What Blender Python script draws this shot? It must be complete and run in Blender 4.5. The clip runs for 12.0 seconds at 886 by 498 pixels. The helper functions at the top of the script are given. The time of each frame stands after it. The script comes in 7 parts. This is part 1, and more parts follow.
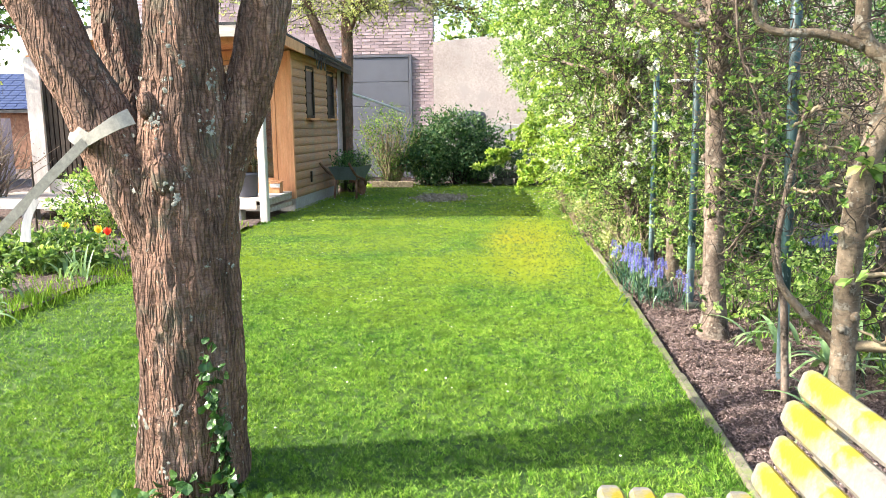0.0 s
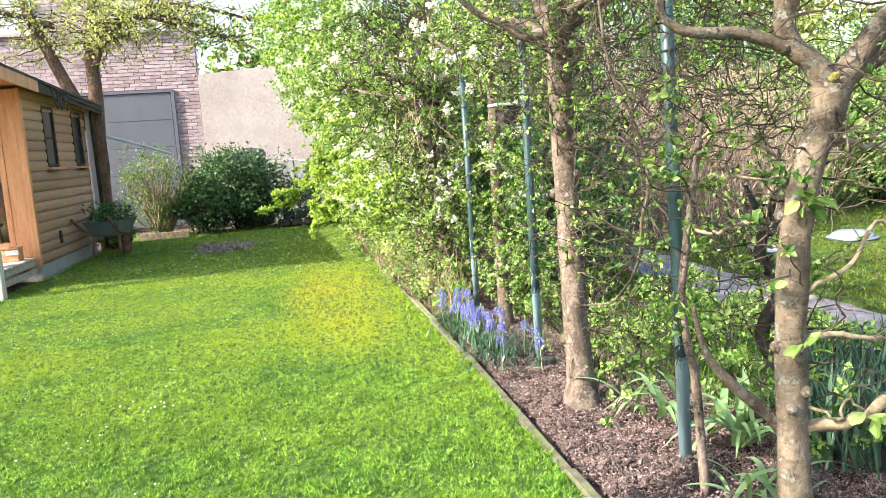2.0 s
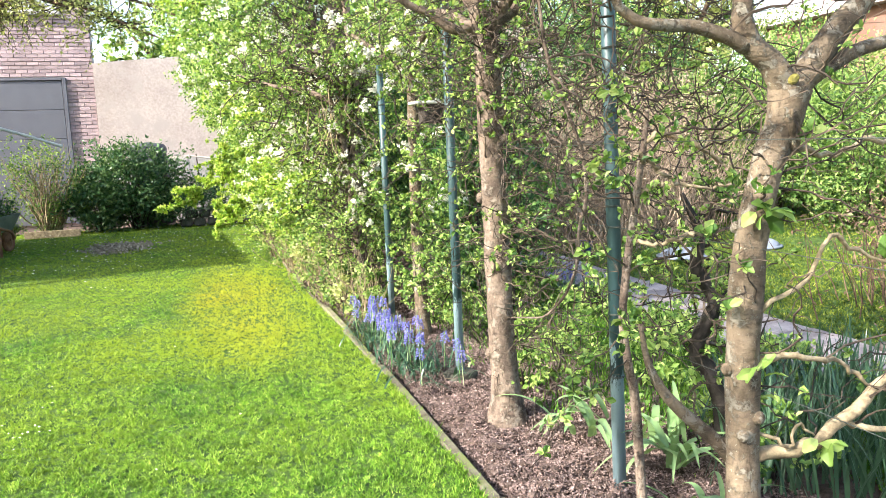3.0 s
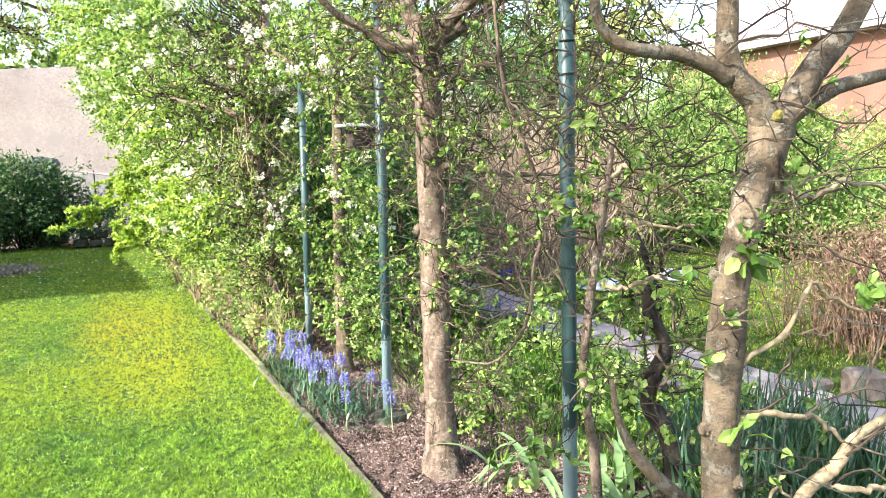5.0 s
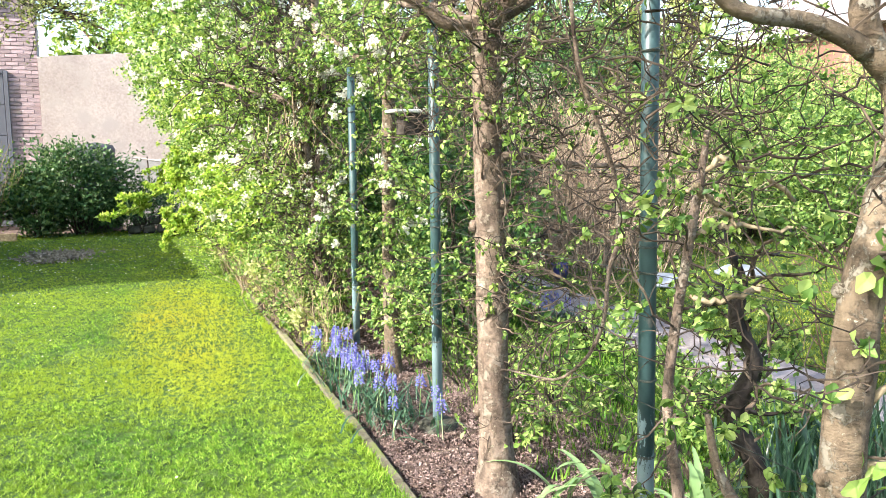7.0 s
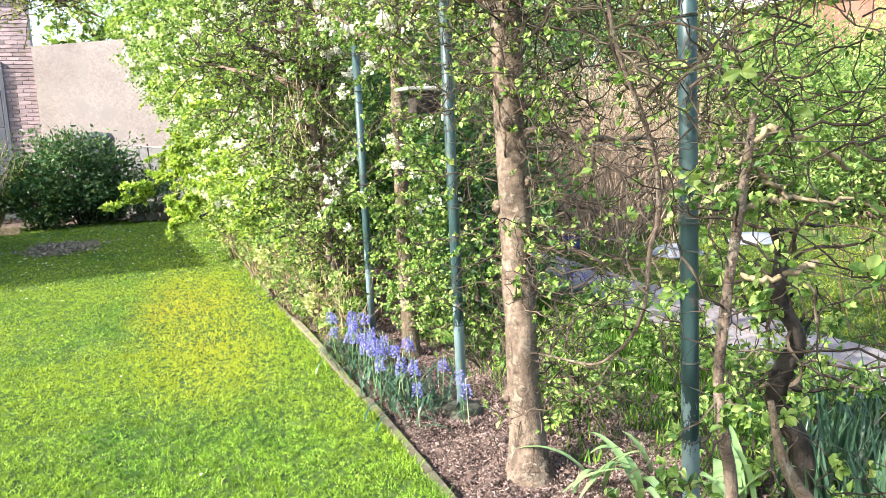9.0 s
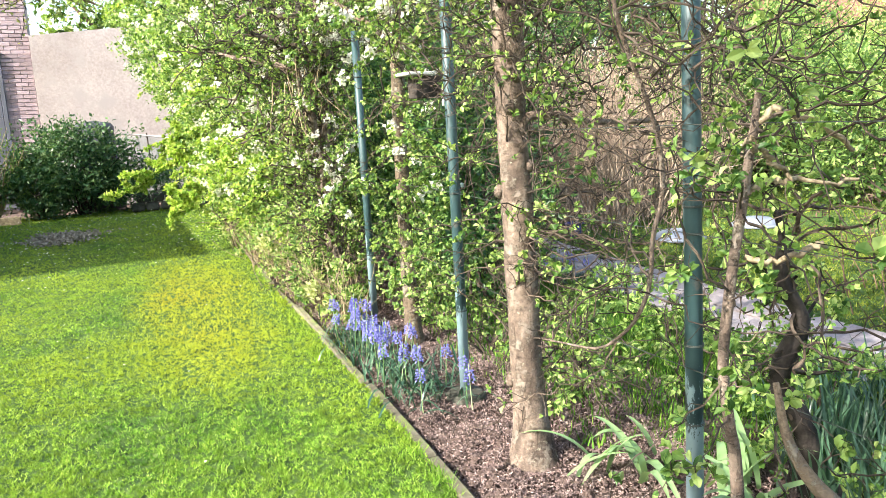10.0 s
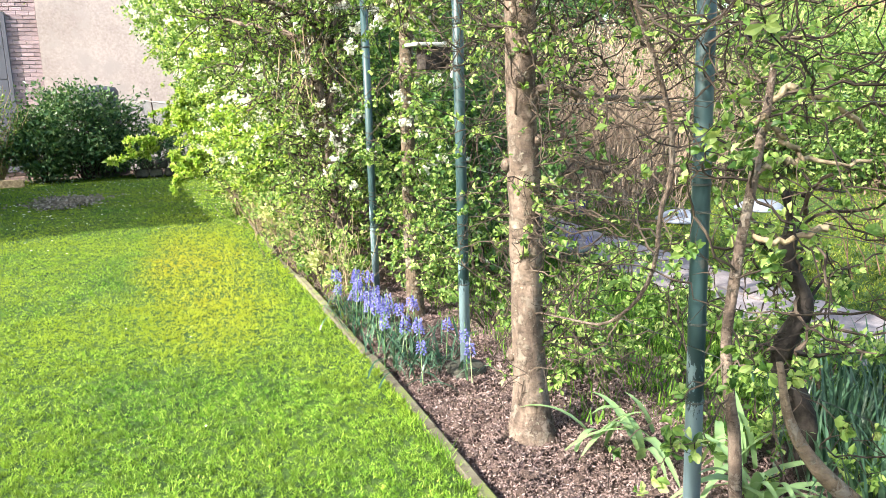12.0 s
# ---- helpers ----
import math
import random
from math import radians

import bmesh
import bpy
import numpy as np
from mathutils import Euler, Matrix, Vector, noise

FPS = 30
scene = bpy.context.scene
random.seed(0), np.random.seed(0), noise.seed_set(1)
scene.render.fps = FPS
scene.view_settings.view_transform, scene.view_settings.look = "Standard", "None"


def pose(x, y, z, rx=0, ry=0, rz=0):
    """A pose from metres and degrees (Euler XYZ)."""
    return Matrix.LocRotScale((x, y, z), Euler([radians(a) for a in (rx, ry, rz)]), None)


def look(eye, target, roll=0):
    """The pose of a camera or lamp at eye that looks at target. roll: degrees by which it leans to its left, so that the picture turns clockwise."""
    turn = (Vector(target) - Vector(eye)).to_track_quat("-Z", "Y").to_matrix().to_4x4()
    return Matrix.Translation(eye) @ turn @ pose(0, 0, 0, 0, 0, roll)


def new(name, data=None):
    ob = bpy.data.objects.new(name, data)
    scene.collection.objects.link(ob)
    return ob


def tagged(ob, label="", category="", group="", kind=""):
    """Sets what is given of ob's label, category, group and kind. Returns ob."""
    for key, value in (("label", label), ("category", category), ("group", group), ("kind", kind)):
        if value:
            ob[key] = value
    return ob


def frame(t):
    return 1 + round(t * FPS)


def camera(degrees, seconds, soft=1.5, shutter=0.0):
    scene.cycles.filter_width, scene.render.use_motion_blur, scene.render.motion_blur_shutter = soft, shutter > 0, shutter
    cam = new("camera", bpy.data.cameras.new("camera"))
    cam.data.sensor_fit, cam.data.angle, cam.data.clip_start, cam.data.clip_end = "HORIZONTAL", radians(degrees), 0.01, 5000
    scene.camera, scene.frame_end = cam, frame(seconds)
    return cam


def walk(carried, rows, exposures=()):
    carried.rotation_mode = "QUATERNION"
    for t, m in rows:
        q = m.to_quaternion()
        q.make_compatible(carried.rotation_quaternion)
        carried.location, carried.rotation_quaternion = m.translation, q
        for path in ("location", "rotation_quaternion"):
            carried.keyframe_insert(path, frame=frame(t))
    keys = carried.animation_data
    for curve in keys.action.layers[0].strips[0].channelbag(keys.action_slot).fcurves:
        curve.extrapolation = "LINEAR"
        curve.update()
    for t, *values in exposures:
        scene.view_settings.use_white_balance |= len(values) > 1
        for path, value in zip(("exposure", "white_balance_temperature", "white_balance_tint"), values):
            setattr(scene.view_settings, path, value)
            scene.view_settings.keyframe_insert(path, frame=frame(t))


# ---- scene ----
cam = camera(60.9, 12.0, soft=0.7)
PATH = [
    (0, (0.02, 0.519, 1.316), (-0.198, 2.48, 0.99), -0.6),
    (0.5, (-0.092, 0.76, 1.342), (-0.117, 2.734, 1.021), -2.2),
    (1, (-0.117, 1.028, 1.324), (-0.087, 3.01, 1.063), -2.5),
    (1.5, (-0.128, 1.28, 1.34), (-0.033, 3.257, 1.052), -3.4),
    (2, (-0.154, 1.586, 1.373), (0.192, 3.537, 1.105), -3.8),
    (2.5, (-0.222, 1.72, 1.376), (0.249, 3.638, 1.057), -2.3),
    (3, (-0.14, 1.888, 1.361), (0.439, 3.782, 1.086), -2.2),
    (3.5, (-0.058, 2.042, 1.407), (0.537, 3.93, 1.12), -3.0),
    (3.7, (-0.068, 2.065, 1.373), (0.596, 3.93, 1.086), -2.2),
    (5.3, (-0.17, 2.208, 1.394), (0.641, 4.023, 1.178), -0.6),
    (5.5, (-0.175, 2.206, 1.408), (0.626, 4.022, 1.166), -1.0),
    (6, (-0.202, 2.286, 1.388), (0.726, 4.033, 1.097), -1.6),
    (6.5, (-0.124, 2.421, 1.379), (0.697, 4.209, 1.019), -1.6),
    (7, (-0.066, 2.495, 1.393), (0.62, 4.356, 1.141), -0.3),
    (7.2, (0.076, 2.53, 1.398), (0.713, 4.404, 1.11), -3.0),
    (8.8, (-0.103, 2.629, 1.403), (0.59, 4.478, 1.085), -2.6),
    (9, (-0.106, 2.627, 1.406), (0.57, 4.482, 1.092), -2.4),
    (9.5, (-0.114, 2.622, 1.399), (0.57, 4.467, 1.044), -3.0),
    (10, (-0.109, 2.636, 1.399), (0.562, 4.488, 1.051), -2.9),
    (10.5, (-0.111, 2.634, 1.391), (0.595, 4.48, 1.08), -1.9),
    (11, (-0.117, 2.63, 1.398), (0.601, 4.466, 1.064), -1.6),
    (11.5, (-0.11, 2.643, 1.393), (0.52, 4.481, 0.923), -3.0),
    (12, (-0.118, 2.645, 1.385), (0.542, 4.487, 0.974), -1.3),
]
walk(cam, [(t, look(eye, target, roll)) for t, eye, target, roll in PATH])

# world, sun and exposure
SUN_AZ, SUN_EL = -105.0, 35.0          # bearing clockwise from +y, height above the horizon
world = bpy.data.worlds.new("world")
scene.world = world
world.use_nodes = True
wn = world.node_tree
sky = wn.nodes.new("ShaderNodeTexSky")
sky.sky_type, sky.sun_disc = "NISHITA", False
sky.sun_elevation, sky.sun_rotation = radians(SUN_EL), radians(SUN_AZ)
sky.air_density, sky.dust_density, sky.ozone_density = 1.2, 2.6, 1.0
wn.links.new(sky.outputs[0], wn.nodes["Background"].inputs[0])
wn.nodes["Background"].inputs[1].default_value = 0.15
sun_data = bpy.data.lights.new("sun", "SUN")
sun_data.energy, sun_data.angle, sun_data.color = 3.6, radians(0.6), (1.0, 0.945, 0.86)
sun = new("sun", sun_data)
to_sun = Vector((math.sin(radians(SUN_AZ)) * math.cos(radians(SUN_EL)), math.cos(radians(SUN_AZ)) * math.cos(radians(SUN_EL)), math.sin(radians(SUN_EL))))
sun.matrix_world = Matrix.Translation(to_sun * 40) @ to_sun.to_track_quat("Z", "Y").to_matrix().to_4x4()
scene.view_settings.exposure = 2.06

# geometry helpers
JOINED = ("twig_mass", "leaves", "stem_mass", "stalk_mass", "lichen", "blossom", "dead_leaves", "branch_mass", "crown", "planting")


class Geo:
    """Collects vertices and faces of one mesh."""

    def __init__(self):
        self.v, self.f, self.n = [], [], 0

    def add(self, verts, faces):
        verts = np.asarray(verts, dtype=float).reshape(-1, 3)
        self.v.append(verts)
        self.f.append([tuple(i + self.n for i in f) for f in faces])
        self.n += len(verts)
        return self

    def add_array(self, verts, faces):
        """Many faces alike: faces is an integer array, one row a face."""
        verts = np.asarray(verts, dtype=float).reshape(-1, 3)
        self.v.append(verts)
        self.f.append((np.asarray(faces) + self.n).tolist())
        self.n += len(verts)
        return self

    def mesh(self, name, smooth=False):
        me = bpy.data.meshes.new(name)
        verts = np.concatenate(self.v) if self.v else np.zeros((0, 3))
        faces = [f for group in self.f for f in group]
        me.from_pydata(verts.tolist(), [], faces)
        if smooth:
            me.polygons.foreach_set("use_smooth", [True] * len(me.polygons))
        me.update()
        return me


def part(name, geo, material, parent=None, label="", smooth=False):
    """Links a Geo (or a mesh) as one mesh object under a thing or a part."""
    me = geo.mesh(name, smooth) if isinstance(geo, Geo) else geo
    if material and not me.materials:
        me.materials.append(material)
    ob = new(name, me)
    if parent:
        ob.parent = parent
    if label:
        ob["label"] = label
    if name in JOINED:
        ob["kind"] = "stuff"
    return ob


def thing(name, label, category, group="", kind="", at=(0, 0, 0), turn=0):
    ob = new(name)
    ob.empty_display_size = 0.1
    ob.matrix_world = pose(*at, 0, 0, turn)
    return tagged(ob, label, category, group, kind)


BOX_F = [(0, 3, 2, 1), (4, 5, 6, 7), (0, 1, 5, 4), (1, 2, 6, 5), (2, 3, 7, 6), (3, 0, 4, 7)]


def box(geo, lo, hi, m=None, cham=0.0):
    """A box from corner to corner, its long edges chamfered where cham is given."""
    (x0, y0, z0), (x1, y1, z1) = lo, hi
    if cham <= 0:
        v = np.array([(x0, y0, z0), (x1, y0, z0), (x1, y1, z0), (x0, y1, z0), (x0, y0, z1), (x1, y0, z1), (x1, y1, z1), (x0, y1, z1)])
        f = BOX_F
    else:
        c = min(cham, 0.45 * min(x1 - x0, y1 - y0, z1 - z0))
        bm = bmesh.new()
        bmesh.ops.create_cube(bm, size=1.0)
        for q in bm.verts:
            q.co = Vector(((x0 + x1) / 2 + q.co.x * (x1 - x0), (y0 + y1) / 2 + q.co.y * (y1 - y0), (z0 + z1) / 2 + q.co.z * (z1 - z0)))
        bmesh.ops.bevel(bm, geom=list(bm.edges), offset=c, segments=1, affect="EDGES")
        bm.verts.index_update()
        v = np.array([q.co[:] for q in bm.verts])
        f = [tuple(q.index for q in face.verts) for face in bm.faces]
        bm.free()
    if m is not None:
        v = np.array([(m @ Vector(q))[:] for q in v])
    geo.add(v, f)
    return geo


def spline(points, n):
    """n points on a smooth curve through the points (Catmull-Rom)."""
    p = np.asarray(points, float)
    if len(p) == 2:
        s = np.linspace(0, 1, n)[:, None]
        return p[0] * (1 - s) + p[1] * s
    q = np.vstack([2 * p[0] - p[1], p, 2 * p[-1] - p[-2]])
    s = np.linspace(0, len(p) - 1 - 1e-6, n)
    i = s.astype(int)
    u = (s - i)[:, None]
    a, b, c, d = q[i], q[i + 1], q[i + 2], q[i + 3]
    return 0.5 * (2 * b + (c - a) * u + (2 * a - 5 * b + 4 * c - d) * u ** 2 + (3 * b - a - 3 * c + d) * u ** 3)


def tube(geo, path, radii, sides=8, rough=0.0, rng=None, cap=True, ridge=0.0, lumps=6):
    """A tube along a path; rough: share of the radius by which it is uneven; ridge: share for lengthwise ridges."""
    p = np.asarray(path, float)
    n = len(p)
    r = np.interp(np.linspace(0, 1, n), np.linspace(0, 1, len(radii)), radii) if len(radii) != n else np.asarray(radii, float)
    t = np.gradient(p, axis=0)
    t /= np.linalg.norm(t, axis=1)[:, None] + 1e-9
    ref = np.array([1.0, 0, 0]) if abs(t[0][0]) < 0.8 else np.array([0, 1.0, 0])
    u = np.zeros_like(p)
    last = ref
    for i in range(n):
        w = last - t[i] * np.dot(last, t[i])
        w /= np.linalg.norm(w) + 1e-9
        u[i] = w
        last = w
    v = np.cross(t, u)
    ang = np.linspace(0, 2 * np.pi, sides, endpoint=False)
    rad = np.repeat(r[:, None], sides, 1)
    if rough > 0 and rng is not None:
        grid = rng.normal(0, 1, (max(2, n // lumps) + 2, sides))
        grid = (grid + np.roll(grid, 1, 1) + np.roll(grid, -1, 1)) / 3
        pos = np.linspace(0, len(grid) - 1.001, n)
        k = pos.astype(int)
        g = grid[k] * (1 - (pos - k))[:, None] + grid[k + 1] * (pos - k)[:, None]
        rad = rad * (1 + rough * g)
    if ridge > 0 and rng is not None:
        rows = rng.normal(0, 1, (max(2, n // 12) + 2, sides))
        pos = np.linspace(0, len(rows) - 1.001, n)
        k = pos.astype(int)
        g = rows[k] * (1 - (pos - k))[:, None] + rows[k + 1] * (pos - k)[:, None]
        rad = rad * (1 + ridge * g)
    ring = p[:, None, :] + rad[:, :, None] * (np.cos(ang)[None, :, None] * u[:, None, :] + np.sin(ang)[None, :, None] * v[:, None, :])
    verts = ring.reshape(-1, 3)
    i, j = np.meshgrid(np.arange(n - 1), np.arange(sides), indexing="ij")
    a = i * sides + j
    b = i * sides + (j + 1) % sides
    quads = np.stack([a, b, b + sides, a + sides], -1).reshape(-1, 4)
    start = geo.n
    geo.add_array(verts, quads)
    if cap:
        geo.f.append([tuple(start + q for q in range(sides))[::-1], tuple(start + (n - 1) * sides + q for q in range(sides))])
    return geo


def lathe(geo, profile, sides=24, at=(0, 0, 0), m=None):
    """A turned shape: profile of (radius, z)."""
    ang = np.linspace(0, 2 * np.pi, sides, endpoint=False)
    v = np.array([(r * math.cos(q) + at[0], r * math.sin(q) + at[1], z + at[2]) for r, z in profile for q in ang])
    if m is not None:
        v = np.array([(m @ Vector(q))[:] for q in v])
    f = [(i * sides + j, i * sides + (j + 1) % sides, (i + 1) * sides + (j + 1) % sides, (i + 1) * sides + j) for i in range(len(profile) - 1) for j in range(sides)]
    geo.add(v, f)
    return geo


def unit(v):
    return v / (np.linalg.norm(v, axis=-1, keepdims=True) + 1e-9)


def leaf_blades(geo, base, along, length, width, rng, fold=0.25, curl=0.25):
    """Many leaves: each a folded, curled blade of two halves, from base along a direction."""
    n = len(base)
    along = unit(along)
    side = unit(np.cross(along, unit(rng.normal(0, 1, (n, 3)) + np.array([-0.8, -0.2, 1.2]))))
    up = np.cross(side, along)
    length, width = np.broadcast_to(length, n)[:, None], np.broadcast_to(width, n)[:, None]
    def at(u, q, lift):
        return base + along * length * u + side * width * q + up * (length * curl * lift + width * fold * abs(q) * 2)
    tip = base + along * length - up * length * curl * 0.35
    verts = np.stack([base, at(0.30, 0.33, 0.2), at(0.68, 0.50, 0.1), tip + side * width * 0.12, tip - side * width * 0.12, at(0.68, -0.50, 0.1), at(0.30, -0.33, 0.2), at(0.5, 0.0, 0.25)], 1).reshape(-1, 3)
    k = np.arange(n)[:, None] * 8
    rim = (0, 1, 2, 3, 4, 5, 6)
    geo.add_array(verts, np.concatenate([k + np.array([[7, rim[i], rim[(i + 1) % 7]]]) for i in range(7)], 0))
    return geo


def leaf_quads(geo, base, along, length, width, rng, fold=0.2):
    """Cheaper leaves for far crowns: two triangles folded on the midrib."""
    n = len(base)
    along = unit(along)
    side = unit(np.cross(along, unit(rng.normal(0, 1, (n, 3)) + np.array([-0.9, -0.25, 1.1]))))
    up = np.cross(side, along)
    length, width = np.broadcast_to(length, n)[:, None], np.broadcast_to(width, n)[:, None]
    mid = base + along * length * 0.5 + up * width * fold
    verts = np.stack([base, mid + side * width * 0.5, base + along * length, mid - side * width * 0.5], 1).reshape(-1, 3)
    k = np.arange(n)[:, None] * 4
    geo.add_array(verts, np.concatenate([k + np.array([[0, 2, 1]]), k + np.array([[0, 3, 2]])], 0))
    return geo


def strap_leaf(geo, base, heading, length, width, rise, droop, seg=6, twist=0.0):
    """A long narrow leaf that rises and bends over."""
    s = np.linspace(0, 1, seg)
    h = np.array([math.cos(heading), math.sin(heading), 0])
    q = np.array([-h[1], h[0], 0])
    p = np.asarray(base)[None, :] + np.outer(length * (math.cos(rise) * s + 0.35 * droop * s ** 2), h) + np.outer(length * (math.sin(rise) * s - droop * s ** 2.2), [0, 0, 1])
    w = width * np.sqrt(np.clip(1 - s ** 2.5, 0.0, 1)) * (0.7 + 0.3 * np.sin(np.pi * np.minimum(s * 1.5, 1)))
    up = np.array([0, 0, 1.0])
    off = w[:, None] * 0.5 * q
    v = np.stack([p + off + up * w[:, None] * 0.18, p, p - off + up * w[:, None] * 0.18], 1).reshape(-1, 3)
    f = []
    for i in range(seg - 1):
        a = i * 3
        f += [(a, a + 1, a + 4, a + 3), (a + 1, a + 2, a + 5, a + 4)]
    geo.add(v, f)
    return geo


def twig_walk(rng, start, way, length, step=0.06, wander=0.35, pull=(0, 0, 0.02)):
    """The nodes of a wandering twig."""
    p, d = np.array(start, float), np.array(way, float)
    d /= np.linalg.norm(d)
    out = [p.copy()]
    for _ in range(max(2, int(length / step))):
        d = d + rng.normal(0, wander, 3) + np.array(pull)
        d /= np.linalg.norm(d)
        p = p + d * step
        out.append(p.copy())
    return np.array(out)


# materials
def nodes_of(name):
    m = bpy.data.materials.new(name)
    m.use_nodes = True
    nt = m.node_tree
    return m, nt, nt.nodes["Principled BSDF"]


def node(nt, kind, **values):
    n = nt.nodes.new(kind)
    for key, value in values.items():
        if key in n.inputs:
            n.inputs[key].default_value = value
    return n


def ramp(nt, source, stops):
    r = nt.nodes.new("ShaderNodeValToRGB")
    el = r.color_ramp.elements
    while len(el) < len(stops):
        el.new(0.5)
    for e, (pos, col) in zip(el, stops):
        e.position, e.color = pos, (*col, 1)
    nt.links.new(source, r.inputs[0])
    return r


def mixed(nt, kind, fac, a, b):
    m = nt.nodes.new("ShaderNodeMix")
    m.data_type, m.blend_type = "RGBA", kind
    if isinstance(fac, (int, float)):
        m.inputs[0].default_value = fac
    else:
        nt.links.new(fac, m.inputs[0])
    for sock, val in ((m.inputs[6], a), (m.inputs[7], b)):
        if isinstance(val, tuple):
            sock.default_value = (*val, 1)
        else:
            nt.links.new(val, sock)
    return m.outputs[2]


def coords(nt, scale=(1, 1, 1), kind="Object"):
    c = nt.nodes.new("ShaderNodeTexCoord")
    mp = nt.nodes.new("ShaderNodeMapping")
    mp.inputs["Scale"].default_value = scale
    nt.links.new(c.outputs[kind], mp.inputs["Vector"])
    return mp.outputs[0]


def noise_tex(nt, vec, scale, detail=6, rough=0.6):
    n = node(nt, "ShaderNodeTexNoise", Scale=scale, Detail=detail, Roughness=rough)
    nt.links.new(vec, n.inputs["Vector"])
    return n.outputs["Fac"]


def surface(name, dark, mid, light, scale=8.0, stretch=(1, 1, 1), rough=0.8, bump=0.3, fine=60.0, metal=0.0, stain=None, stain_scale=2.0, island=0.0, distance=0.01):
    """A worn surface: three tones by noise, fine grain, a stain tone in patches, bump from both."""
    m, nt, p = nodes_of(name)
    vec = coords(nt, stretch)
    big = noise_tex(nt, vec, scale)
    small = noise_tex(nt, vec, fine, 4)
    col = ramp(nt, big, [(0.3, dark), (0.5, mid), (0.72, light)]).outputs[0]
    shade = ramp(nt, small, [(0.3, (0.72, 0.72, 0.72)), (0.7, (1.12, 1.12, 1.12))]).outputs[0]
    col = mixed(nt, "MULTIPLY", 0.8, col, shade)
    if stain:
        spots = ramp(nt, noise_tex(nt, coords(nt), stain_scale, 8, 0.7), [(0.505, (0, 0, 0)), (0.60, (1, 1, 1))]).outputs[0]
        col = mixed(nt, "MIX", spots, col, stain)
    if island > 0:
        g = nt.nodes.new("ShaderNodeNewGeometry")
        oi = nt.nodes.new("ShaderNodeObjectInfo")
        add = nt.nodes.new("ShaderNodeMath")
        add.operation = "ADD"
        nt.links.new(g.outputs["Random Per Island"], add.inputs[0])
        nt.links.new(oi.outputs["Random"], add.inputs[1])
        fr = nt.nodes.new("ShaderNodeMath")
        fr.operation = "FRACT"
        nt.links.new(add.outputs[0], fr.inputs[0])
        v = ramp(nt, fr.outputs[0], [(0, (1 - island,) * 3), (1, (1 + island,) * 3)]).outputs[0]
        col = mixed(nt, "MULTIPLY", 1.0, col, v)
    nt.links.new(col, p.inputs["Base Color"])
    p.inputs["Roughness"].default_value, p.inputs["Metallic"].default_value = rough, metal
    p.inputs["Specular IOR Level"].default_value = 0.3
    if bump:
        b = node(nt, "ShaderNodeBump", Strength=bump, Distance=distance)
        s = nt.nodes.new("ShaderNodeMath")
        s.operation = "ADD"
        nt.links.new(big, s.inputs[0])
        nt.links.new(small, s.inputs[1])
        nt.links.new(s.outputs[0], b.inputs["Height"])
        nt.links.new(b.outputs[0], p.inputs["Normal"])
    return m


def foliage(name, tones, gloss=0.45, thin=0.45, hue=None, tuft=0.0, shine=0.35, through_tint=(1.22, 1.15, 0.72)):
    """Leaves: a tone for each leaf, some light passing through."""
    m, nt, p = nodes_of(name)
    g = nt.nodes.new("ShaderNodeNewGeometry")
    stops = [(i / max(1, len(tones) - 1), c) for i, c in enumerate(tones)]
    col = ramp(nt, g.outputs["Random Per Island"], stops).outputs[0]
    vec = coords(nt)
    big = ramp(nt, noise_tex(nt, vec, 1.3, 4), [(0.3, (0.75, 0.78, 0.7)), (0.7, (1.2, 1.15, 1.1))]).outputs[0]
    col = mixed(nt, "MULTIPLY", 0.8, col, big)
    if tuft:
        # shaded gaps and lit tops of the grass, put into its colour by noise
        t = ramp(nt, noise_tex(nt, vec, tuft, 5, 0.7), [(0.38, (0.36, 0.47, 0.45)), (0.5, (0.97, 0.98, 0.97)), (0.64, (1.42, 1.25, 1.18))]).outputs[0]
        col = mixed(nt, "MULTIPLY", 0.9, col, t)
        t = ramp(nt, noise_tex(nt, vec, tuft * 5.0, 4, 0.75), [(0.38, (0.26, 0.36, 0.34)), (0.5, (1, 1, 1)), (0.66, (1.5, 1.4, 1.4))]).outputs[0]
        col = mixed(nt, "MULTIPLY", 0.85, col, t)
    if hue:
        col = hue(nt, col)
    nt.links.new(col, p.inputs["Base Color"])
    p.inputs["Roughness"].default_value, p.inputs["Specular IOR Level"].default_value = gloss, shine
    tr = nt.nodes.new("ShaderNodeBsdfTranslucent")
    warm = mixed(nt, "MULTIPLY", 1.0, col, through_tint)
    nt.links.new(warm, tr.inputs["Color"])
    mx = nt.nodes.new("ShaderNodeMixShader")
    mx.inputs[0].default_value = thin
    nt.links.new(p.outputs[0], mx.inputs[1])
    nt.links.new(tr.outputs[0], mx.inputs[2])
    nt.links.new(mx.outputs[0], nt.nodes["Material Output"].inputs[0])
    return m


def plain(name, col, rough=0.6, metal=0.0, vary=0.12, scale=12.0, bump=0.08):
    dark = tuple(c * (1 - vary) for c in col)
    light = tuple(min(1, c * (1 + vary)) for c in col)
    return surface(name, dark, col, light, scale=scale, rough=rough, metal=metal, bump=bump, fine=90)


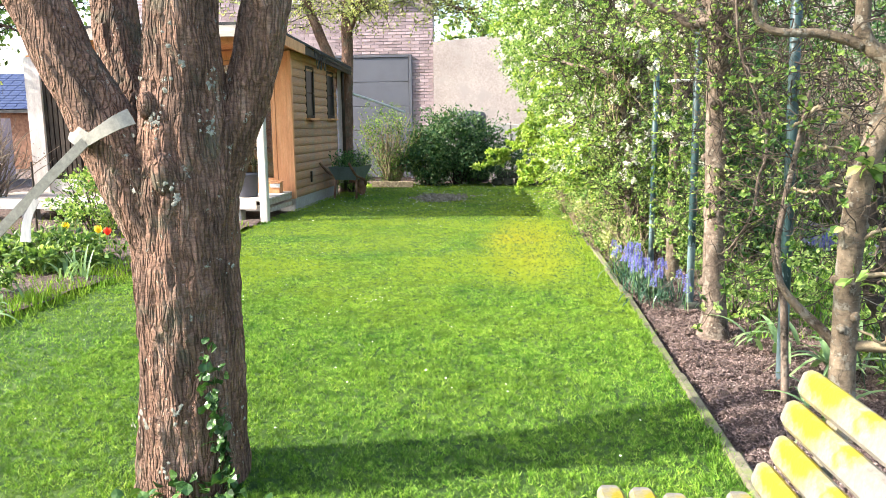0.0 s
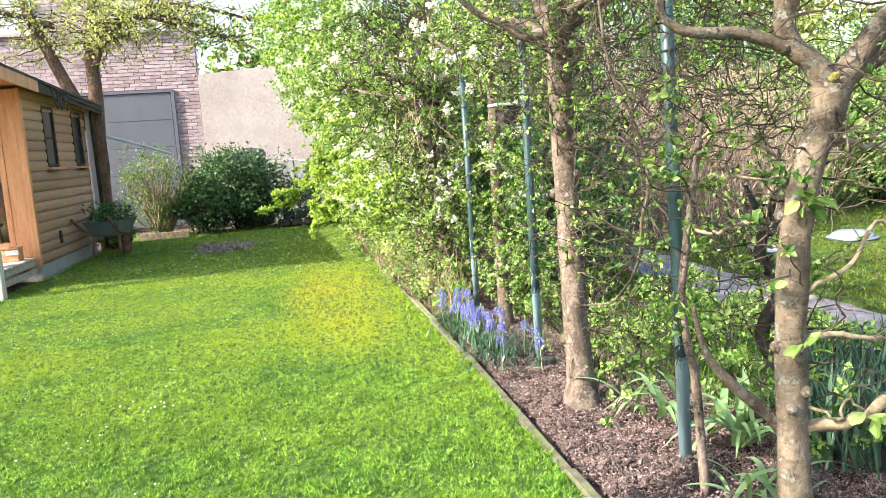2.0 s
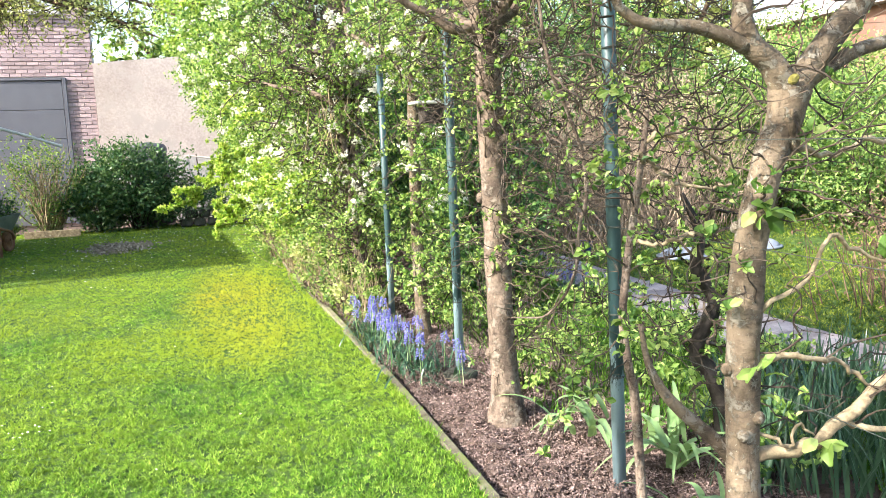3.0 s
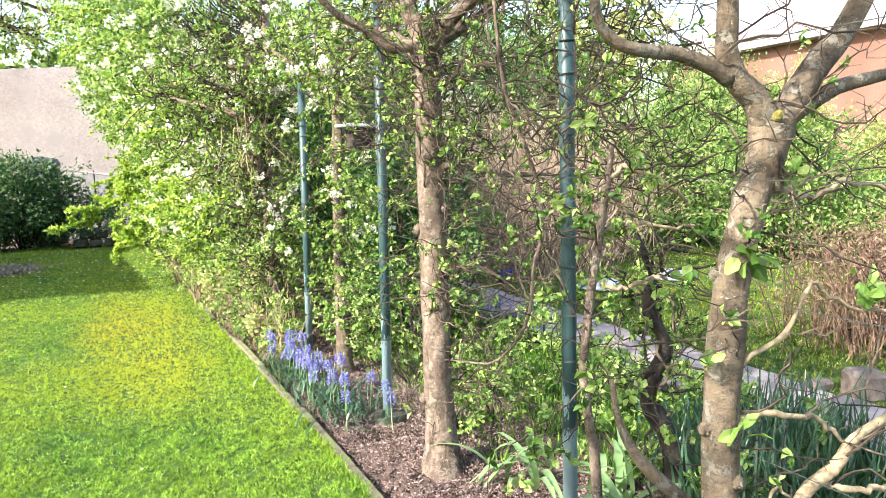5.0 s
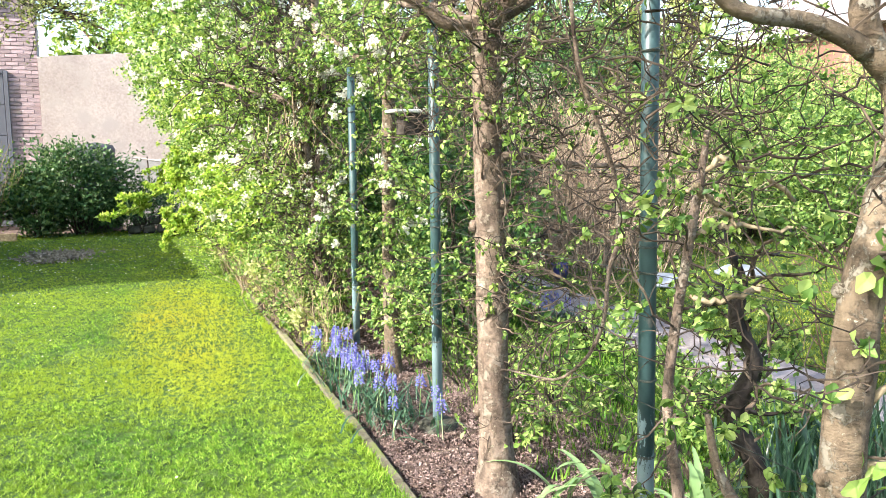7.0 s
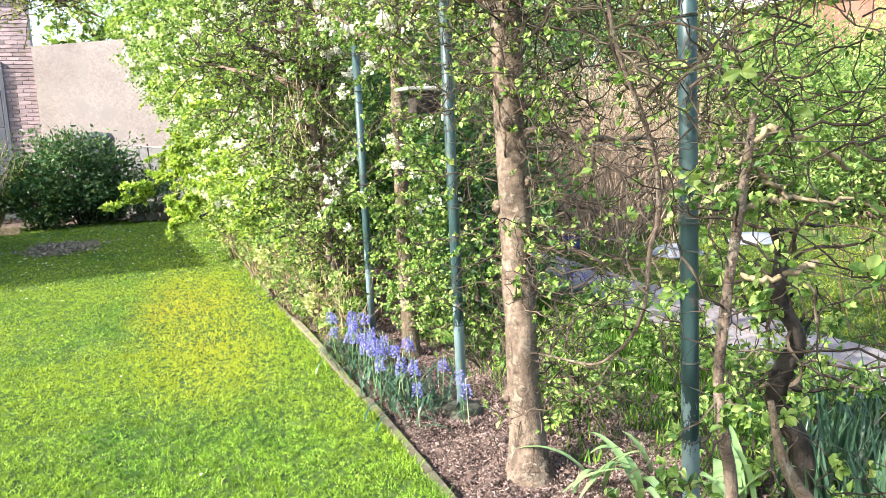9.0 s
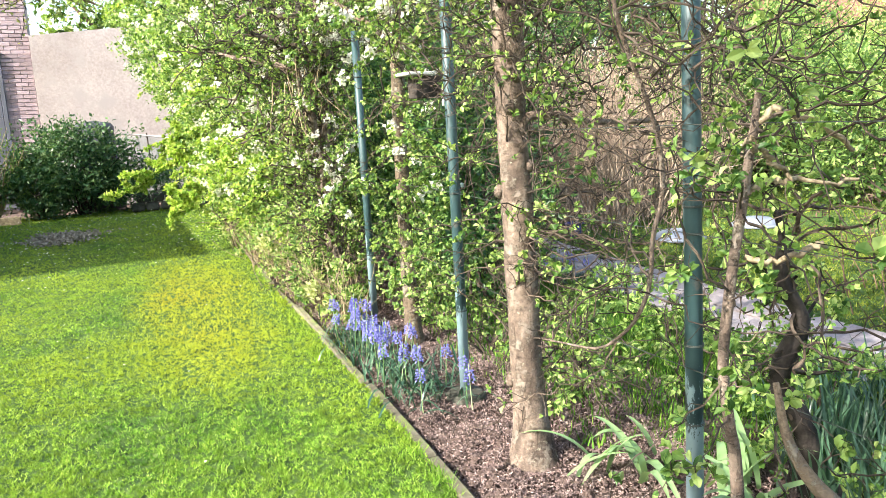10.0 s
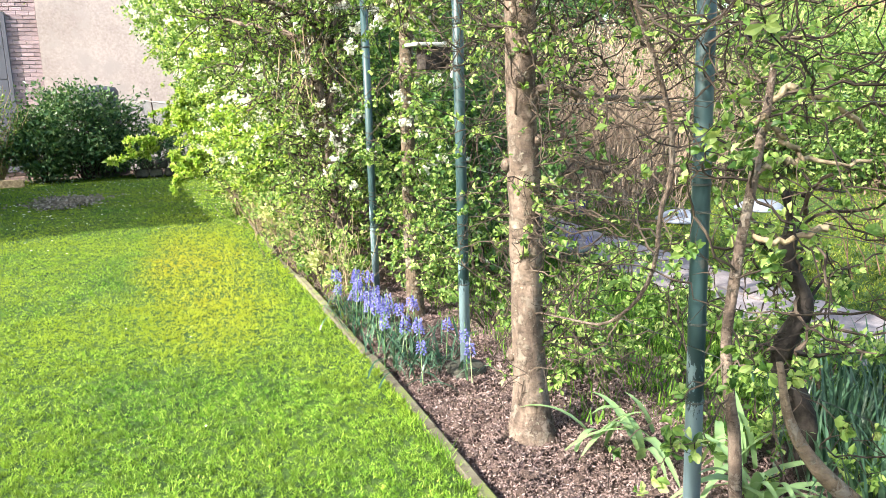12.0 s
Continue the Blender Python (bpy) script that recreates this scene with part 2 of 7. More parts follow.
def lawn_patches(nt, col):
    """The yellow mossy patch of the lawn and its softer mottling, in world metres."""
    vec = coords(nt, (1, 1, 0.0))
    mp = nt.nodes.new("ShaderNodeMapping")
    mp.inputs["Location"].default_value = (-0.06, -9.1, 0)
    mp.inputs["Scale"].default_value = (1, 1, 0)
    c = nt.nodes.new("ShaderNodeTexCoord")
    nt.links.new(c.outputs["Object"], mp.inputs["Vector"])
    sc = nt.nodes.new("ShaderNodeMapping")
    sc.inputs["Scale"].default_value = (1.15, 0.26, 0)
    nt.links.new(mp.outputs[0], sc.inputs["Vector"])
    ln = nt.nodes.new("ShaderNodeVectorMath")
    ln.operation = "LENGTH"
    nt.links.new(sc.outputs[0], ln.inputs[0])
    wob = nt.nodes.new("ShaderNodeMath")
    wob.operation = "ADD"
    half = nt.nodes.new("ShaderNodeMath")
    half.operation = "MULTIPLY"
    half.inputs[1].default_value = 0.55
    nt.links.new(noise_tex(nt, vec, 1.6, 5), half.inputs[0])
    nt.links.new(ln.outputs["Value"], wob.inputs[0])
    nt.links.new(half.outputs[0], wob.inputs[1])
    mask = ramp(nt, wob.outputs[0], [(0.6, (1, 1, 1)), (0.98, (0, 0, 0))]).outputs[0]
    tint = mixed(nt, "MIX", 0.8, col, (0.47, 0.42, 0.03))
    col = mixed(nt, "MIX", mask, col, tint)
    moss = ramp(nt, noise_tex(nt, vec, 0.9, 5), [(0.34, (0, 0, 0)), (0.55, (0.95, 0.95, 0.95))]).outputs[0]
    mossy = mixed(nt, "MIX", 0.66, col, (0.29, 0.37, 0.03))
    sep = nt.nodes.new("ShaderNodeSeparateXYZ")
    nt.links.new(c.outputs["Object"], sep.inputs[0])
    far = nt.nodes.new("ShaderNodeMapRange")
    far.inputs["From Min"].default_value, far.inputs["From Max"].default_value = 4.8, 7.4
    far.inputs["To Min"].default_value = 0.25
    nt.links.new(sep.outputs["Y"], far.inputs["Value"])
    moss = mixed(nt, "MULTIPLY", 1.0, moss, far.outputs[0])
    return mixed(nt, "MIX", moss, col, mossy)


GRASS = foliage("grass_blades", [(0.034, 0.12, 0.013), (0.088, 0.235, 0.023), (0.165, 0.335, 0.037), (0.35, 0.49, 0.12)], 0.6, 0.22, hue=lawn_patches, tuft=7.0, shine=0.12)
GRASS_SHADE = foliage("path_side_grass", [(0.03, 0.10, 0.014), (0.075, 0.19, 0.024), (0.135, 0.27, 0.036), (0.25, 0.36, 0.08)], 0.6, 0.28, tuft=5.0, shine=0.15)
GRASS_ROUGH = foliage("rough_grass_blades", [(0.05, 0.10, 0.014), (0.11, 0.175, 0.022), (0.18, 0.235, 0.032), (0.27, 0.30, 0.07)], 0.6, 0.25, tuft=5.0, shine=0.15)
THATCH = surface("lawn_thatch", (0.022, 0.05, 0.01), (0.055, 0.11, 0.018), (0.12, 0.18, 0.04), scale=9, fine=130, rough=0.95, bump=0.8, distance=0.03)
SOIL = surface("soil", (0.055, 0.036, 0.028), (0.13, 0.09, 0.074), (0.24, 0.175, 0.15), scale=14, fine=90, rough=0.95, bump=1.0, distance=0.03)
MULCH = surface("bark_mulch", (0.1, 0.068, 0.06), (0.235, 0.17, 0.152), (0.4, 0.315, 0.29), scale=30, fine=160, rough=0.95, bump=0.5, island=0.5)
def bark_material():
    """Old bark: long plates parted by dark fissures, rust and grey tones, small lichen spots."""
    m, nt, p = nodes_of("old_bark")
    vec = coords(nt)
    warp = node(nt, "ShaderNodeTexNoise", Scale=9.0, Detail=4)
    nt.links.new(vec, warp.inputs["Vector"])
    add = nt.nodes.new("ShaderNodeVectorMath")
    add.operation = "MULTIPLY_ADD"
    nt.links.new(warp.outputs["Color"], add.inputs[0])
    add.inputs[1].default_value = (0.034, 0.034, 0.07)
    nt.links.new(vec, add.inputs[2])
    mp = nt.nodes.new("ShaderNodeMapping")
    mp.inputs["Scale"].default_value = (64, 64, 8)
    nt.links.new(add.outputs[0], mp.inputs["Vector"])
    vo = nt.nodes.new("ShaderNodeTexVoronoi")
    vo.feature = "DISTANCE_TO_EDGE"
    vo.inputs["Scale"].default_value = 1.0
    nt.links.new(mp.outputs[0], vo.inputs["Vector"])
    crack = ramp(nt, vo.outputs["Distance"], [(0.0, (0.42, 0.38, 0.35)), (0.09, (0.86, 0.85, 0.84)), (0.28, (1.1, 1.1, 1.1))]).outputs[0]
    plate = noise_tex(nt, coords(nt, (1, 1, 0.35)), 7, 6, 0.65)
    col = ramp(nt, plate, [(0.28, (0.09, 0.058, 0.043)), (0.42, (0.185, 0.112, 0.08)), (0.55, (0.29, 0.165, 0.115)), (0.72, (0.37, 0.27, 0.21))]).outputs[0]
    lines = noise_tex(nt, coords(nt, (1, 1, 4.0)), 34, 5, 0.7)
    col = mixed(nt, "MULTIPLY", 0.85, col, ramp(nt, lines, [(0.35, (0.6, 0.6, 0.6)), (0.65, (1.2, 1.2, 1.2))]).outputs[0])
    broken = ramp(nt, noise_tex(nt, coords(nt, (1, 1, 0.6)), 15, 5, 0.7), [(0.4, (0.05, 0.05, 0.05)), (0.62, (1, 1, 1))]).outputs[0]
    col = mixed(nt, "MULTIPLY", broken, col, crack)
    moss = ramp(nt, noise_tex(nt, vec, 4.2, 7, 0.72), [(0.53, (0, 0, 0)), (0.62, (0.75, 0.75, 0.75))]).outputs[0]
    col = mixed(nt, "MIX", moss, col, (0.13, 0.12, 0.085))
    spots = ramp(nt, noise_tex(nt, vec, 26, 6, 0.7), [(0.63, (0, 0, 0)), (0.67, (1, 1, 1))]).outputs[0]
    col = mixed(nt, "MIX", spots, col, (0.42, 0.41, 0.34))
    nt.links.new(col, p.inputs["Base Color"])
    p.inputs["Roughness"].default_value, p.inputs["Specular IOR Level"].default_value = 0.9, 0.25
    h = nt.nodes.new("ShaderNodeMath")
    h.operation = "MULTIPLY_ADD"
    edge = ramp(nt, vo.outputs["Distance"], [(0.0, (0, 0, 0)), (0.22, (1, 1, 1))]).outputs[0]
    nt.links.new(edge, h.inputs[0])
    h.inputs[1].default_value = 1.2
    nt.links.new(lines, h.inputs[2])
    b = node(nt, "ShaderNodeBump", Strength=1.0, Distance=0.012)
    nt.links.new(h.outputs[0], b.inputs["Height"])
    nt.links.new(b.outputs[0], p.inputs["Normal"])
    return m


BARK = bark_material()


def fruit_bark(name, deep, mid, light, flake, lichen):
    """Thin bark of young fruit trees: mottled, ringed by lenticels, flaking in pale scales."""
    m, nt, p = nodes_of(name)
    vec = coords(nt)
    big = noise_tex(nt, coords(nt, (1, 1, 0.55)), 11, 7, 0.68)
    col = ramp(nt, big, [(0.32, deep), (0.48, mid), (0.66, light)]).outputs[0]
    rings = noise_tex(nt, coords(nt, (0.7, 0.7, 1.7)), 30, 6, 0.75)
    col = mixed(nt, "MULTIPLY", 0.9, col, ramp(nt, rings, [(0.34, (0.5, 0.48, 0.46)), (0.47, (0.95, 0.95, 0.95)), (0.68, (1.2, 1.2, 1.18))]).outputs[0])
    warp = node(nt, "ShaderNodeTexNoise", Scale=22.0, Detail=4)
    nt.links.new(vec, warp.inputs["Vector"])
    bend = nt.nodes.new("ShaderNodeVectorMath")
    bend.operation = "MULTIPLY_ADD"
    nt.links.new(warp.outputs["Color"], bend.inputs[0])
    bend.inputs[1].default_value = (0.035, 0.035, 0.05)
    nt.links.new(vec, bend.inputs[2])
    bits = ramp(nt, noise_tex(nt, bend.outputs[0], 16, 6, 0.75), [(0.53, (0, 0, 0)), (0.57, (0.85, 0.85, 0.85))]).outputs[0]
    col = mixed(nt, "MIX", bits, col, flake)
    pale = ramp(nt, noise_tex(nt, vec, 38, 6, 0.75), [(0.61, (0, 0, 0)), (0.65, (0.9, 0.9, 0.9))]).outputs[0]
    col = mixed(nt, "MIX", pale, col, lichen)
    seams = ramp(nt, noise_tex(nt, coords(nt, (1, 1, 0.22)), 42, 5, 0.7), [(0.33, (0.3, 0.28, 0.26)), (0.42, (1, 1, 1))]).outputs[0]
    col = mixed(nt, "MULTIPLY", 0.75, col, seams)
    nt.links.new(col, p.inputs["Base Color"])
    p.inputs["Roughness"].default_value, p.inputs["Specular IOR Level"].default_value = 0.88, 0.25
    h = nt.nodes.new("ShaderNodeMath")
    h.operation = "ADD"
    nt.links.new(big, h.inputs[0])
    nt.links.new(rings, h.inputs[1])
    k = nt.nodes.new("ShaderNodeMath")
    k.operation = "MULTIPLY_ADD"
    nt.links.new(bits, k.inputs[0])
    k.inputs[1].default_value = 0.45
    nt.links.new(h.outputs[0], k.inputs[2])
    b = node(nt, "ShaderNodeBump", Strength=1.0, Distance=0.012)
    nt.links.new(k.outputs[0], b.inputs["Height"])
    nt.links.new(b.outputs[0], p.inputs["Normal"])
    return m


BARK2 = fruit_bark("hedge_bark", (0.048, 0.035, 0.027), (0.15, 0.112, 0.086), (0.28, 0.215, 0.168), (0.24, 0.2, 0.16), (0.36, 0.33, 0.25))
BARK3 = fruit_bark("smooth_fruit_bark", (0.048, 0.036, 0.025), (0.128, 0.097, 0.066), (0.225, 0.176, 0.123), (0.22, 0.2, 0.16), (0.34, 0.33, 0.26))
TWIG = surface("twig_bark", (0.016, 0.012, 0.009), (0.05, 0.037, 0.027), (0.145, 0.11, 0.08), scale=9, fine=70, rough=0.85, bump=0.3, island=0.45)
PALE = surface("pale_branch", (0.12, 0.09, 0.055), (0.26, 0.205, 0.125), (0.42, 0.345, 0.22), scale=26, fine=70, rough=0.8, bump=0.4)
LEAF_NEW = foliage("fresh_leaves", [(0.03, 0.085, 0.016), (0.115, 0.22, 0.045), (0.245, 0.375, 0.09), (0.43, 0.53, 0.2)], 0.5, 0.42)
LEAF_HEDGE = foliage("hedge_leaves", [(0.03, 0.085, 0.015), (0.12, 0.23, 0.04), (0.27, 0.41, 0.09), (0.46, 0.56, 0.23)], 0.55, 0.32)
# hedge leaves in lighter tones, sunlight painted in, for growth over the lawn
LEAF_SUNLIT = foliage("sunlit_hedge_leaves", [(0.12, 0.24, 0.03), (0.26, 0.42, 0.06), (0.42, 0.56, 0.11), (0.56, 0.64, 0.24)], 0.5, 0.45)
LEAF_PALE = foliage("pale_young_leaves", [(0.18, 0.24, 0.07), (0.30, 0.36, 0.13), (0.42, 0.46, 0.2), (0.55, 0.57, 0.32)], 0.55, 0.45)
LEAF_DARK = foliage("dark_leaves", [(0.013, 0.045, 0.013), (0.03, 0.09, 0.023), (0.065, 0.155, 0.038), (0.15, 0.26, 0.075)], 0.4, 0.3)
LEAF_EVER = foliage("evergreen_leaves", [(0.016, 0.055, 0.022), (0.042, 0.11, 0.042), (0.085, 0.18, 0.068), (0.2, 0.3, 0.13)], 0.4, 0.3)
LEAF_FAR = foliage("far_leaves", [(0.03, 0.08, 0.02), (0.085, 0.165, 0.036), (0.175, 0.285, 0.065), (0.33, 0.43, 0.15)], 0.5, 0.4)
STRAP = foliage("strap_leaves", [(0.10, 0.21, 0.075), (0.16, 0.29, 0.11), (0.25, 0.38, 0.18), (0.42, 0.50, 0.34)], 0.35, 0.35)
STRAP_DARK = foliage("daffodil_leaves", [(0.016, 0.048, 0.03), (0.04, 0.095, 0.056), (0.11, 0.19, 0.115)], 0.3, 0.2)
PETAL_W = foliage("white_petals", [(0.75, 0.74, 0.68), (0.85, 0.84, 0.8)], 0.6, 0.35, through_tint=(1.0, 1.0, 0.98))
PETAL_B = foliage("blue_petals", [(0.12, 0.12, 0.44), (0.2, 0.2, 0.56), (0.36, 0.36, 0.7)], 0.6, 0.3, through_tint=(1.0, 1.0, 1.0))
PETAL_R = foliage("red_petals", [(0.65, 0.03, 0.02), (0.75, 0.06, 0.03)], 0.4, 0.3)
PETAL_Y = foliage("yellow_petals", [(0.8, 0.55, 0.02), (0.85, 0.65, 0.05)], 0.4, 0.3)
DRY = surface("dry_reed", (0.13, 0.09, 0.064), (0.29, 0.215, 0.155), (0.5, 0.4, 0.29), scale=6, fine=50, rough=0.9, bump=0.2, island=0.4)
def steel_tube():
    """Green painted tube, the paint worn pale and scabby near the ground."""
    m, nt, p = nodes_of("green_steel_tube")
    vec = coords(nt)
    paint = ramp(nt, noise_tex(nt, coords(nt, (1, 1, 0.5)), 6, 5), [(0.3, (0.017, 0.038, 0.041)), (0.5, (0.026, 0.057, 0.061)), (0.7, (0.045, 0.087, 0.093))]).outputs[0]
    spots = ramp(nt, noise_tex(nt, vec, 18, 6, 0.7), [(0.60, (0, 0, 0)), (0.66, (1, 1, 1))]).outputs[0]
    col = mixed(nt, "MIX", spots, paint, (0.07, 0.075, 0.07))
    sep = nt.nodes.new("ShaderNodeSeparateXYZ")
    nt.links.new(vec, sep.inputs[0])
    edge = nt.nodes.new("ShaderNodeMath")
    edge.operation = "MULTIPLY_ADD"
    nt.links.new(noise_tex(nt, coords(nt, (1, 1, 0.35)), 14, 5, 0.75), edge.inputs[0])
    edge.inputs[1].default_value = 1.3
    nt.links.new(sep.outputs["Z"], edge.inputs[2])
    half = nt.nodes.new("ShaderNodeMath")
    half.operation = "MULTIPLY"
    half.inputs[1].default_value = 0.5
    nt.links.new(edge.outputs[0], half.inputs[0])
    worn = ramp(nt, half.outputs[0], [(0.56, (1, 1, 1)), (0.58, (0, 0, 0))]).outputs[0]
    col = mixed(nt, "MIX", worn, col, (0.2, 0.29, 0.32))
    nt.links.new(col, p.inputs["Base Color"])
    p.inputs["Roughness"].default_value, p.inputs["Specular IOR Level"].default_value = 0.45, 0.4
    return m


STEEL = steel_tube()
WIRE = plain("steel_wire", (0.08, 0.09, 0.08), 0.5, 0.6)
EDGE = surface("concrete_edging", (0.07, 0.062, 0.042), (0.13, 0.115, 0.078), (0.22, 0.20, 0.15), scale=9, fine=60, rough=0.9, bump=0.5, stain=(0.13, 0.15, 0.05), stain_scale=5, island=0.2)
BENCH = surface("yellow_bench_paint", (0.13, 0.118, 0.093), (0.185, 0.17, 0.148), (0.215, 0.2, 0.18), scale=7, fine=70, rough=0.6, bump=0.3, stain=(0.22, 0.175, 0.012), stain_scale=3.1)
BRICK = surface("brick", (0.29, 0.212, 0.218), (0.375, 0.288, 0.298), (0.46, 0.37, 0.38), scale=3, fine=60, rough=0.9, bump=0.3, island=0.25)
MORTAR = surface("mortar", (0.33, 0.285, 0.285), (0.4, 0.35, 0.35), (0.47, 0.42, 0.415), scale=4, fine=80, rough=0.95, bump=0.3)
RENDER = surface("cement_render", (0.38, 0.318, 0.29), (0.46, 0.39, 0.358), (0.52, 0.45, 0.418), scale=0.9, fine=25, rough=0.95, bump=0.3, stain=(0.40, 0.35, 0.325), stain_scale=0.8)
GARAGE = plain("grey_sheet_door", (0.115, 0.12, 0.145), 0.55, vary=0.12, scale=2)
LOG = surface("log_lap_wood", (0.30, 0.15, 0.085), (0.46, 0.25, 0.145), (0.58, 0.36, 0.23), scale=4, stretch=(1, 0.12, 2.5), fine=40, rough=0.75, bump=0.3, island=0.15, stain=(0.33, 0.25, 0.18), stain_scale=1.4)
PINE = surface("orange_pine", (0.48, 0.21, 0.095), (0.62, 0.295, 0.14), (0.70, 0.38, 0.20), scale=5, stretch=(3, 3, 0.25), fine=45, rough=0.6, bump=0.15)
WHITEWOOD = surface("weathered_white_wood", (0.46, 0.40, 0.37), (0.58, 0.52, 0.48), (0.66, 0.60, 0.56), scale=5, stretch=(2, 2, 0.3), fine=50, rough=0.75, bump=0.2)
GREYWOOD = surface("grey_decking", (0.36, 0.30, 0.25), (0.50, 0.43, 0.37), (0.62, 0.56, 0.50), scale=5, stretch=(0.3, 3, 3), fine=50, rough=0.85, bump=0.3, island=0.2)
DARKWOOD = surface("dark_wood", (0.025, 0.018, 0.013), (0.05, 0.035, 0.025), (0.09, 0.065, 0.05), scale=6, fine=50, rough=0.7, bump=0.3)
BLACKWOOD = surface("blackened_wood", (0.010, 0.008, 0.007), (0.026, 0.021, 0.018), (0.075, 0.062, 0.052), scale=12, fine=60, rough=0.8, bump=0.6)
DARKSTONE = surface("mossy_dark_stone", (0.03, 0.03, 0.022), (0.06, 0.06, 0.045), (0.12, 0.115, 0.095), scale=7, fine=60, rough=0.9, bump=0.6)
FELT = surface("roof_felt", (0.03, 0.03, 0.03), (0.055, 0.055, 0.055), (0.09, 0.09, 0.085), scale=5, fine=120, rough=0.9, bump=0.4)
BASE = plain("concrete_plinth", (0.40, 0.38, 0.36), 0.9)
PLASTIC_DK = plain("dark_grey_plastic", (0.09, 0.09, 0.11), 0.45)
TERRA = surface("terracotta", (0.34, 0.15, 0.08), (0.46, 0.22, 0.12), (0.55, 0.32, 0.2), scale=5, fine=50, rough=0.85, bump=0.2)
BARROW = plain("grey_green_steel", (0.16, 0.20, 0.19), 0.5, 0.2, vary=0.25, scale=6)
RUSTY = surface("rusty_wood", (0.12, 0.06, 0.04), (0.22, 0.11, 0.07), (0.30, 0.17, 0.11), scale=8, fine=60, rough=0.85, bump=0.3)
REED = surface("reddish_reed", (0.055, 0.034, 0.024), (0.135, 0.086, 0.058), (0.29, 0.2, 0.135), scale=6, fine=50, rough=0.9, bump=0.2, island=0.5)
BLOCK = surface("brown_stone", (0.13, 0.1, 0.082), (0.2, 0.16, 0.132), (0.28, 0.23, 0.195), scale=9, fine=80, rough=0.9, bump=0.5)
STONE = surface("stone", (0.16, 0.14, 0.12), (0.26, 0.23, 0.20), (0.38, 0.34, 0.31), scale=5, fine=70, rough=0.9, bump=0.5, island=0.2)
PAVING = surface("paving", (0.17, 0.142, 0.137), (0.26, 0.223, 0.215), (0.36, 0.318, 0.305), scale=3, fine=60, rough=0.9, bump=0.4, island=0.15)
ASH = surface("ash", (0.14, 0.118, 0.09), (0.26, 0.225, 0.18), (0.5, 0.45, 0.38), scale=20, fine=80, rough=0.95, bump=0.8, island=0.4)
STRAPPING = plain("grey_webbing", (0.22, 0.21, 0.18), 0.8, vary=0.2, scale=30)
WHITE = plain("white_paint", (0.6, 0.6, 0.58), 0.5)
IVY = foliage("ivy_leaves", [(0.02, 0.06, 0.015), (0.04, 0.10, 0.025), (0.08, 0.16, 0.04)], 0.35, 0.2)
MOSS = surface("yellow_lichen", (0.12, 0.11, 0.03), (0.24, 0.21, 0.05), (0.33, 0.29, 0.1), scale=60, fine=150, rough=0.95, bump=0.6)
LICHEN = surface("lichen", (0.18, 0.175, 0.145), (0.28, 0.27, 0.225), (0.40, 0.39, 0.33), scale=30, fine=120, rough=0.95, bump=0.5)


def glass_material():
    m, nt, p = nodes_of("window_glass")
    p.inputs["Base Color"].default_value = (0.9, 0.93, 0.93, 1)
    p.inputs["Roughness"].default_value, p.inputs["Transmission Weight"].default_value, p.inputs["IOR"].default_value = 0.03, 1.0, 1.45
    return m


GLASS = glass_material()
DARKGLASS = plain("dark_window_glass", (0.012, 0.013, 0.014), 0.3, vary=0.1, bump=0.0)
DARKGLASS.node_tree.nodes["Principled BSDF"].inputs["Specular IOR Level"].default_value = 0.12

PALEGLASS = plain("sky_lit_window_glass", (0.45, 0.47, 0.5), 0.12, vary=0.05, bump=0.0)


# ground, lawn, bed
def sheet(name, x0, x1, y0, y1, z, nx, ny, rough, material, label, category, seed=1, scale=1.5, bend=None):
    """A sheet of ground; bend(x, y) moves its columns sideways."""
    xs, ys = np.linspace(x0, x1, nx), np.linspace(y0, y1, ny)
    v = []
    for y in ys:
        for x in xs:
            dip = trench(bend(x, y), y) if bend and x0 > 0 else 0.0
            v.append((bend(x, y) if bend else x, y, z - dip + rough * noise.noise(Vector((x * scale, y * scale, seed)))))
    i, j = np.meshgrid(np.arange(ny - 1), np.arange(nx - 1), indexing="ij")
    a = (i * nx + j).ravel()
    f = np.stack([a, a + 1, a + nx + 1, a + nx], -1)
    g = Geo().add_array(v, f)
    ob = part(name, g, material, smooth=True)
    return tagged(ob, label, category, kind="structure")


EDGE_Y = (-6.0, 3.4, 4.9, 6.3, 7.6, 9.0, 12.0, 18.0)
EDGE_X = (1.02, 0.866, 0.825, 0.805, 0.76, 0.705, 0.66, 0.6)


def edge_x(y):
    """Where the concrete edging between lawn and bed runs."""
    return np.interp(y, EDGE_Y, EDGE_X)


def trench(x, y):
    """The shallow cut that parts the bed from the edging."""
    return 0.085 * np.exp(-((x - edge_x(y)) / 0.075) ** 2)


sheet("ground", -300, 300, -300, 300, -0.06, 40, 40, 0.0, SOIL, "bare brown earth under the gardens", "ground")
sheet("lawn", -3.6, 0.765, -6, 17.6, -0.018, 60, 160, 0.004, THATCH, "mown spring lawn, bright green with mossy yellow patches", "lawn", 3, bend=lambda x, y: -3.6 + (x + 3.6) * (edge_x(y) + 3.57) / 4.365)
sheet("lawn_side", -14, -3.605, -6, 4.6, -0.018, 60, 60, 0.004, THATCH, "mown lawn beside the flower bed", "lawn", 4)
sheet("bed", 0.825, 2.3, -2, 17.6, -0.045, 60, 400, 0.05, SOIL, "narrow hedge bed of dark soil and bark mulch", "flower bed", 5, 6.5, bend=lambda x, y: 2.3 - (2.3 - x) * (2.275 - edge_x(y)) / 1.475)
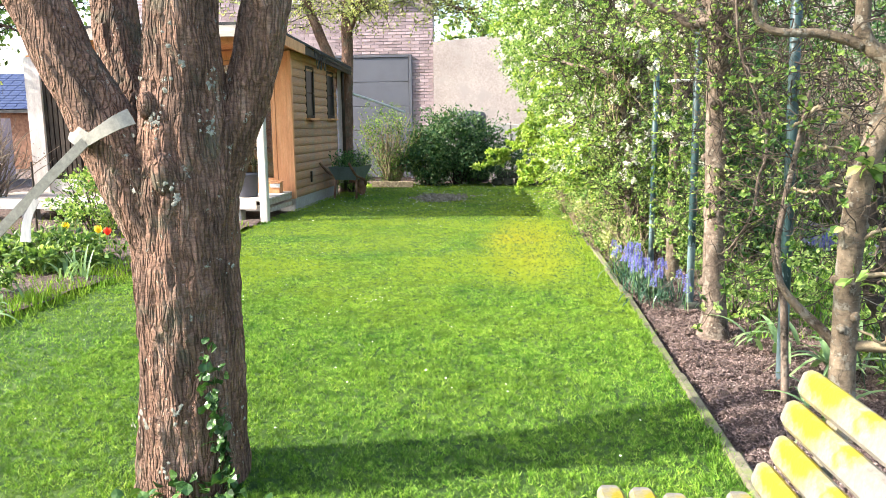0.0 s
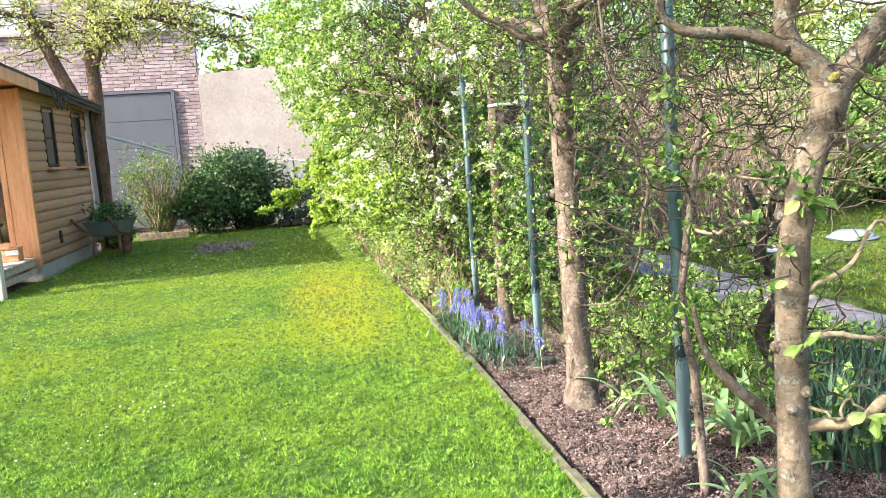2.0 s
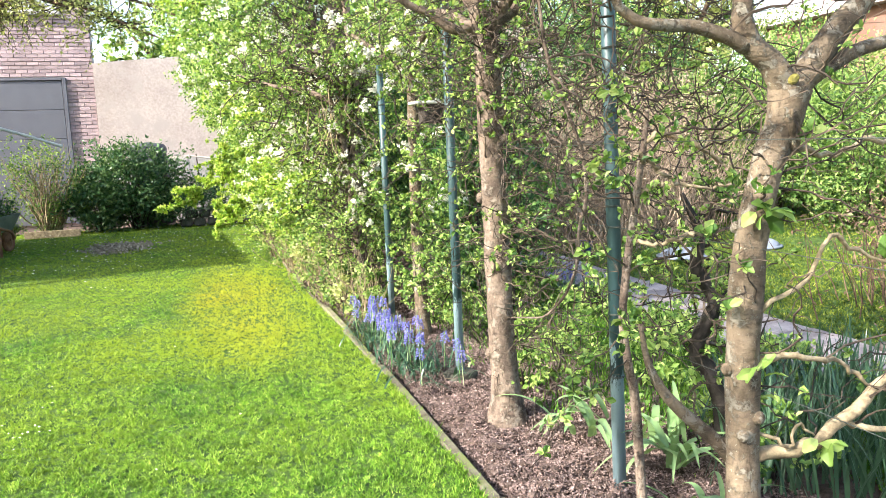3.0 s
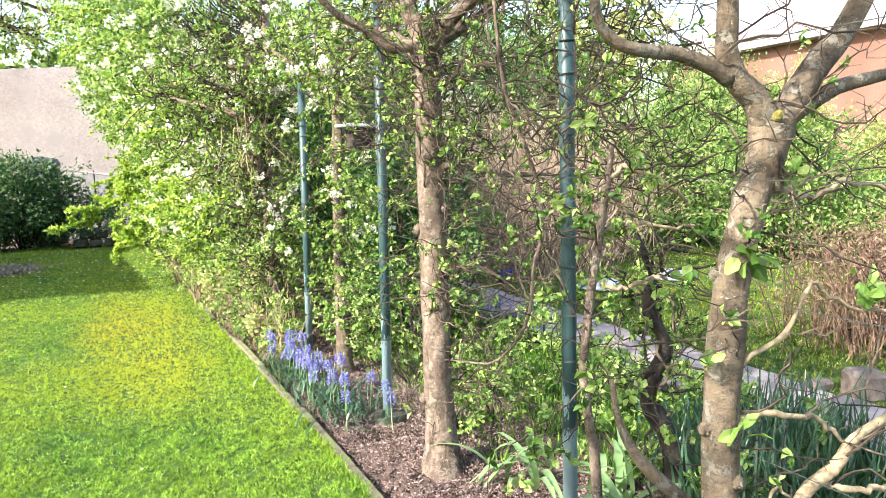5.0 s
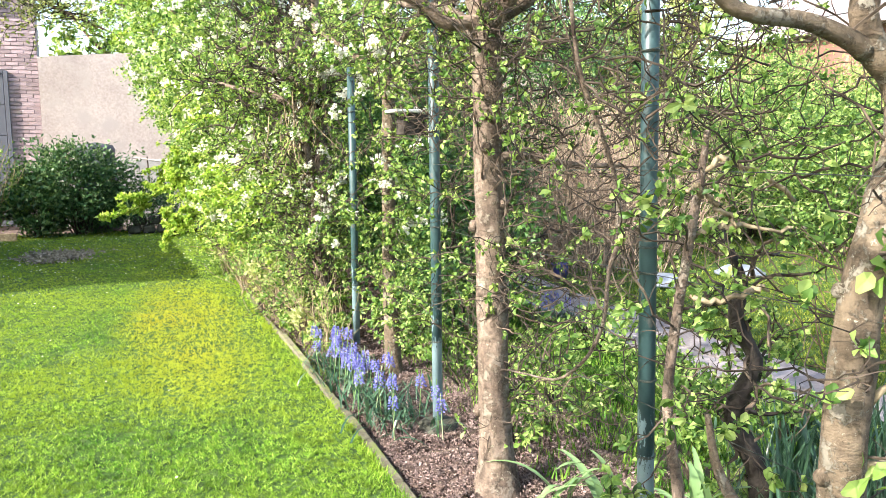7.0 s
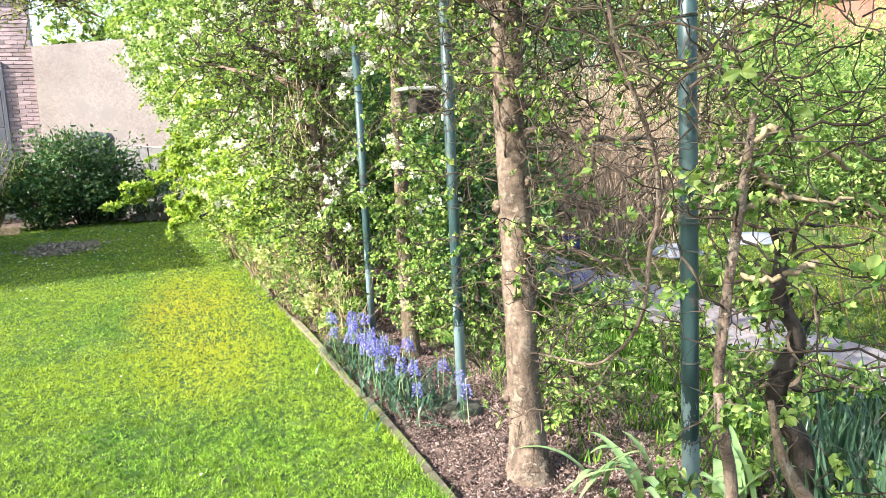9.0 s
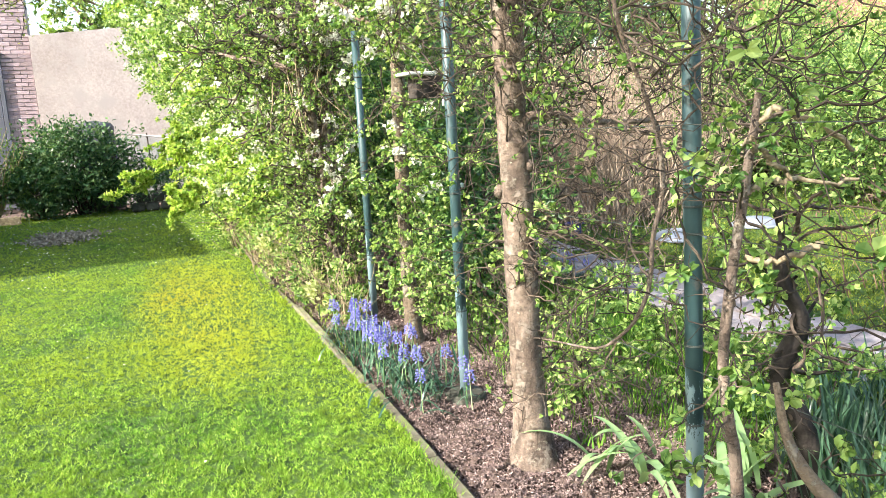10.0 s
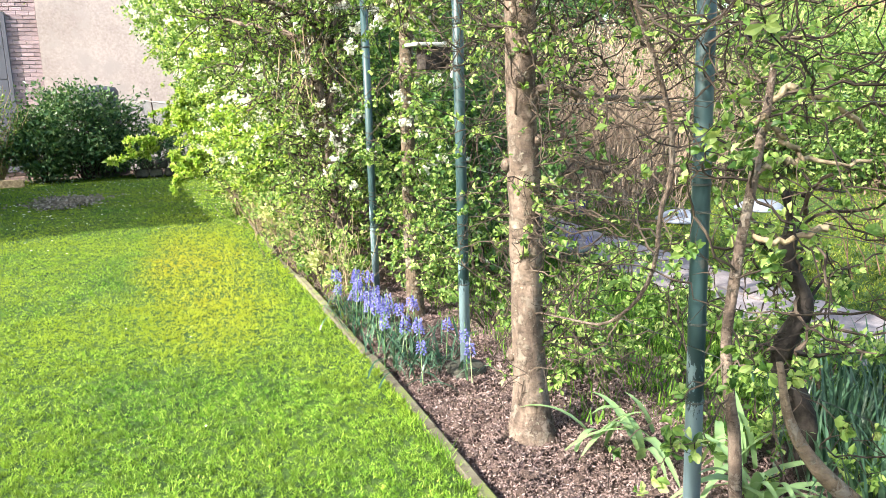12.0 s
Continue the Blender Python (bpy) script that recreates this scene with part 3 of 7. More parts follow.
sheet("flower_bed", -14, -3.605, 4.605, 10.6, 0.02, 70, 60, 0.06, SOIL, "weedy flower bed in front of the garden shed", "flower bed", 6, 3.0)
sheet("lawn_neighbour", 2.305, 30, -6, 30, -0.015, 60, 80, 0.02, THATCH, "rough grass of the neighbouring garden", "lawn", 7)


def grass_field(name, spots, label, height, width, seed, material=GRASS, lean=0.45, clip=True):
    """Blades of grass as one sheet of stuff; spots: rows of x0, x1, y0, y1, blades to a square metre, size."""
    rng = np.random.default_rng(seed)
    geo = Geo()
    for x0, x1, y0, y1, per, size in spots:
        n = int((x1 - x0) * (y1 - y0) * per)
        p = np.stack([rng.uniform(x0, x1, n), rng.uniform(y0, y1, n), np.full(n, -0.015)], 1)
        if clip:
            p = p[p[:, 0] < edge_x(p[:, 1]) - 0.012]
            n = len(p)
        tuft = np.array([noise.noise(Vector((q[0] * 7, q[1] * 7, 2.0))) for q in p]) if n < 400000 else np.zeros(n)
        fine = np.array([noise.noise(Vector((q[0] * 30, q[1] * 30, 6.0))) for q in p]) if n < 400000 else np.zeros(n)
        keep = rng.uniform(0, 1, n) < np.clip(0.85 + 2.5 * fine, 0.15, 1.0) if material is GRASS else np.ones(n, bool)
        p, tuft, fine = p[keep], tuft[keep], fine[keep]
        n = len(p)
        h = height * size ** 0.3 * rng.uniform(0.55, 1.25, n) * (1 + 0.8 * tuft + 1.0 * fine)
        if material is GRASS:
            h = h * np.interp(p[:, 1], [4.3, 6.5, 9.0], [0.86, 0.68, 0.6])
        w = width * size * rng.uniform(0.7, 1.3, n)
        a = rng.uniform(0, 2 * np.pi, n)
        side = np.stack([np.cos(a), np.sin(a), np.zeros(n)], 1)
        b = rng.uniform(0, 2 * np.pi, n)
        h = np.maximum(h, 0.004)
        k = lean * rng.uniform(0.2, 1.3, n) * h
        tip = p + np.stack([np.cos(b) * k, np.sin(b) * k, h], 1)
        v = np.stack([p - side * w[:, None] / 2, p + side * w[:, None] / 2, tip], 1).reshape(-1, 3)
        geo.add_array(v, np.arange(n * 3).reshape(-1, 3))
    ob = part(name, geo, material)
    return tagged(ob, label, "grass", kind="stuff")


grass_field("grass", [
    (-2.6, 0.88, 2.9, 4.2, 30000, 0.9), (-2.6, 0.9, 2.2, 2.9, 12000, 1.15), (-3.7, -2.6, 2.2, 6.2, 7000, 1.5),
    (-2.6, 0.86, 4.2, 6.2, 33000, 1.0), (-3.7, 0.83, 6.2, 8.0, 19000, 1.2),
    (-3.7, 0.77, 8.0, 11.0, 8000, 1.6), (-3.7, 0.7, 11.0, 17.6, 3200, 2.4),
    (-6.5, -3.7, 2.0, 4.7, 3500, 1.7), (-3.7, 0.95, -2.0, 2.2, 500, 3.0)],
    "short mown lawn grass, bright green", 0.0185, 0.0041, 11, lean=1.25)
grass_field("grass_rough", [
    (2.2, 3.02, 3.5, 10.0, 4200, 1.5), (1.75, 2.2, 4.8, 9.0, 2600, 1.5), (1.4, 1.75, 5.2, 8.0, 900, 1.5)],
    "rough grass between the hedge and the garden path", 0.045, 0.006, 12, GRASS_SHADE, clip=False)
grass_field("neighbour_lawn", [(3.79, 6.5, 4.0, 9.5, 2600, 1.8), (6.5, 10.0, 4.0, 12.0, 700, 2.8), (3.79, 6.5, 9.5, 13.0, 700, 2.8)],
    "short mossy yellow-green lawn beyond the garden path", 0.02, 0.006, 15, GRASS_ROUGH, lean=1.1, clip=False)
grass_field("bed_edge_grass", [(0.76, 0.97, 7.0, 9.5, 1400, 1.4), (-3.85, -3.5, 4.6, 10.6, 1800, 1.6)],
            "longer grass along the concrete edging", 0.036, 0.005, 13, lean=0.8, clip=False)
grass_field("edging_grass", [(0.74, 0.87, 2.5, 7.0, 8500, 1.2), (0.62, 0.82, 7.0, 12.0, 5000, 1.4)],
            "tufts of lawn grass leaning over the edging", 0.034, 0.0045, 14, lean=0.9)

# bark mulch: chips lying on the bed
def mulch_chips():
    rng = np.random.default_rng(21)
    geo = Geo()
    n = 90000
    y = 2.6 + 6.6 * rng.beta(1.2, 1.7, n)
    x = edge_x(y) + 0.05 + (1.9 - edge_x(y)) * rng.uniform(0, 1, n)
    p = np.stack([x, y, rng.uniform(-0.03, 0.0, n)], 1)
    p[:, 2] += -trench(p[:, 0], p[:, 1]) + np.array([0.05 * noise.noise(Vector((q[0] * 6.5, q[1] * 6.5, 5))) for q in p])
    d = unit(rng.normal(0, 1, (n, 3)) * np.array([1, 1, 0.6]))
    q = unit(np.cross(d, rng.normal(0, 1, (n, 3)) + np.array([0, 0, 1.5])))
    L, W = (0.006 + 0.02 * rng.beta(1.2, 2.2, n))[:, None], rng.uniform(0.003, 0.0075, n)[:, None]
    up = np.cross(d, q) * 0.003
    v = np.stack([p - d * L / 2 - q * W / 2, p + d * L / 2 - q * W * 0.3, p + d * L * 0.45 + q * W / 2, p - d * L * 0.4 + q * W / 2, p + up * 2], 1).reshape(-1, 3)
    k = np.arange(n)[:, None] * 5
    geo.add_array(v, np.concatenate([k + np.array([[a, b, 4]]) for a, b in ((0, 1), (1, 2), (2, 3), (3, 0))], 0))
    tagged(part("bark_mulch", geo, MULCH), "loose reddish brown bark mulch on the bed", "mulch", kind="stuff")


mulch_chips()
rng = np.random.default_rng(22)
g = Geo()
for _ in range(1500):
    y = 3.0 + 5.0 * rng.beta(1.2, 1.5)
    x = edge_x(y) + 0.05 + 0.8 * rng.beta(1.0, 2.2)
    r = rng.uniform(0.008, 0.03)
    d = unit(rng.normal(0, 1, (10, 3)))
    z = -0.02 - trench(x, y) + 0.05 * noise.noise(Vector((x * 6.5, y * 6.5, 5)))
    v = [(x + q[0] * r * rng.uniform(0.7, 1.2), y + q[1] * r * rng.uniform(0.7, 1.2), z + abs(q[2]) * r * 0.8) for q in d]
    bm = bmesh.new()
    for q in v:
        bm.verts.new(q)
    bmesh.ops.convex_hull(bm, input=list(bm.verts))
    bm.verts.index_update()
    g.add([q.co[:] for q in bm.verts], [tuple(q.index for q in f.verts) for f in bm.faces])
    bm.free()
tagged(part("soil_clods", g, SOIL), "crumbly clods of earth among the mulch", "soil", kind="stuff")


# concrete edging between lawn and bed, in short lengths
edging = thing("edging", "low concrete lawn edging, mossy and half sunk", "edging", kind="structure")
def edging_mesh():
    g = Geo()
    box(g, (-0.028, -0.485, -0.15), (0.028, 0.485, 0.020), cham=0.010)
    return g.mesh("edging_block")
EDGE_ME = edging_mesh()
rng = np.random.default_rng(32)
for k in range(16):
    b = part("edging_block", EDGE_ME, EDGE, edging)
    b.matrix_world = pose(edge_x(2.0 + 0.99 * k) + rng.normal(0, 0.006), 2.0 + 0.99 * k, rng.normal(-0.024, 0.009), rng.normal(0, 0.6), rng.normal(0, 4), math.degrees(math.atan((edge_x(1.5 + 0.99 * k) - edge_x(2.5 + 0.99 * k)) / 1.0)) + rng.normal(0, 0.5))


# the old fruit tree at the lawn's near end
def bark_tube(geo, path, radii, n, sides, seed, ridge=0.05, rough=0.05):
    """A limb with plated, furrowed bark cut into its surface."""
    rng = np.random.default_rng(seed)
    p = spline(path, n)
    start = geo.n
    tube(geo, p, radii, sides, rough, rng, lumps=10)
    v = geo.v[-1]
    c = np.repeat(p, sides, 0)
    out = v - c
    r = np.linalg.norm(out, axis=1)
    ang = np.tile(np.linspace(0, 2 * np.pi, sides, endpoint=False), n)
    length = np.repeat(np.concatenate([[0], np.cumsum(np.linalg.norm(np.diff(p, axis=0), axis=1))]), sides)
    add = np.zeros(len(v))
    for i in range(len(v)):
        rr = max(0.05, r[i])
        q = Vector((math.cos(ang[i]) * rr * 58, math.sin(ang[i]) * rr * 58, length[i] * 6.5 + seed))
        w = noise.noise(q)
        furrow = min(1.0, abs(w) * 3.2)
        add[i] = (furrow - 0.6) * 0.0035 + 0.012 * noise.noise(Vector((math.cos(ang[i]) * 2.5, math.sin(ang[i]) * 2.5, length[i] * 3 + seed)))
    geo.v[-1] = v + out / (r[:, None] + 1e-9) * (add * (ridge / 0.05))[:, None]


apple = thing("fruit_tree", "old fruit tree with furrowed reddish brown bark and lichen", "tree", at=(-1.23, 3.13, 0))
g = Geo()
bark_tube(g, [(-1.25, 3.13, -0.1), (-1.235, 3.13, 0.2), (-1.222, 3.13, 0.53), (-1.222, 3.13, 0.8), (-1.22, 3.15, 1.1), (-1.2, 3.16, 1.45), (-1.196, 3.17, 1.77), (-1.17, 3.2, 2.36), (-1.11, 3.23, 3.05)],
          [0.222, 0.194, 0.182, 0.181, 0.19, 0.14, 0.124, 0.113, 0.1], 280, 140, 41)
trunk = part("trunk", g, BARK, smooth=True)


def put_under(ob, parent):
    """Parents a world-placed part without moving it."""
    ob.parent = parent
    ob.matrix_parent_inverse = parent.matrix_world.inverted()
    return ob


bpy.context.view_layer.update()
put_under(trunk, apple)
for k, (pts, rad) in enumerate([
    ([(-1.27, 3.11, 0.93), (-1.38, 3.09, 1.15), (-1.485, 3.085, 1.36), (-1.595, 3.08, 1.56), (-1.70, 3.075, 1.79), (-2.05, 3.03, 2.35), (-2.35, 3.03, 3.05)], [0.135, 0.125, 0.11, 0.1, 0.096, 0.085, 0.06]),
    ([(-1.30, 3.23, 1.1), (-1.42, 3.32, 1.3), (-1.51, 3.35, 1.5), (-1.55, 3.37, 1.65), (-1.60, 3.42, 1.9), (-1.85, 3.63, 2.9)], [0.1, 0.092, 0.088, 0.086, 0.08, 0.06]),
    ([(-1.17, 3.19, 1.0), (-1.09, 3.22, 1.25), (-1.015, 3.25, 1.42), (-0.965, 3.26, 1.56), (-0.915, 3.28, 1.78), (-0.785, 3.38, 2.36), (-0.6, 3.43, 3.05)], [0.1, 0.1, 0.086, 0.084, 0.086, 0.078, 0.06]),
]):
    g = Geo()
    bark_tube(g, pts, rad, 120, 84, 50 + k, ridge=0.045)
    put_under(part("limb", g, BARK, smooth=True), apple)
# sawn stub and knots on the trunk
g = Geo()
lathe(g, [(0.0, 0.0), (0.018, 0.002), (0.026, -0.006), (0.034, -0.02), (0.044, -0.06)], 24, m=look((-1.273, 2.985, 1.398), (-1.298, 3.44, 1.318)) @ Matrix.Diagonal((0.85, 1.35, 1.1, 1.0)))
put_under(part("sawn_stub", g, BARK, label="short sawn branch stub", smooth=True), apple)
# grown-over scar below the stub
g = Geo()
lathe(g, [(0.0, 0.0), (0.02, -0.003), (0.036, -0.012), (0.045, -0.026), (0.05, -0.05)], 24, m=look((-1.209, 2.935, 1.157), (-1.209, 3.34, 1.157)) @ Matrix.Diagonal((0.9, 1.6, 1.0, 1.0)))
put_under(part("healed_scar", g, BARK, label="swollen grown-over branch scar", smooth=True), apple)
# lichen crusts
rng = np.random.default_rng(61)
g = Geo()
sites = [(rng.choice([rng.uniform(0.05, 0.4), rng.uniform(0.8, 1.9), rng.uniform(1.0, 1.5)]), rng.uniform(-2.9, -0.2)) for _ in range(34)]
for k in range(170):
    z, a = sites[int(34 * rng.uniform(0, 1) ** 1.6)]
    z, a = z + rng.normal(0, 0.02), a + rng.normal(0, 0.09)
    r0 = np.interp(z, [0, 0.85, 1.1, 1.45, 1.9], [0.222, 0.203, 0.206, 0.152, 0.132]) + 0.006
    c = Vector((np.interp(z, [0, 0.5, 1.1, 1.5], [-1.24, -1.222, -1.22, -1.197]) + r0 * math.cos(a), np.interp(z, [0, 0.8, 1.5], [3.13, 3.13, 3.165]) + r0 * math.sin(a), z))
    r = rng.uniform(0.003, 0.013) * rng.uniform(0.5, 1)
    m = look(c, (-1.215, 3.145, z))
    edge = [(m @ Vector((r * rng.uniform(0.4, 1.5) * math.cos(q), r * rng.uniform(0.4, 1.5) * math.sin(q), 0.001)))[:] for q in np.linspace(0, 2 * np.pi, 9, endpoint=False)]
    g.add([(m @ Vector((0, 0, 0.003)))[:], *edge], [(0, 1 + i, 1 + (i + 1) % 9) for i in range(9)])
put_under(part("lichen", g, LICHEN, label="pale grey lichen crusts"), apple)
# high crown, unseen and added to cast shade: bare limbs with young leaves
g, gl = Geo(), Geo()
nodes = []
for k in range(20):
    base = np.array([[-2.3, 3.03, 2.95], [-1.83, 3.6, 2.85], [-1.12, 3.23, 3.0], [-0.62, 3.43, 3.0]][k % 4])
    w = twig_walk(rng, base, (rng.normal(), rng.normal(), 1.0), rng.uniform(0.8, 1.8), 0.1, 0.22)
    tube(g, w, [0.03, 0.006], 5)
    nodes.append(w[4:])
nodes = np.concatenate(nodes)
put_under(part("branch_mass", g, TWIG), apple)
pick = nodes[rng.integers(0, len(nodes), 1200)] + rng.normal(0, 0.05, (1200, 3))
leaf_quads(gl, pick, rng.normal(0, 1, (1200, 3)), 0.05, 0.03, rng)
put_under(part("crown", gl, LEAF_NEW, label="sparse young leaves"), apple)

# ivy climbing the trunk's foot
ivy = thing("ivy", "young ivy climbing the foot of the fruit tree", "ivy", at=(-1.06, 2.95, 0))
bpy.context.view_layer.update()
g, gs = Geo(), Geo()
for k in range(3):
    a0 = -0.78 + 0.07 * k
    zs = np.linspace(0, rng.uniform(0.35, 0.62), 12)
    path = [(-1.235 + 0.219 * math.cos(a0 + 0.15 * math.sin(9 * z + k)), 3.13 + 0.219 * math.sin(a0 + 0.15 * math.sin(9 * z + k)), z) for z in zs]
    tube(gs, path, [0.004, 0.002], 5)
    for q in path:
        for _ in range(3):
            b = np.array([q]) + rng.normal(0, 0.012, (1, 3)) + np.array([[0.006, -0.012, 0]])
            leaf_blades(g, b, np.array([[rng.normal(0.1, 0.6), -0.5, rng.normal(-0.2, 0.5)]]), 0.036, 0.034, rng, 0.1)
for _ in range(45):
    b = np.array([[-1.14 + rng.normal(0, 0.14), 2.89 + rng.normal(0, 0.03), rng.uniform(0.0, 0.10)]])
    leaf_blades(g, b, np.array([[rng.normal(0, 0.7), -0.6, rng.normal(0.2, 0.4)]]), 0.045, 0.042, rng, 0.1)
put_under(part("vine", gs, TWIG), ivy)
put_under(part("leaves", g, IVY), ivy)

# webbing strap looped round the left limb and running down to a peg
strap = thing("hammock_strap", "grey webbing strap looped round a limb of the fruit tree", "strap", at=(-1.46, 2.93, 1.27))
bpy.context.view_layer.update()
def band(geo, path, width, normal_to, thick=0.004):
    p = np.asarray(path, float)
    t = unit(np.gradient(p, axis=0))
    q = unit(np.cross(t, np.asarray(normal_to, float)))
    n = np.cross(q, t)
    w = np.broadcast_to(width, len(p))[:, None]
    v = np.stack([p - q * w / 2, p + q * w / 2, p + q * w / 2 + n * thick, p - q * w / 2 + n * thick], 1).reshape(-1, 3)
    f = []
    for i in range(len(p) - 1):
        a = i * 4
        f += [(a, a + 1, a + 5, a + 4), (a + 1, a + 2, a + 6, a + 5), (a + 2, a + 3, a + 7, a + 6), (a + 3, a, a + 4, a + 7)]
    geo.add(v, f)
g = Geo()
band(g, spline([(-1.296, 2.955, 1.353), (-1.334, 2.93, 1.334), (-1.381, 2.925, 1.309), (-1.439, 2.935, 1.28), (-1.467, 2.945, 1.265)], 18), np.linspace(0.05, 0.055, 18) * np.interp(np.linspace(0, 1, 18), [0, 0.6, 1], [1.2, 0.8, 0.6]), (0, -1, 0.2))
band(g, spline([(-1.458, 2.945, 1.27), (-1.517, 2.975, 1.299), (-1.52, 3.05, 1.30)], 8), 0.06, (0, -1, 0.2))
put_under(part("loop", g, STRAPPING), strap)
g = Geo()
band(g, spline([(-1.458, 2.935, 1.27), (-1.6, 2.93, 1.144), (-1.802, 2.93, 0.962), (-2.303, 2.96, 0.528), (-2.85, 3.0, 0.04)], 30), 0.034, (0.4, -1, 0.3))
put_under(part("tail", g, STRAPPING), strap)
g = Geo()
band(g, spline([(-1.646, 2.93, 1.077), (-1.682, 2.92, 1.009), (-1.69, 2.91, 0.932)], 8), np.linspace(0.02, 0.035, 8), (0.2, -1, 0.1))
put_under(part("loose_end", g, WHITEWOOD, label="frayed white loose end"), strap)
g = Geo()
tube(g, [(-2.87, 3.0, -0.1), (-2.89, 3.0, 0.12)], [0.012, 0.014], 8)
put_under(part("peg", g, DARKWOOD), strap)


# the trained hedge along the bed
def branch_out(rng, geo, starts, ways, lengths, r0, step=0.045, wander=0.34, sub=0.35, sub_len=(0.05, 0.2), pull=(0, 0, 0.015), sides=4, smooth=1):
    """Twigs that wander off, with short side twigs; gives back all the nodes."""
    nodes = []
    for s, w, L in zip(starts, ways, lengths):
        path = twig_walk(rng, s, w, L, step, wander * 0.72, pull)
        path[1:-1] += rng.normal(0, 0.13 * step, (len(path) - 2, 3))
        rr = np.linspace(r0 * rng.uniform(0.7, 1.2), r0 * 0.35, len(path)) * rng.uniform(0.8, 1.3, len(path))
        fine = spline(path, len(path) * smooth) if smooth > 1 else path
        tube(geo, fine, rr if smooth == 1 else np.interp(np.linspace(0, 1, len(fine)), np.linspace(0, 1, len(rr)), rr), sides, cap=False)
        nodes.append(path[2:])
        for q in range(2, len(path)):
            if rng.random() < sub:
                d = path[q] - path[q - 1] + rng.normal(0, 1.5 * step, 3)
                side = twig_walk(rng, path[q], d, rng.uniform(*sub_len), step * 0.7, wander * 1.3, pull)
                tube(geo, spline(side, len(side) * smooth) if smooth > 1 else side, [r0 * 0.5, r0 * 0.22], 3, cap=False)
                nodes.append(side[1:])
    return np.concatenate(nodes)


def rosettes(rng, geo, nodes, count, leaves=(5, 9), size=(0.022, 0.045), blades=True):
    """Bunches of young leaves on the nodes."""
    pick = nodes[rng.integers(0, len(nodes), count)]
    base, way, ln = [], [], []
    for p in pick:
        n = rng.integers(*leaves)
        axis = unit(rng.normal(0, 1, 3) + np.array([-0.5, -0.2, 0.6]))
        a1 = unit(np.cross(axis, rng.normal(0, 1, 3)))
        a2 = np.cross(axis, a1)
        grown = rng.uniform(0.7, 1.15)
        for k in range(n):
            q = k * 2.4 + rng.normal(0, 0.25)
            base.append(p + rng.normal(0, 0.004, 3))
            way.append(axis * rng.uniform(0.25, 0.9) + a1 * math.cos(q) + a2 * math.sin(q))
            ln.append(rng.uniform(*size) * grown)
    base, way, ln = np.array(base), np.array(way), np.array(ln)
    (leaf_blades if blades else leaf_quads)(geo, base, way, ln, ln * rng.uniform(0.5, 0.72, len(ln)), rng)


def flowers(rng, geo, centres, size=0.03):
    """Little bunches of white blossom."""
    base, way, ln = [], [], []
    for c in centres:
        for _ in range(rng.integers(8, 16)):
            f = c + rng.normal(0, size * 0.6, 3)
            ax = unit(rng.normal(0, 1, 3) + np.array([-0.6, -0.5, 0.3]))
            for _ in range(5):
                base.append(f)
                way.append(ax * 0.3 + unit(rng.normal(0, 1, 3)))
                ln.append(rng.uniform(0.015, 0.027))
    base, way, ln = np.array(base), np.array(way), np.array(ln)
    leaf_quads(geo, base, way, ln, ln * 0.9, rng)


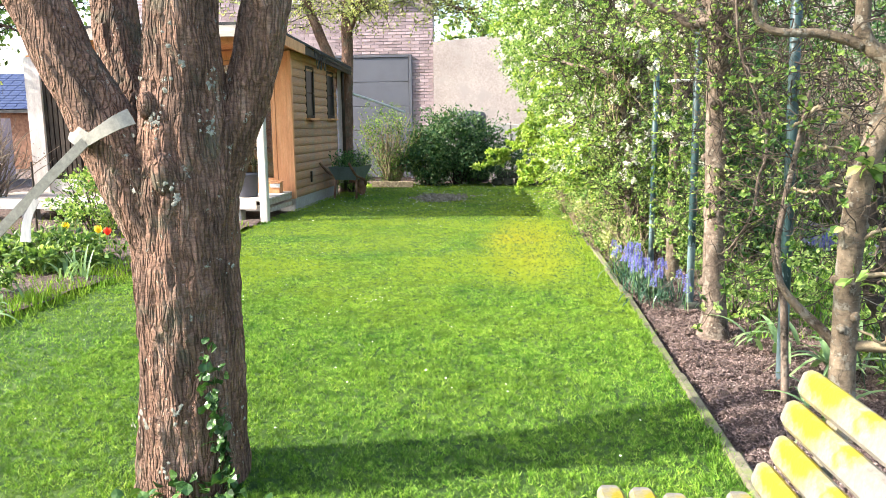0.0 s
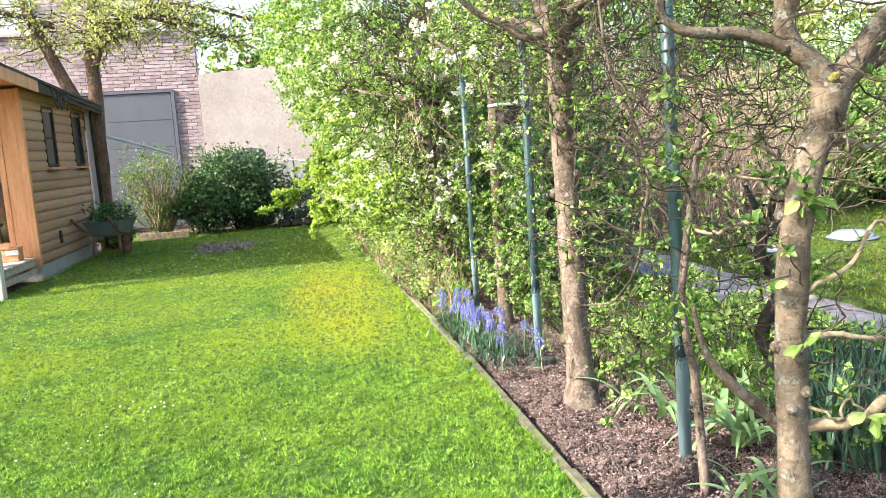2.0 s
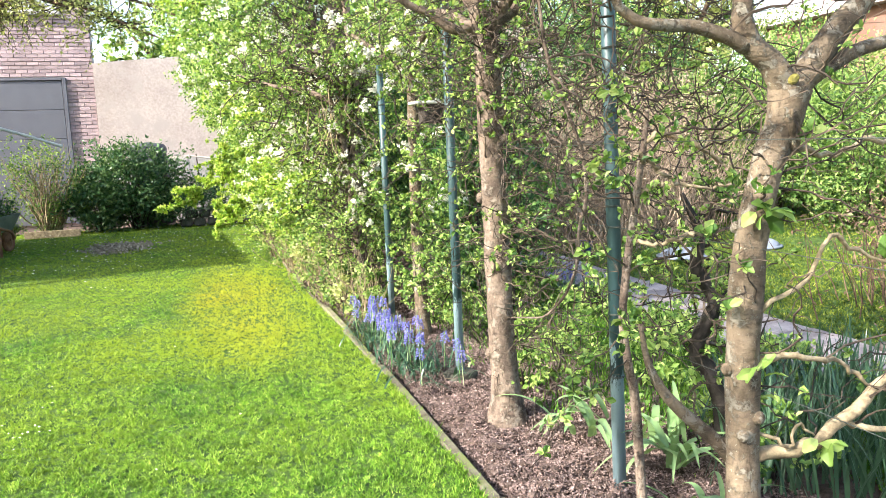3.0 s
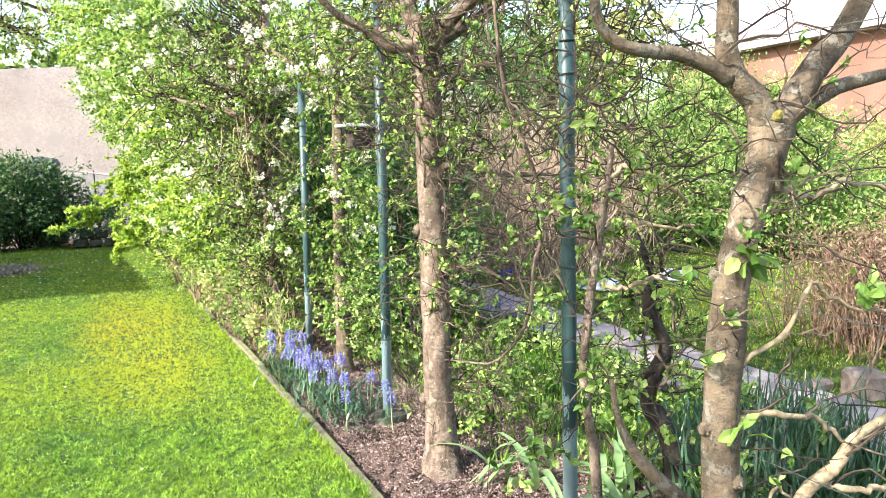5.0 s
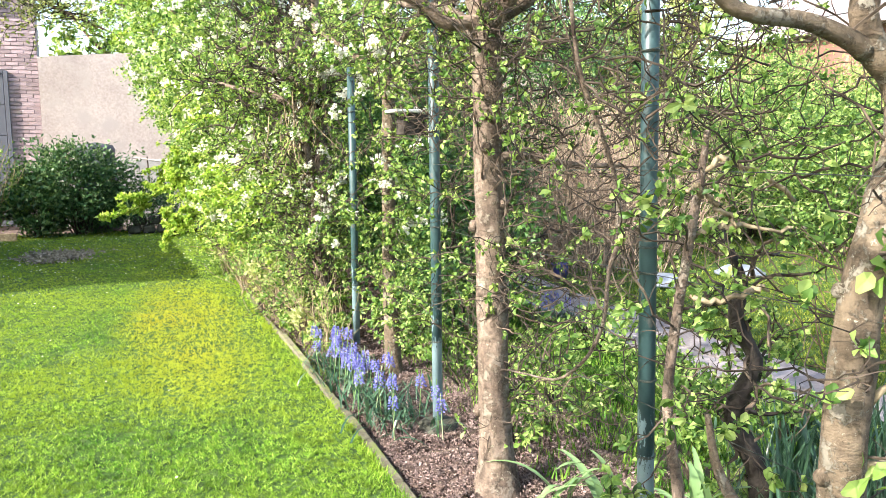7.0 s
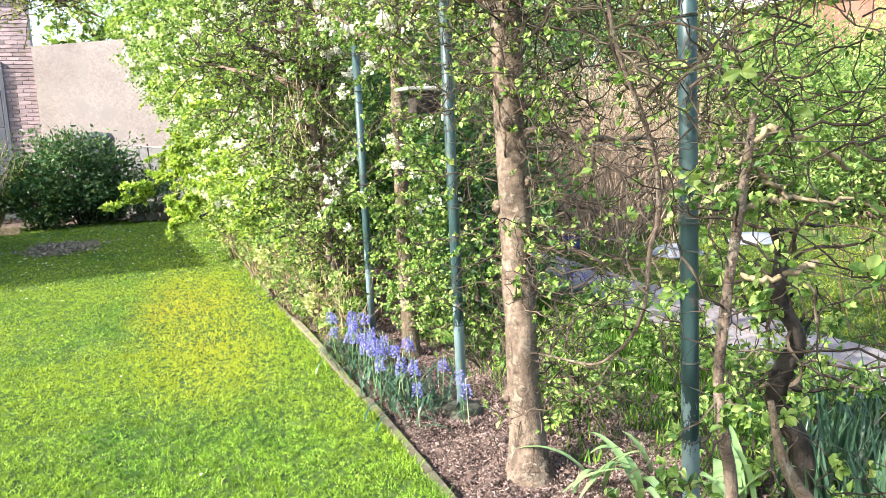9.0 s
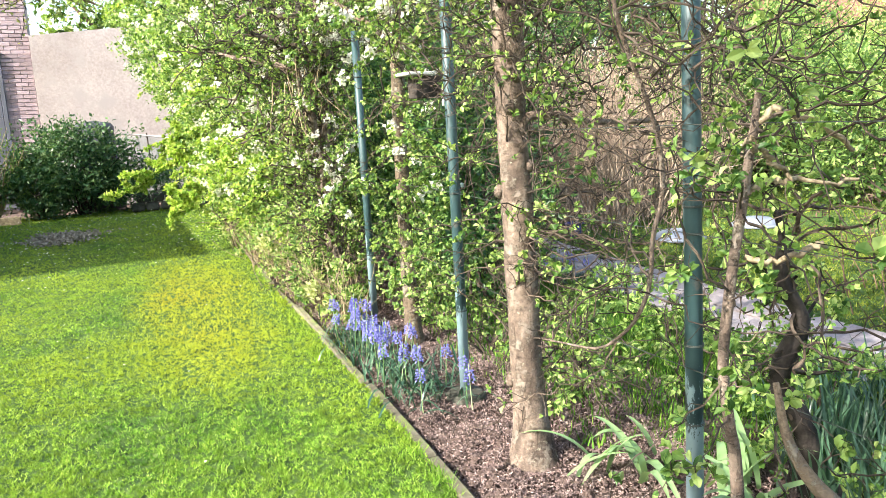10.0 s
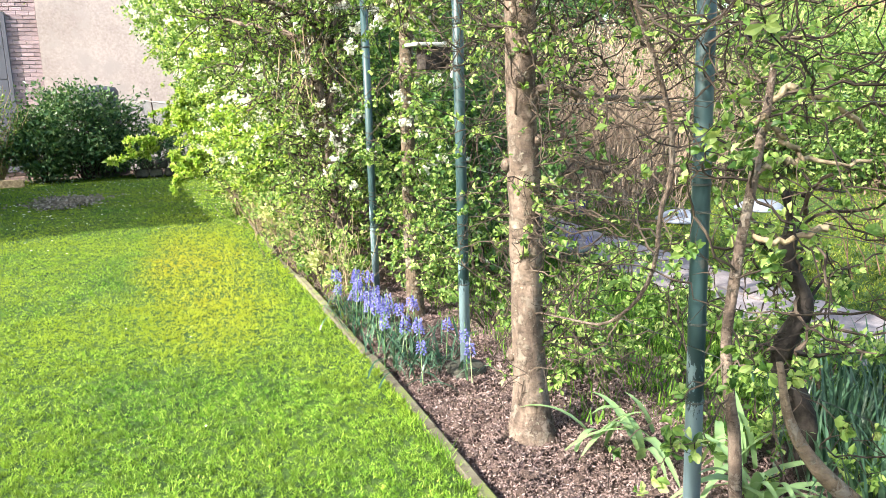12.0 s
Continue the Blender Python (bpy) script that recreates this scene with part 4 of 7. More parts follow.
def hedge_tree(at, trunk_path, trunk_r, seed, label, n_twigs, z_range, n_leaf, limbs=(), pale=(), blades=True, spread=(0.22, 1.0), sub=0.35, leaf_size=(0.018, 0.037), n_flower=0, knots=6, twig_r=0.007, leaf_mat=None, side_bias=0.0, tangle=(), crown=0, bark=None, sprigs=()):
    rng = np.random.default_rng(seed)
    tree = thing("hedge_tree", label, "tree", "hedge trees", at=at)
    bpy.context.view_layer.update()
    g = Geo()
    p = spline(trunk_path, 60)
    r = np.interp(np.linspace(0, 1, 60), np.linspace(0, 1, len(trunk_r)), trunk_r)
    r = r * (1 + 0.06 * np.array([noise.noise(Vector((0, seed, q[2] * 7))) for q in p]))
    r += 0.45 * r[0] * np.exp(-((p[:, 2] - p[0, 2]) / 0.06)) * 0.6
    tube(g, p, r, 20, 0.07, rng, lumps=4)
    for _ in range(knots):
        k = rng.integers(5, 50)
        a = rng.uniform(0, 6.28)
        o = p[k] + r[k] * 0.8 * np.array([math.cos(a), math.sin(a), 0])
        tube(g, [o, o + 0.35 * r[k] * np.array([math.cos(a), math.sin(a), 0.3]), o + 0.5 * r[k] * np.array([math.cos(a), math.sin(a), 0.3])], [r[k] * 0.45, r[k] * 0.38, r[k] * 0.22], 8)
    put_under(part("trunk", g, bark or BARK2, smooth=True), tree)
    paths = [p]
    for pts, rad in limbs:
        g = Geo()
        q = spline(pts, 26)
        tube(g, q, rad, 12, 0.08, rng, lumps=4)
        put_under(part("limb", g, bark or BARK2, smooth=True), tree)
        paths.append(q)
    for pts, rad in pale:
        g = Geo()
        q = spline(pts, 22) + np.cumsum(rng.normal(0, 0.005, (22, 3)), 0) + rng.normal(0, 0.003, (22, 3))
        tube(g, q, np.asarray(rad) * 0.72, 9, 0.24, rng, lumps=2)
        put_under(part("pruned_branch", g, PALE, label="bare pale pruned branch", smooth=True), tree)
        paths.append(q)
    g = Geo()
    starts, ways, lengths = [], [], []
    for _ in range(n_twigs):
        q = paths[rng.integers(0, len(paths))] if rng.random() < 0.45 else p
        ok = q[(q[:, 2] > z_range[0]) & (q[:, 2] < z_range[1])]
        if len(ok) == 0:
            continue
        starts.append(ok[rng.integers(0, len(ok))])
        s = 1 if rng.random() < 0.5 else -1
        ways.append((rng.normal(side_bias, spread[0]), s * spread[1] * rng.uniform(0.4, 1), rng.normal(0.1, 0.3)))
        lengths.append(rng.uniform(0.3, 0.8))
    for count, lo, hi in tangle:
        for _ in range(count):
            starts.append(rng.uniform(lo, hi))
            ways.append(rng.normal(0, 1, 3) * np.array([0.6, 1, 0.7]))
            lengths.append(rng.uniform(0.15, 0.55))
    nodes = branch_out(rng, g, starts, ways, lengths, twig_r, sub=min(0.8, sub * 1.5), sub_len=(0.03, 0.14))
    put_under(part("twig_mass", g, TWIG), tree)
    g = Geo()
    low = nodes[nodes[:, 2] > 0.1]
    rosettes(rng, g, low, n_leaf, size=leaf_size, blades=blades)
    # extra leaves high up, added to throw shade on what stands below
    if crown:
        rosettes(rng, g, low[low[:, 2] > 2.2], crown, size=leaf_size, blades=False)
    put_under(part("leaves", g, leaf_mat or LEAF_NEW, label="young bright green leaves"), tree)
    for at_sprig, n in sprigs:
        g = Geo()
        b = np.array([at_sprig]) + rng.normal(0, 0.012, (n, 3))
        way = np.stack([rng.normal(0, 1, n), rng.normal(-0.5, 0.35, n), rng.normal(-0.15, 0.55, n)], 1)
        ln = rng.uniform(0.045, 0.085, n)
        leaf_blades(g, b, way, ln, ln * 0.55, rng, 0.15, 0.3)
        put_under(part("leaf_sprig", g, LEAF_NEW, label="sprig of broad fresh leaves"), tree)
    if n_flower:
        g = Geo()
        high = low[(low[:, 2] > 0.75) & (low[:, 0] > 0.75)]
        flowers(rng, g, high[rng.integers(0, len(high), n_flower)])
        put_under(part("blossom", g, PETAL_W, label="white blossom"), tree)
    return tree


hedge_tree((1.34, 3.7, 0), [(1.35, 3.7, -0.05), (1.338, 3.7, 0.3), (1.331, 3.7, 0.7), (1.337, 3.7, 0.92), (1.355, 3.7, 1.08), (1.4, 3.7, 1.26), (1.452, 3.7, 1.38), (1.475, 3.7, 1.48)], [0.056, 0.05, 0.049, 0.048, 0.047, 0.046, 0.05, 0.058], 101,
           "forked espalier tree with smooth grey-brown bark", 46, (0.3, 2.3), 85,
           limbs=[([(1.475, 3.7, 1.46), (1.41, 3.7, 1.55), (1.345, 3.7, 1.6), (1.308, 3.7, 1.67), (1.31, 3.7, 1.75), (1.3, 3.7, 2.3)], [0.044, 0.036, 0.032, 0.029, 0.028, 0.024]),
                  ([(1.32, 3.7, 1.6), (1.26, 3.7, 1.625), (1.15, 3.7, 1.652), (1.02, 3.7, 1.657), (0.95, 3.7, 1.68), (0.905, 3.7, 1.74), (0.895, 3.7, 1.95)], [0.024, 0.021, 0.018, 0.016, 0.014, 0.012, 0.008]),
                  ([(1.475, 3.7, 1.45), (1.53, 3.7, 1.525), (1.635, 3.7, 1.645), (1.755, 3.7, 1.77), (2, 3.7, 2.15)], [0.047, 0.04, 0.036, 0.033, 0.028]),
                  ([(1.49, 3.69, 1.47), (1.56, 3.69, 1.52), (1.69, 3.69, 1.583), (1.83, 3.69, 1.617), (2, 3.69, 1.65), (2.4, 3.69, 1.72)], [0.03, 0.024, 0.021, 0.019, 0.016, 0.01]),
                  ([(1.34, 3.71, 0.34), (1.29, 3.75, 0.42), (1.15, 3.79, 0.56), (1.09, 3.82, 0.67), (1.07, 3.84, 0.8)], [0.03, 0.023, 0.018, 0.012, 0.007])],
           pale=[([(1.35, 3.69, 0.40), (1.50, 3.66, 0.40), (1.66, 3.66, 0.467), (1.83, 3.66, 0.577), (2.05, 3.66, 0.65), (2.3, 3.66, 0.74)], [0.03, 0.029, 0.027, 0.025, 0.022, 0.018]),
                 ([(1.68, 3.65, 0.48), (1.83, 3.64, 0.44), (2.0, 3.64, 0.41), (2.3, 3.64, 0.34)], [0.016, 0.014, 0.012, 0.008]),
                 ([(1.35, 3.67, 0.70), (1.56, 3.64, 0.69), (1.67, 3.64, 0.64), (1.75, 3.64, 0.56), (1.88, 3.64, 0.52)], [0.014, 0.012, 0.010, 0.008, 0.005]),
                 ([(1.36, 3.67, 0.86), (1.51, 3.65, 0.92), (1.58, 3.65, 1.04), (1.68, 3.65, 0.99), (1.87, 3.64, 0.95), (2.08, 3.64, 0.98)], [0.012, 0.011, 0.010, 0.009, 0.008, 0.005]),
                 ([(1.44, 3.69, 1.32), (1.58, 3.68, 1.30), (1.78, 3.68, 1.335), (2.03, 3.68, 1.296)], [0.013, 0.012, 0.011, 0.007]),
                 ([(1.36, 3.67, 0.49), (1.47, 3.63, 0.445), (1.52, 3.63, 0.52), (1.59, 3.63, 0.48)], [0.009, 0.008, 0.007, 0.005])],
           # the tangle and crown overhead are unseen, added to dapple the limbs with shade
           leaf_size=(0.022, 0.042), spread=(0.5, 0.8), sub=0.6, twig_r=0.0036, side_bias=0.3, tangle=[(130, (0.6, 3.2, 2.2), (1.9, 4.4, 2.95))], crown=900, bark=BARK3, sprigs=[((1.35, 3.645, 1.135), 10), ((1.77, 3.635, 1.03), 9), ((1.335, 3.645, 0.68), 6), ((1.56, 3.625, 0.44), 6)])

wound_tree = [ob for ob in scene.objects if ob.name.startswith("hedge_tree")][-1]
g = Geo()
lathe(g, [(0.0, -0.25), (0.35, -0.2), (0.62, 0.25), (0.85, 0.5), (1.0, 0.1), (1.05, -0.6)], 28, m=look((1.452, 3.655, 1.365), (1.425, 3.75, 1.37), 16) @ Matrix.Diagonal((0.018, 0.062, 0.022, 1.0)))
put_under(part("healed_wound", g, BARK3, label="long bark wound with a swollen rim", smooth=True), wound_tree)
g = Geo()
lathe(g, [(0.0, 0.5), (0.6, 0.42), (1.0, -0.4)], 11, m=look((1.447, 3.652, 1.505), (1.46, 3.75, 1.5), 30) @ Matrix.Diagonal((0.02, 0.014, 0.008, 1.0)))
put_under(part("lichen", g, MOSS, label="yellow lichen in the fork"), wound_tree)

hedge_tree((1.2, 5.28, 0), [(1.2, 5.28, -0.06), (1.198, 5.28, 0.06), (1.195, 5.28, 0.2), (1.18, 5.28, 0.5), (1.172, 5.28, 0.8), (1.165, 5.28, 1), (1.152, 5.28, 1.3), (1.15, 5.28, 1.56), (1.15, 5.28, 1.76), (1.146, 5.28, 1.87)], [0.105, 0.086, 0.07, 0.064, 0.063, 0.062, 0.06, 0.058, 0.058, 0.06], 102,
           "straight espalier tree with flaking grey-brown bark", 260, (0.3, 2.7), 1500,
           limbs=[([(1.16, 5.24, 1.318), (1.204, 5.24, 1.38), (1.313, 5.24, 1.376), (1.413, 5.24, 1.356), (1.567, 5.24, 1.34), (1.755, 5.24, 1.338)], [0.022, 0.018, 0.016, 0.015, 0.012, 0.008]),
                  ([(1.15, 5.28, 1.83), (1.2, 5.28, 1.918), (1.325, 5.27, 1.996), (1.467, 5.25, 2.1), (1.7, 5.2, 2.4)], [0.042, 0.034, 0.028, 0.022, 0.014]),
                  ([(1.15, 5.28, 1.84), (1.10, 5.29, 2.0), (1.07, 5.3, 2.08), (1.0, 5.35, 2.7)], [0.048, 0.04, 0.036, 0.025]),
                  ([(1.15, 5.28, 1.82), (1.08, 5.27, 1.89), (0.977, 5.27, 1.885), (0.879, 5.27, 1.95), (0.734, 5.26, 2.01), (0.5, 5.2, 2.2)], [0.036, 0.03, 0.025, 0.02, 0.016, 0.01]),
                  ([(1.15, 5.28, 1.86), (1.22, 5.1, 2.02), (1.3, 4.8, 2.1), (1.3, 4.4, 2.08), (1.25, 4.0, 2.12)], [0.034, 0.028, 0.024, 0.018, 0.012]),
                  ([(1.14, 5.28, 1.83), (1.08, 5.5, 1.97), (1.1, 5.9, 2.07), (1.12, 6.4, 2.17)], [0.032, 0.026, 0.02, 0.012]),
                  ([(1.2, 5.2, 0.52), (1.14, 4.85, 0.6), (1.1, 4.6, 0.66), (1.1, 4.48, 0.73), (1.12, 4.42, 0.8), (1.15, 4.4, 0.9), (1.16, 4.4, 1.04), (1.192, 4.4, 1.14), (1.18, 4.4, 1.30), (1.12, 4.4, 1.46), (1.065, 4.4, 1.58), (1.03, 4.4, 1.72), (1.0, 4.4, 2.0)], [0.003, 0.004, 0.0045, 0.005, 0.006, 0.0065, 0.007, 0.008, 0.007, 0.007, 0.0065, 0.006, 0.005])],
           spread=(0.3, 1.0), sub=0.5, twig_r=0.0036, leaf_size=(0.015, 0.033), side_bias=0.22, tangle=[(270, (1.1, 4.2, 1.35), (1.9, 5.2, 2.25)), (190, (0.95, 5.2, 1.45), (1.7, 6.6, 2.35)), (90, (1.2, 4.5, 0.3), (1.9, 6.2, 1.4)), (70, (0.5, 4.6, 2.3), (1.7, 6.2, 3.1))], crown=1100)

# a pruned thin stem between the tube and the forked tree
hedge_tree((1.26, 4.14, 0), [(1.27, 4.14, -0.05), (1.237, 4.14, 0.42), (1.21, 4.14, 0.566), (1.187, 4.14, 0.74), (1.206, 4.14, 0.935), (1.232, 4.14, 1.1), (1.257, 4.14, 1.255), (1.275, 4.14, 1.36), (1.285, 4.14, 1.45)], [0.018, 0.0165, 0.0155, 0.014, 0.0135, 0.013, 0.012, 0.010, 0.007], 103,
           "thin pruned stem with pale stubs", 22, (0.45, 1.42), 110, knots=3,
           pale=[([(1.237, 4.13, 1.005), (1.339, 4.11, 0.99), (1.42, 4.1, 1.0), (1.484, 4.1, 0.981)], [0.011, 0.010, 0.012, 0.006]),
                 ([(1.258, 4.14, 1.182), (1.339, 4.12, 1.202), (1.443, 4.11, 1.195), (1.623, 4.1, 1.177)], [0.011, 0.010, 0.009, 0.006]),
                 ([(1.28, 4.14, 1.333), (1.33, 4.13, 1.352), (1.379, 4.12, 1.351), (1.476, 4.11, 1.297), (1.559, 4.1, 1.226)], [0.012, 0.012, 0.011, 0.010, 0.007]),
                 ([(1.27, 4.13, 1.27), (1.24, 4.12, 1.29), (1.215, 4.12, 1.296)], [0.010, 0.009, 0.006]),
                 ([(1.27, 4.13, 1.284), (1.328, 4.11, 1.253), (1.367, 4.1, 1.214)], [0.010, 0.009, 0.007])],
           leaf_size=(0.02, 0.04), spread=(0.5, 0.8), twig_r=0.0035)

hedge_tree((1.27, 7.1, 0), [(1.285, 7.1, -0.05), (1.272, 7.1, 0.3), (1.262, 7.1, 0.6), (1.265, 7.1, 1.2), (1.275, 7.1, 1.85), (1.27, 7.1, 2.8)], [0.055, 0.046, 0.044, 0.044, 0.04, 0.03], 104,
           "slim hedge tree with sunlit tan bark", 230, (0.15, 2.8), 2900, spread=(0.3, 1.0), n_flower=70, twig_r=0.0034, side_bias=0.3, bark=BARK3,
           limbs=[([(1.27, 7.1, 1.75), (1.2, 6.8, 1.95), (1.2, 6.4, 2.05), (1.2, 6.0, 2.2)], [0.025, 0.02, 0.016, 0.01]), ([(1.27, 7.1, 1.85), (1.1, 7.4, 2.05), (1.0, 7.9, 2.25)], [0.025, 0.02, 0.012])])
hedge_tree((1.2, 8.5, 0), [(1.18, 8.5, -0.05), (1.135, 8.5, 0.15), (1.084, 8.5, 0.49), (1.078, 8.5, 0.99), (1.103, 8.5, 1.5), (1.135, 8.5, 1.9), (1.08, 8.5, 2.8)], [0.078, 0.066, 0.056, 0.053, 0.05, 0.045, 0.03], 105,
           "dark leaning hedge tree with split bark", 330, (0.1, 2.8), 3600, spread=(0.45, 1.0), n_flower=120, blades=False, side_bias=-0.25, tangle=[(80, (0.35, 8.3, 1.2), (1.15, 9.4, 2.2))],
           limbs=[([(1.13, 8.45, 2.06), (0.9, 8.4, 2.18), (0.78, 8.4, 2.17), (0.65, 8.4, 2.22), (0.49, 8.4, 2.15)], [0.026, 0.022, 0.02, 0.016, 0.009]), ([(1.08, 8.45, 1.86), (0.94, 8.38, 1.96), (0.83, 8.38, 1.96), (0.74, 8.38, 2.02), (0.53, 8.36, 2.04)], [0.024, 0.021, 0.02, 0.016, 0.008]), ([(1.13, 8.45, 2.06), (1.4, 8.4, 2.12), (1.62, 8.4, 2.06), (1.8, 8.4, 2.1)], [0.022, 0.02, 0.015, 0.008]),
                  ([(1.09, 8.5, 1.13), (1.0, 8.45, 1.37), (0.99, 8.45, 1.71), (0.94, 8.4, 2.25)], [0.035, 0.032, 0.028, 0.02]), ([(1.12, 8.5, 1.66), (0.8, 8.8, 1.86), (0.5, 9.2, 1.96), (0.2, 9.6, 2.1)], [0.03, 0.024, 0.018, 0.01])])


# the dense flowering part of the hedge farther along
def half_width(z):
    """How far the crown stands out to the lawn from the hedge's line, by height."""
    return np.interp(z, [0.0, 0.4, 0.8, 1.5, 2.2, 3.2], [0.72, 0.85, 0.98, 1.15, 1.55, 1.9])


def dense_hedge(at_y, reach, seed, n_clump, per, n_flower, top=3.6):
    rng = np.random.default_rng(seed)
    tree = thing("hedge_tree", "dense flowering hedge tree with fresh yellow-green leaves and white blossom", "tree", "hedge trees", at=(1.3, at_y, 0))
    bpy.context.view_layer.update()
    g = Geo()
    tube(g, spline([(1.35, at_y, -0.05), (1.25, at_y + 0.05, 0.7), (1.2, at_y, 1.5), (1.1, at_y, 3.0)], 24), [0.07, 0.055, 0.05, 0.03], 12, 0.08, rng)
    put_under(part("trunk", g, BARK2, smooth=True), tree)
    y = np.maximum(at_y + rng.normal(0, 0.55, n_clump) * reach, 8.8 + rng.uniform(0, 0.3, n_clump))
    z = 0.05 + top * rng.beta(1.25, 1.2, n_clump)
    w = half_width(z) * np.interp(y, [8.3, 9.3, 11.0, 13.5, 15.8], [0.35, 0.6, 0.9, 1.1, 0.8])
    s = rng.uniform(0, 1, n_clump) ** 0.6
    x = 1.3 - w * s * rng.choice([1, 1, 1, -0.7], n_clump)
    c = np.stack([x, y, z], 1)
    bare = (z > 1.25) & (z < 2.1) & (x > 0.3) & (y < 10.5)
    c = c[~bare | (rng.uniform(0, 1, n_clump) < 0.6)]
    n_clump = len(c)
    g = Geo()
    some = c[rng.integers(0, n_clump, min(230, n_clump))]
    starts = np.stack([np.full(len(some), 1.22), at_y + (some[:, 1] - at_y) * 0.5, some[:, 2] * 0.8], 1)
    nodes = branch_out(rng, g, starts, some - starts, np.linalg.norm(some - starts, axis=1) * 0.95, 0.008, step=0.08, wander=0.26, sub=0.32)
    put_under(part("twig_mass", g, TWIG), tree)
    spread_of = rng.uniform(0.025, 0.075, n_clump)
    base = np.repeat(c, per, 0) + rng.normal(0, 1, (n_clump * per, 3)) * np.repeat(spread_of, per)[:, None] * np.array([1.2, 1.0, 0.7])
    base[:, 2] = np.maximum(base[:, 2], 0.03)
    ln = rng.uniform(0.026, 0.058, len(base))
    g = Geo()
    leaf_quads(g, base, rng.normal(0, 1, (len(base), 3)) + np.array([-0.4, -0.2, 0.1]), ln, ln * 0.68, rng)
    put_under(part("leaves", g, LEAF_HEDGE), tree)
    # leafy sprays that stand out over the lawn
    g = Geo()
    sn = []
    for _ in range(15):
        z0 = rng.choice([rng.uniform(0.35, 1.2), rng.uniform(0.9, top - 0.3)])
        y0 = at_y + rng.normal(0, 0.5)
        x0 = 1.3 - half_width(z0) * np.interp(y0, [8.3, 9.3, 11.0, 13.5, 15.8], [0.35, 0.6, 0.9, 1.1, 0.8]) * 0.8
        w = twig_walk(rng, (x0, max(y0, 8.7), z0), (-1, rng.normal(-0.3, 0.4), rng.normal(0.1, 0.3)), rng.uniform(0.3, 0.7), 0.06, 0.2, (0, 0, -0.05))
        tube(g, w, [0.006, 0.002], 4, cap=False)
        sn.append(w)
    put_under(part("twig_mass", g, TWIG), tree)
    g = Geo()
    rosettes(rng, g, np.concatenate(sn), 420, size=(0.025, 0.05), blades=False)
    put_under(part("leaves", g, LEAF_SUNLIT), tree)
    g = Geo()
    near = c[np.argsort(c[:, 0] + rng.normal(0, 0.15, n_clump))][: int(n_clump * 0.6)]
    near = near[near[:, 2] > 0.7]
    flowers(rng, g, near[rng.integers(0, len(near), n_flower)] + rng.normal(0, 0.08, (n_flower, 3)) + np.array([-0.06, -0.03, 0]), 0.036)
    put_under(part("blossom", g, PETAL_W, label="white blossom"), tree)
    return tree


for k, (yy, reach, n, per, nf) in enumerate([(9.5, 0.7, 190, 44, 80), (10.6, 1.0, 330, 50, 100), (11.9, 1.0, 400, 50, 70), (13.3, 1.0, 400, 46, 34), (14.8, 1.0, 340, 42, 24)]):
    dense_hedge(yy, reach, 120 + k, n, per, nf)

# a low branch that reaches out over the lawn
low = thing("hedge_branch", "low leafy branch reaching out of the hedge over the lawn", "branch", at=(0.8, 12.3, 0.6))
bpy.context.view_layer.update()
rng = np.random.default_rng(140)
g = Geo()
boughs = [spline(q, 40) for q in ([(1.2, 12.4, 0.8), (0.6, 12.4, 1.0), (0.25, 12.3, 1.02), (-0.08, 12.25, 0.96), (-0.36, 12.2, 0.78)], [(1.2, 12.0, 0.7), (0.7, 11.9, 0.85), (0.3, 11.8, 0.7), (0.05, 11.8, 0.45)], [(1.2, 12.7, 1.0), (0.7, 12.7, 1.25), (0.25, 12.7, 1.3), (-0.1, 12.7, 1.15)])]
main = np.concatenate(boughs)
for q in boughs:
    tube(g, q, [0.02, 0.006], 6)
nd = branch_out(rng, g, main[::3], rng.normal(0, 1, (40, 3)) * np.array([1, 1, 0.5]) + np.array([-0.5, 0, 0]), rng.uniform(0.2, 0.55, 40), 0.005)
put_under(part("twig_mass", g, TWIG), low)
g = Geo()
rosettes(rng, g, np.concatenate([nd, main[8:]]), 2300, size=(0.04, 0.075), blades=False)
put_under(part("leaves", g, LEAF_SUNLIT), low)


# dry vine strands hanging about the split tree
rng = np.random.default_rng(141)
g = Geo()
for _ in range(26):
    x, y = rng.normal(0.97, 0.12), rng.normal(8.4, 0.12)
    w = twig_walk(rng, (x, y, rng.uniform(1.7, 2.2)), (rng.normal(0, 0.15), rng.normal(0, 0.15), -1), rng.uniform(0.35, 0.9), 0.08, 0.12, (0, 0, -0.03))
    tube(g, w, [0.005, 0.003], 4, cap=False)
tagged(part("dry_vine", g, PALE), "dry tan vine strands hanging in the hedge", "dry vine", kind="stuff")


# steel tubes and wires of the hedge
def tube_post(x, y, lean, top, label):
    post = thing("hedge_post", label, "post", "hedge posts", at=(x, y, 0))
    g = Geo()
    tube(g, [(0, 0, -0.12), (lean * 0.5, 0, top / 2), (lean, 0, top)], [0.0265] * 3, 24)
    part("tube", g, STEEL, post, smooth=True)
    for z in (0.43, 0.68, 1.02, 1.1, 1.685):
        g = Geo()
        a = np.linspace(0, 2 * np.pi * 2.5, 40)
        tube(g, np.stack([0.0285 * np.cos(a) + lean * z / top, 0.0285 * np.sin(a), z + 0.004 * a / 6], 1), [0.0016, 0.0016], 5)
        part("wire_tie", g, WIRE, post)
    return post


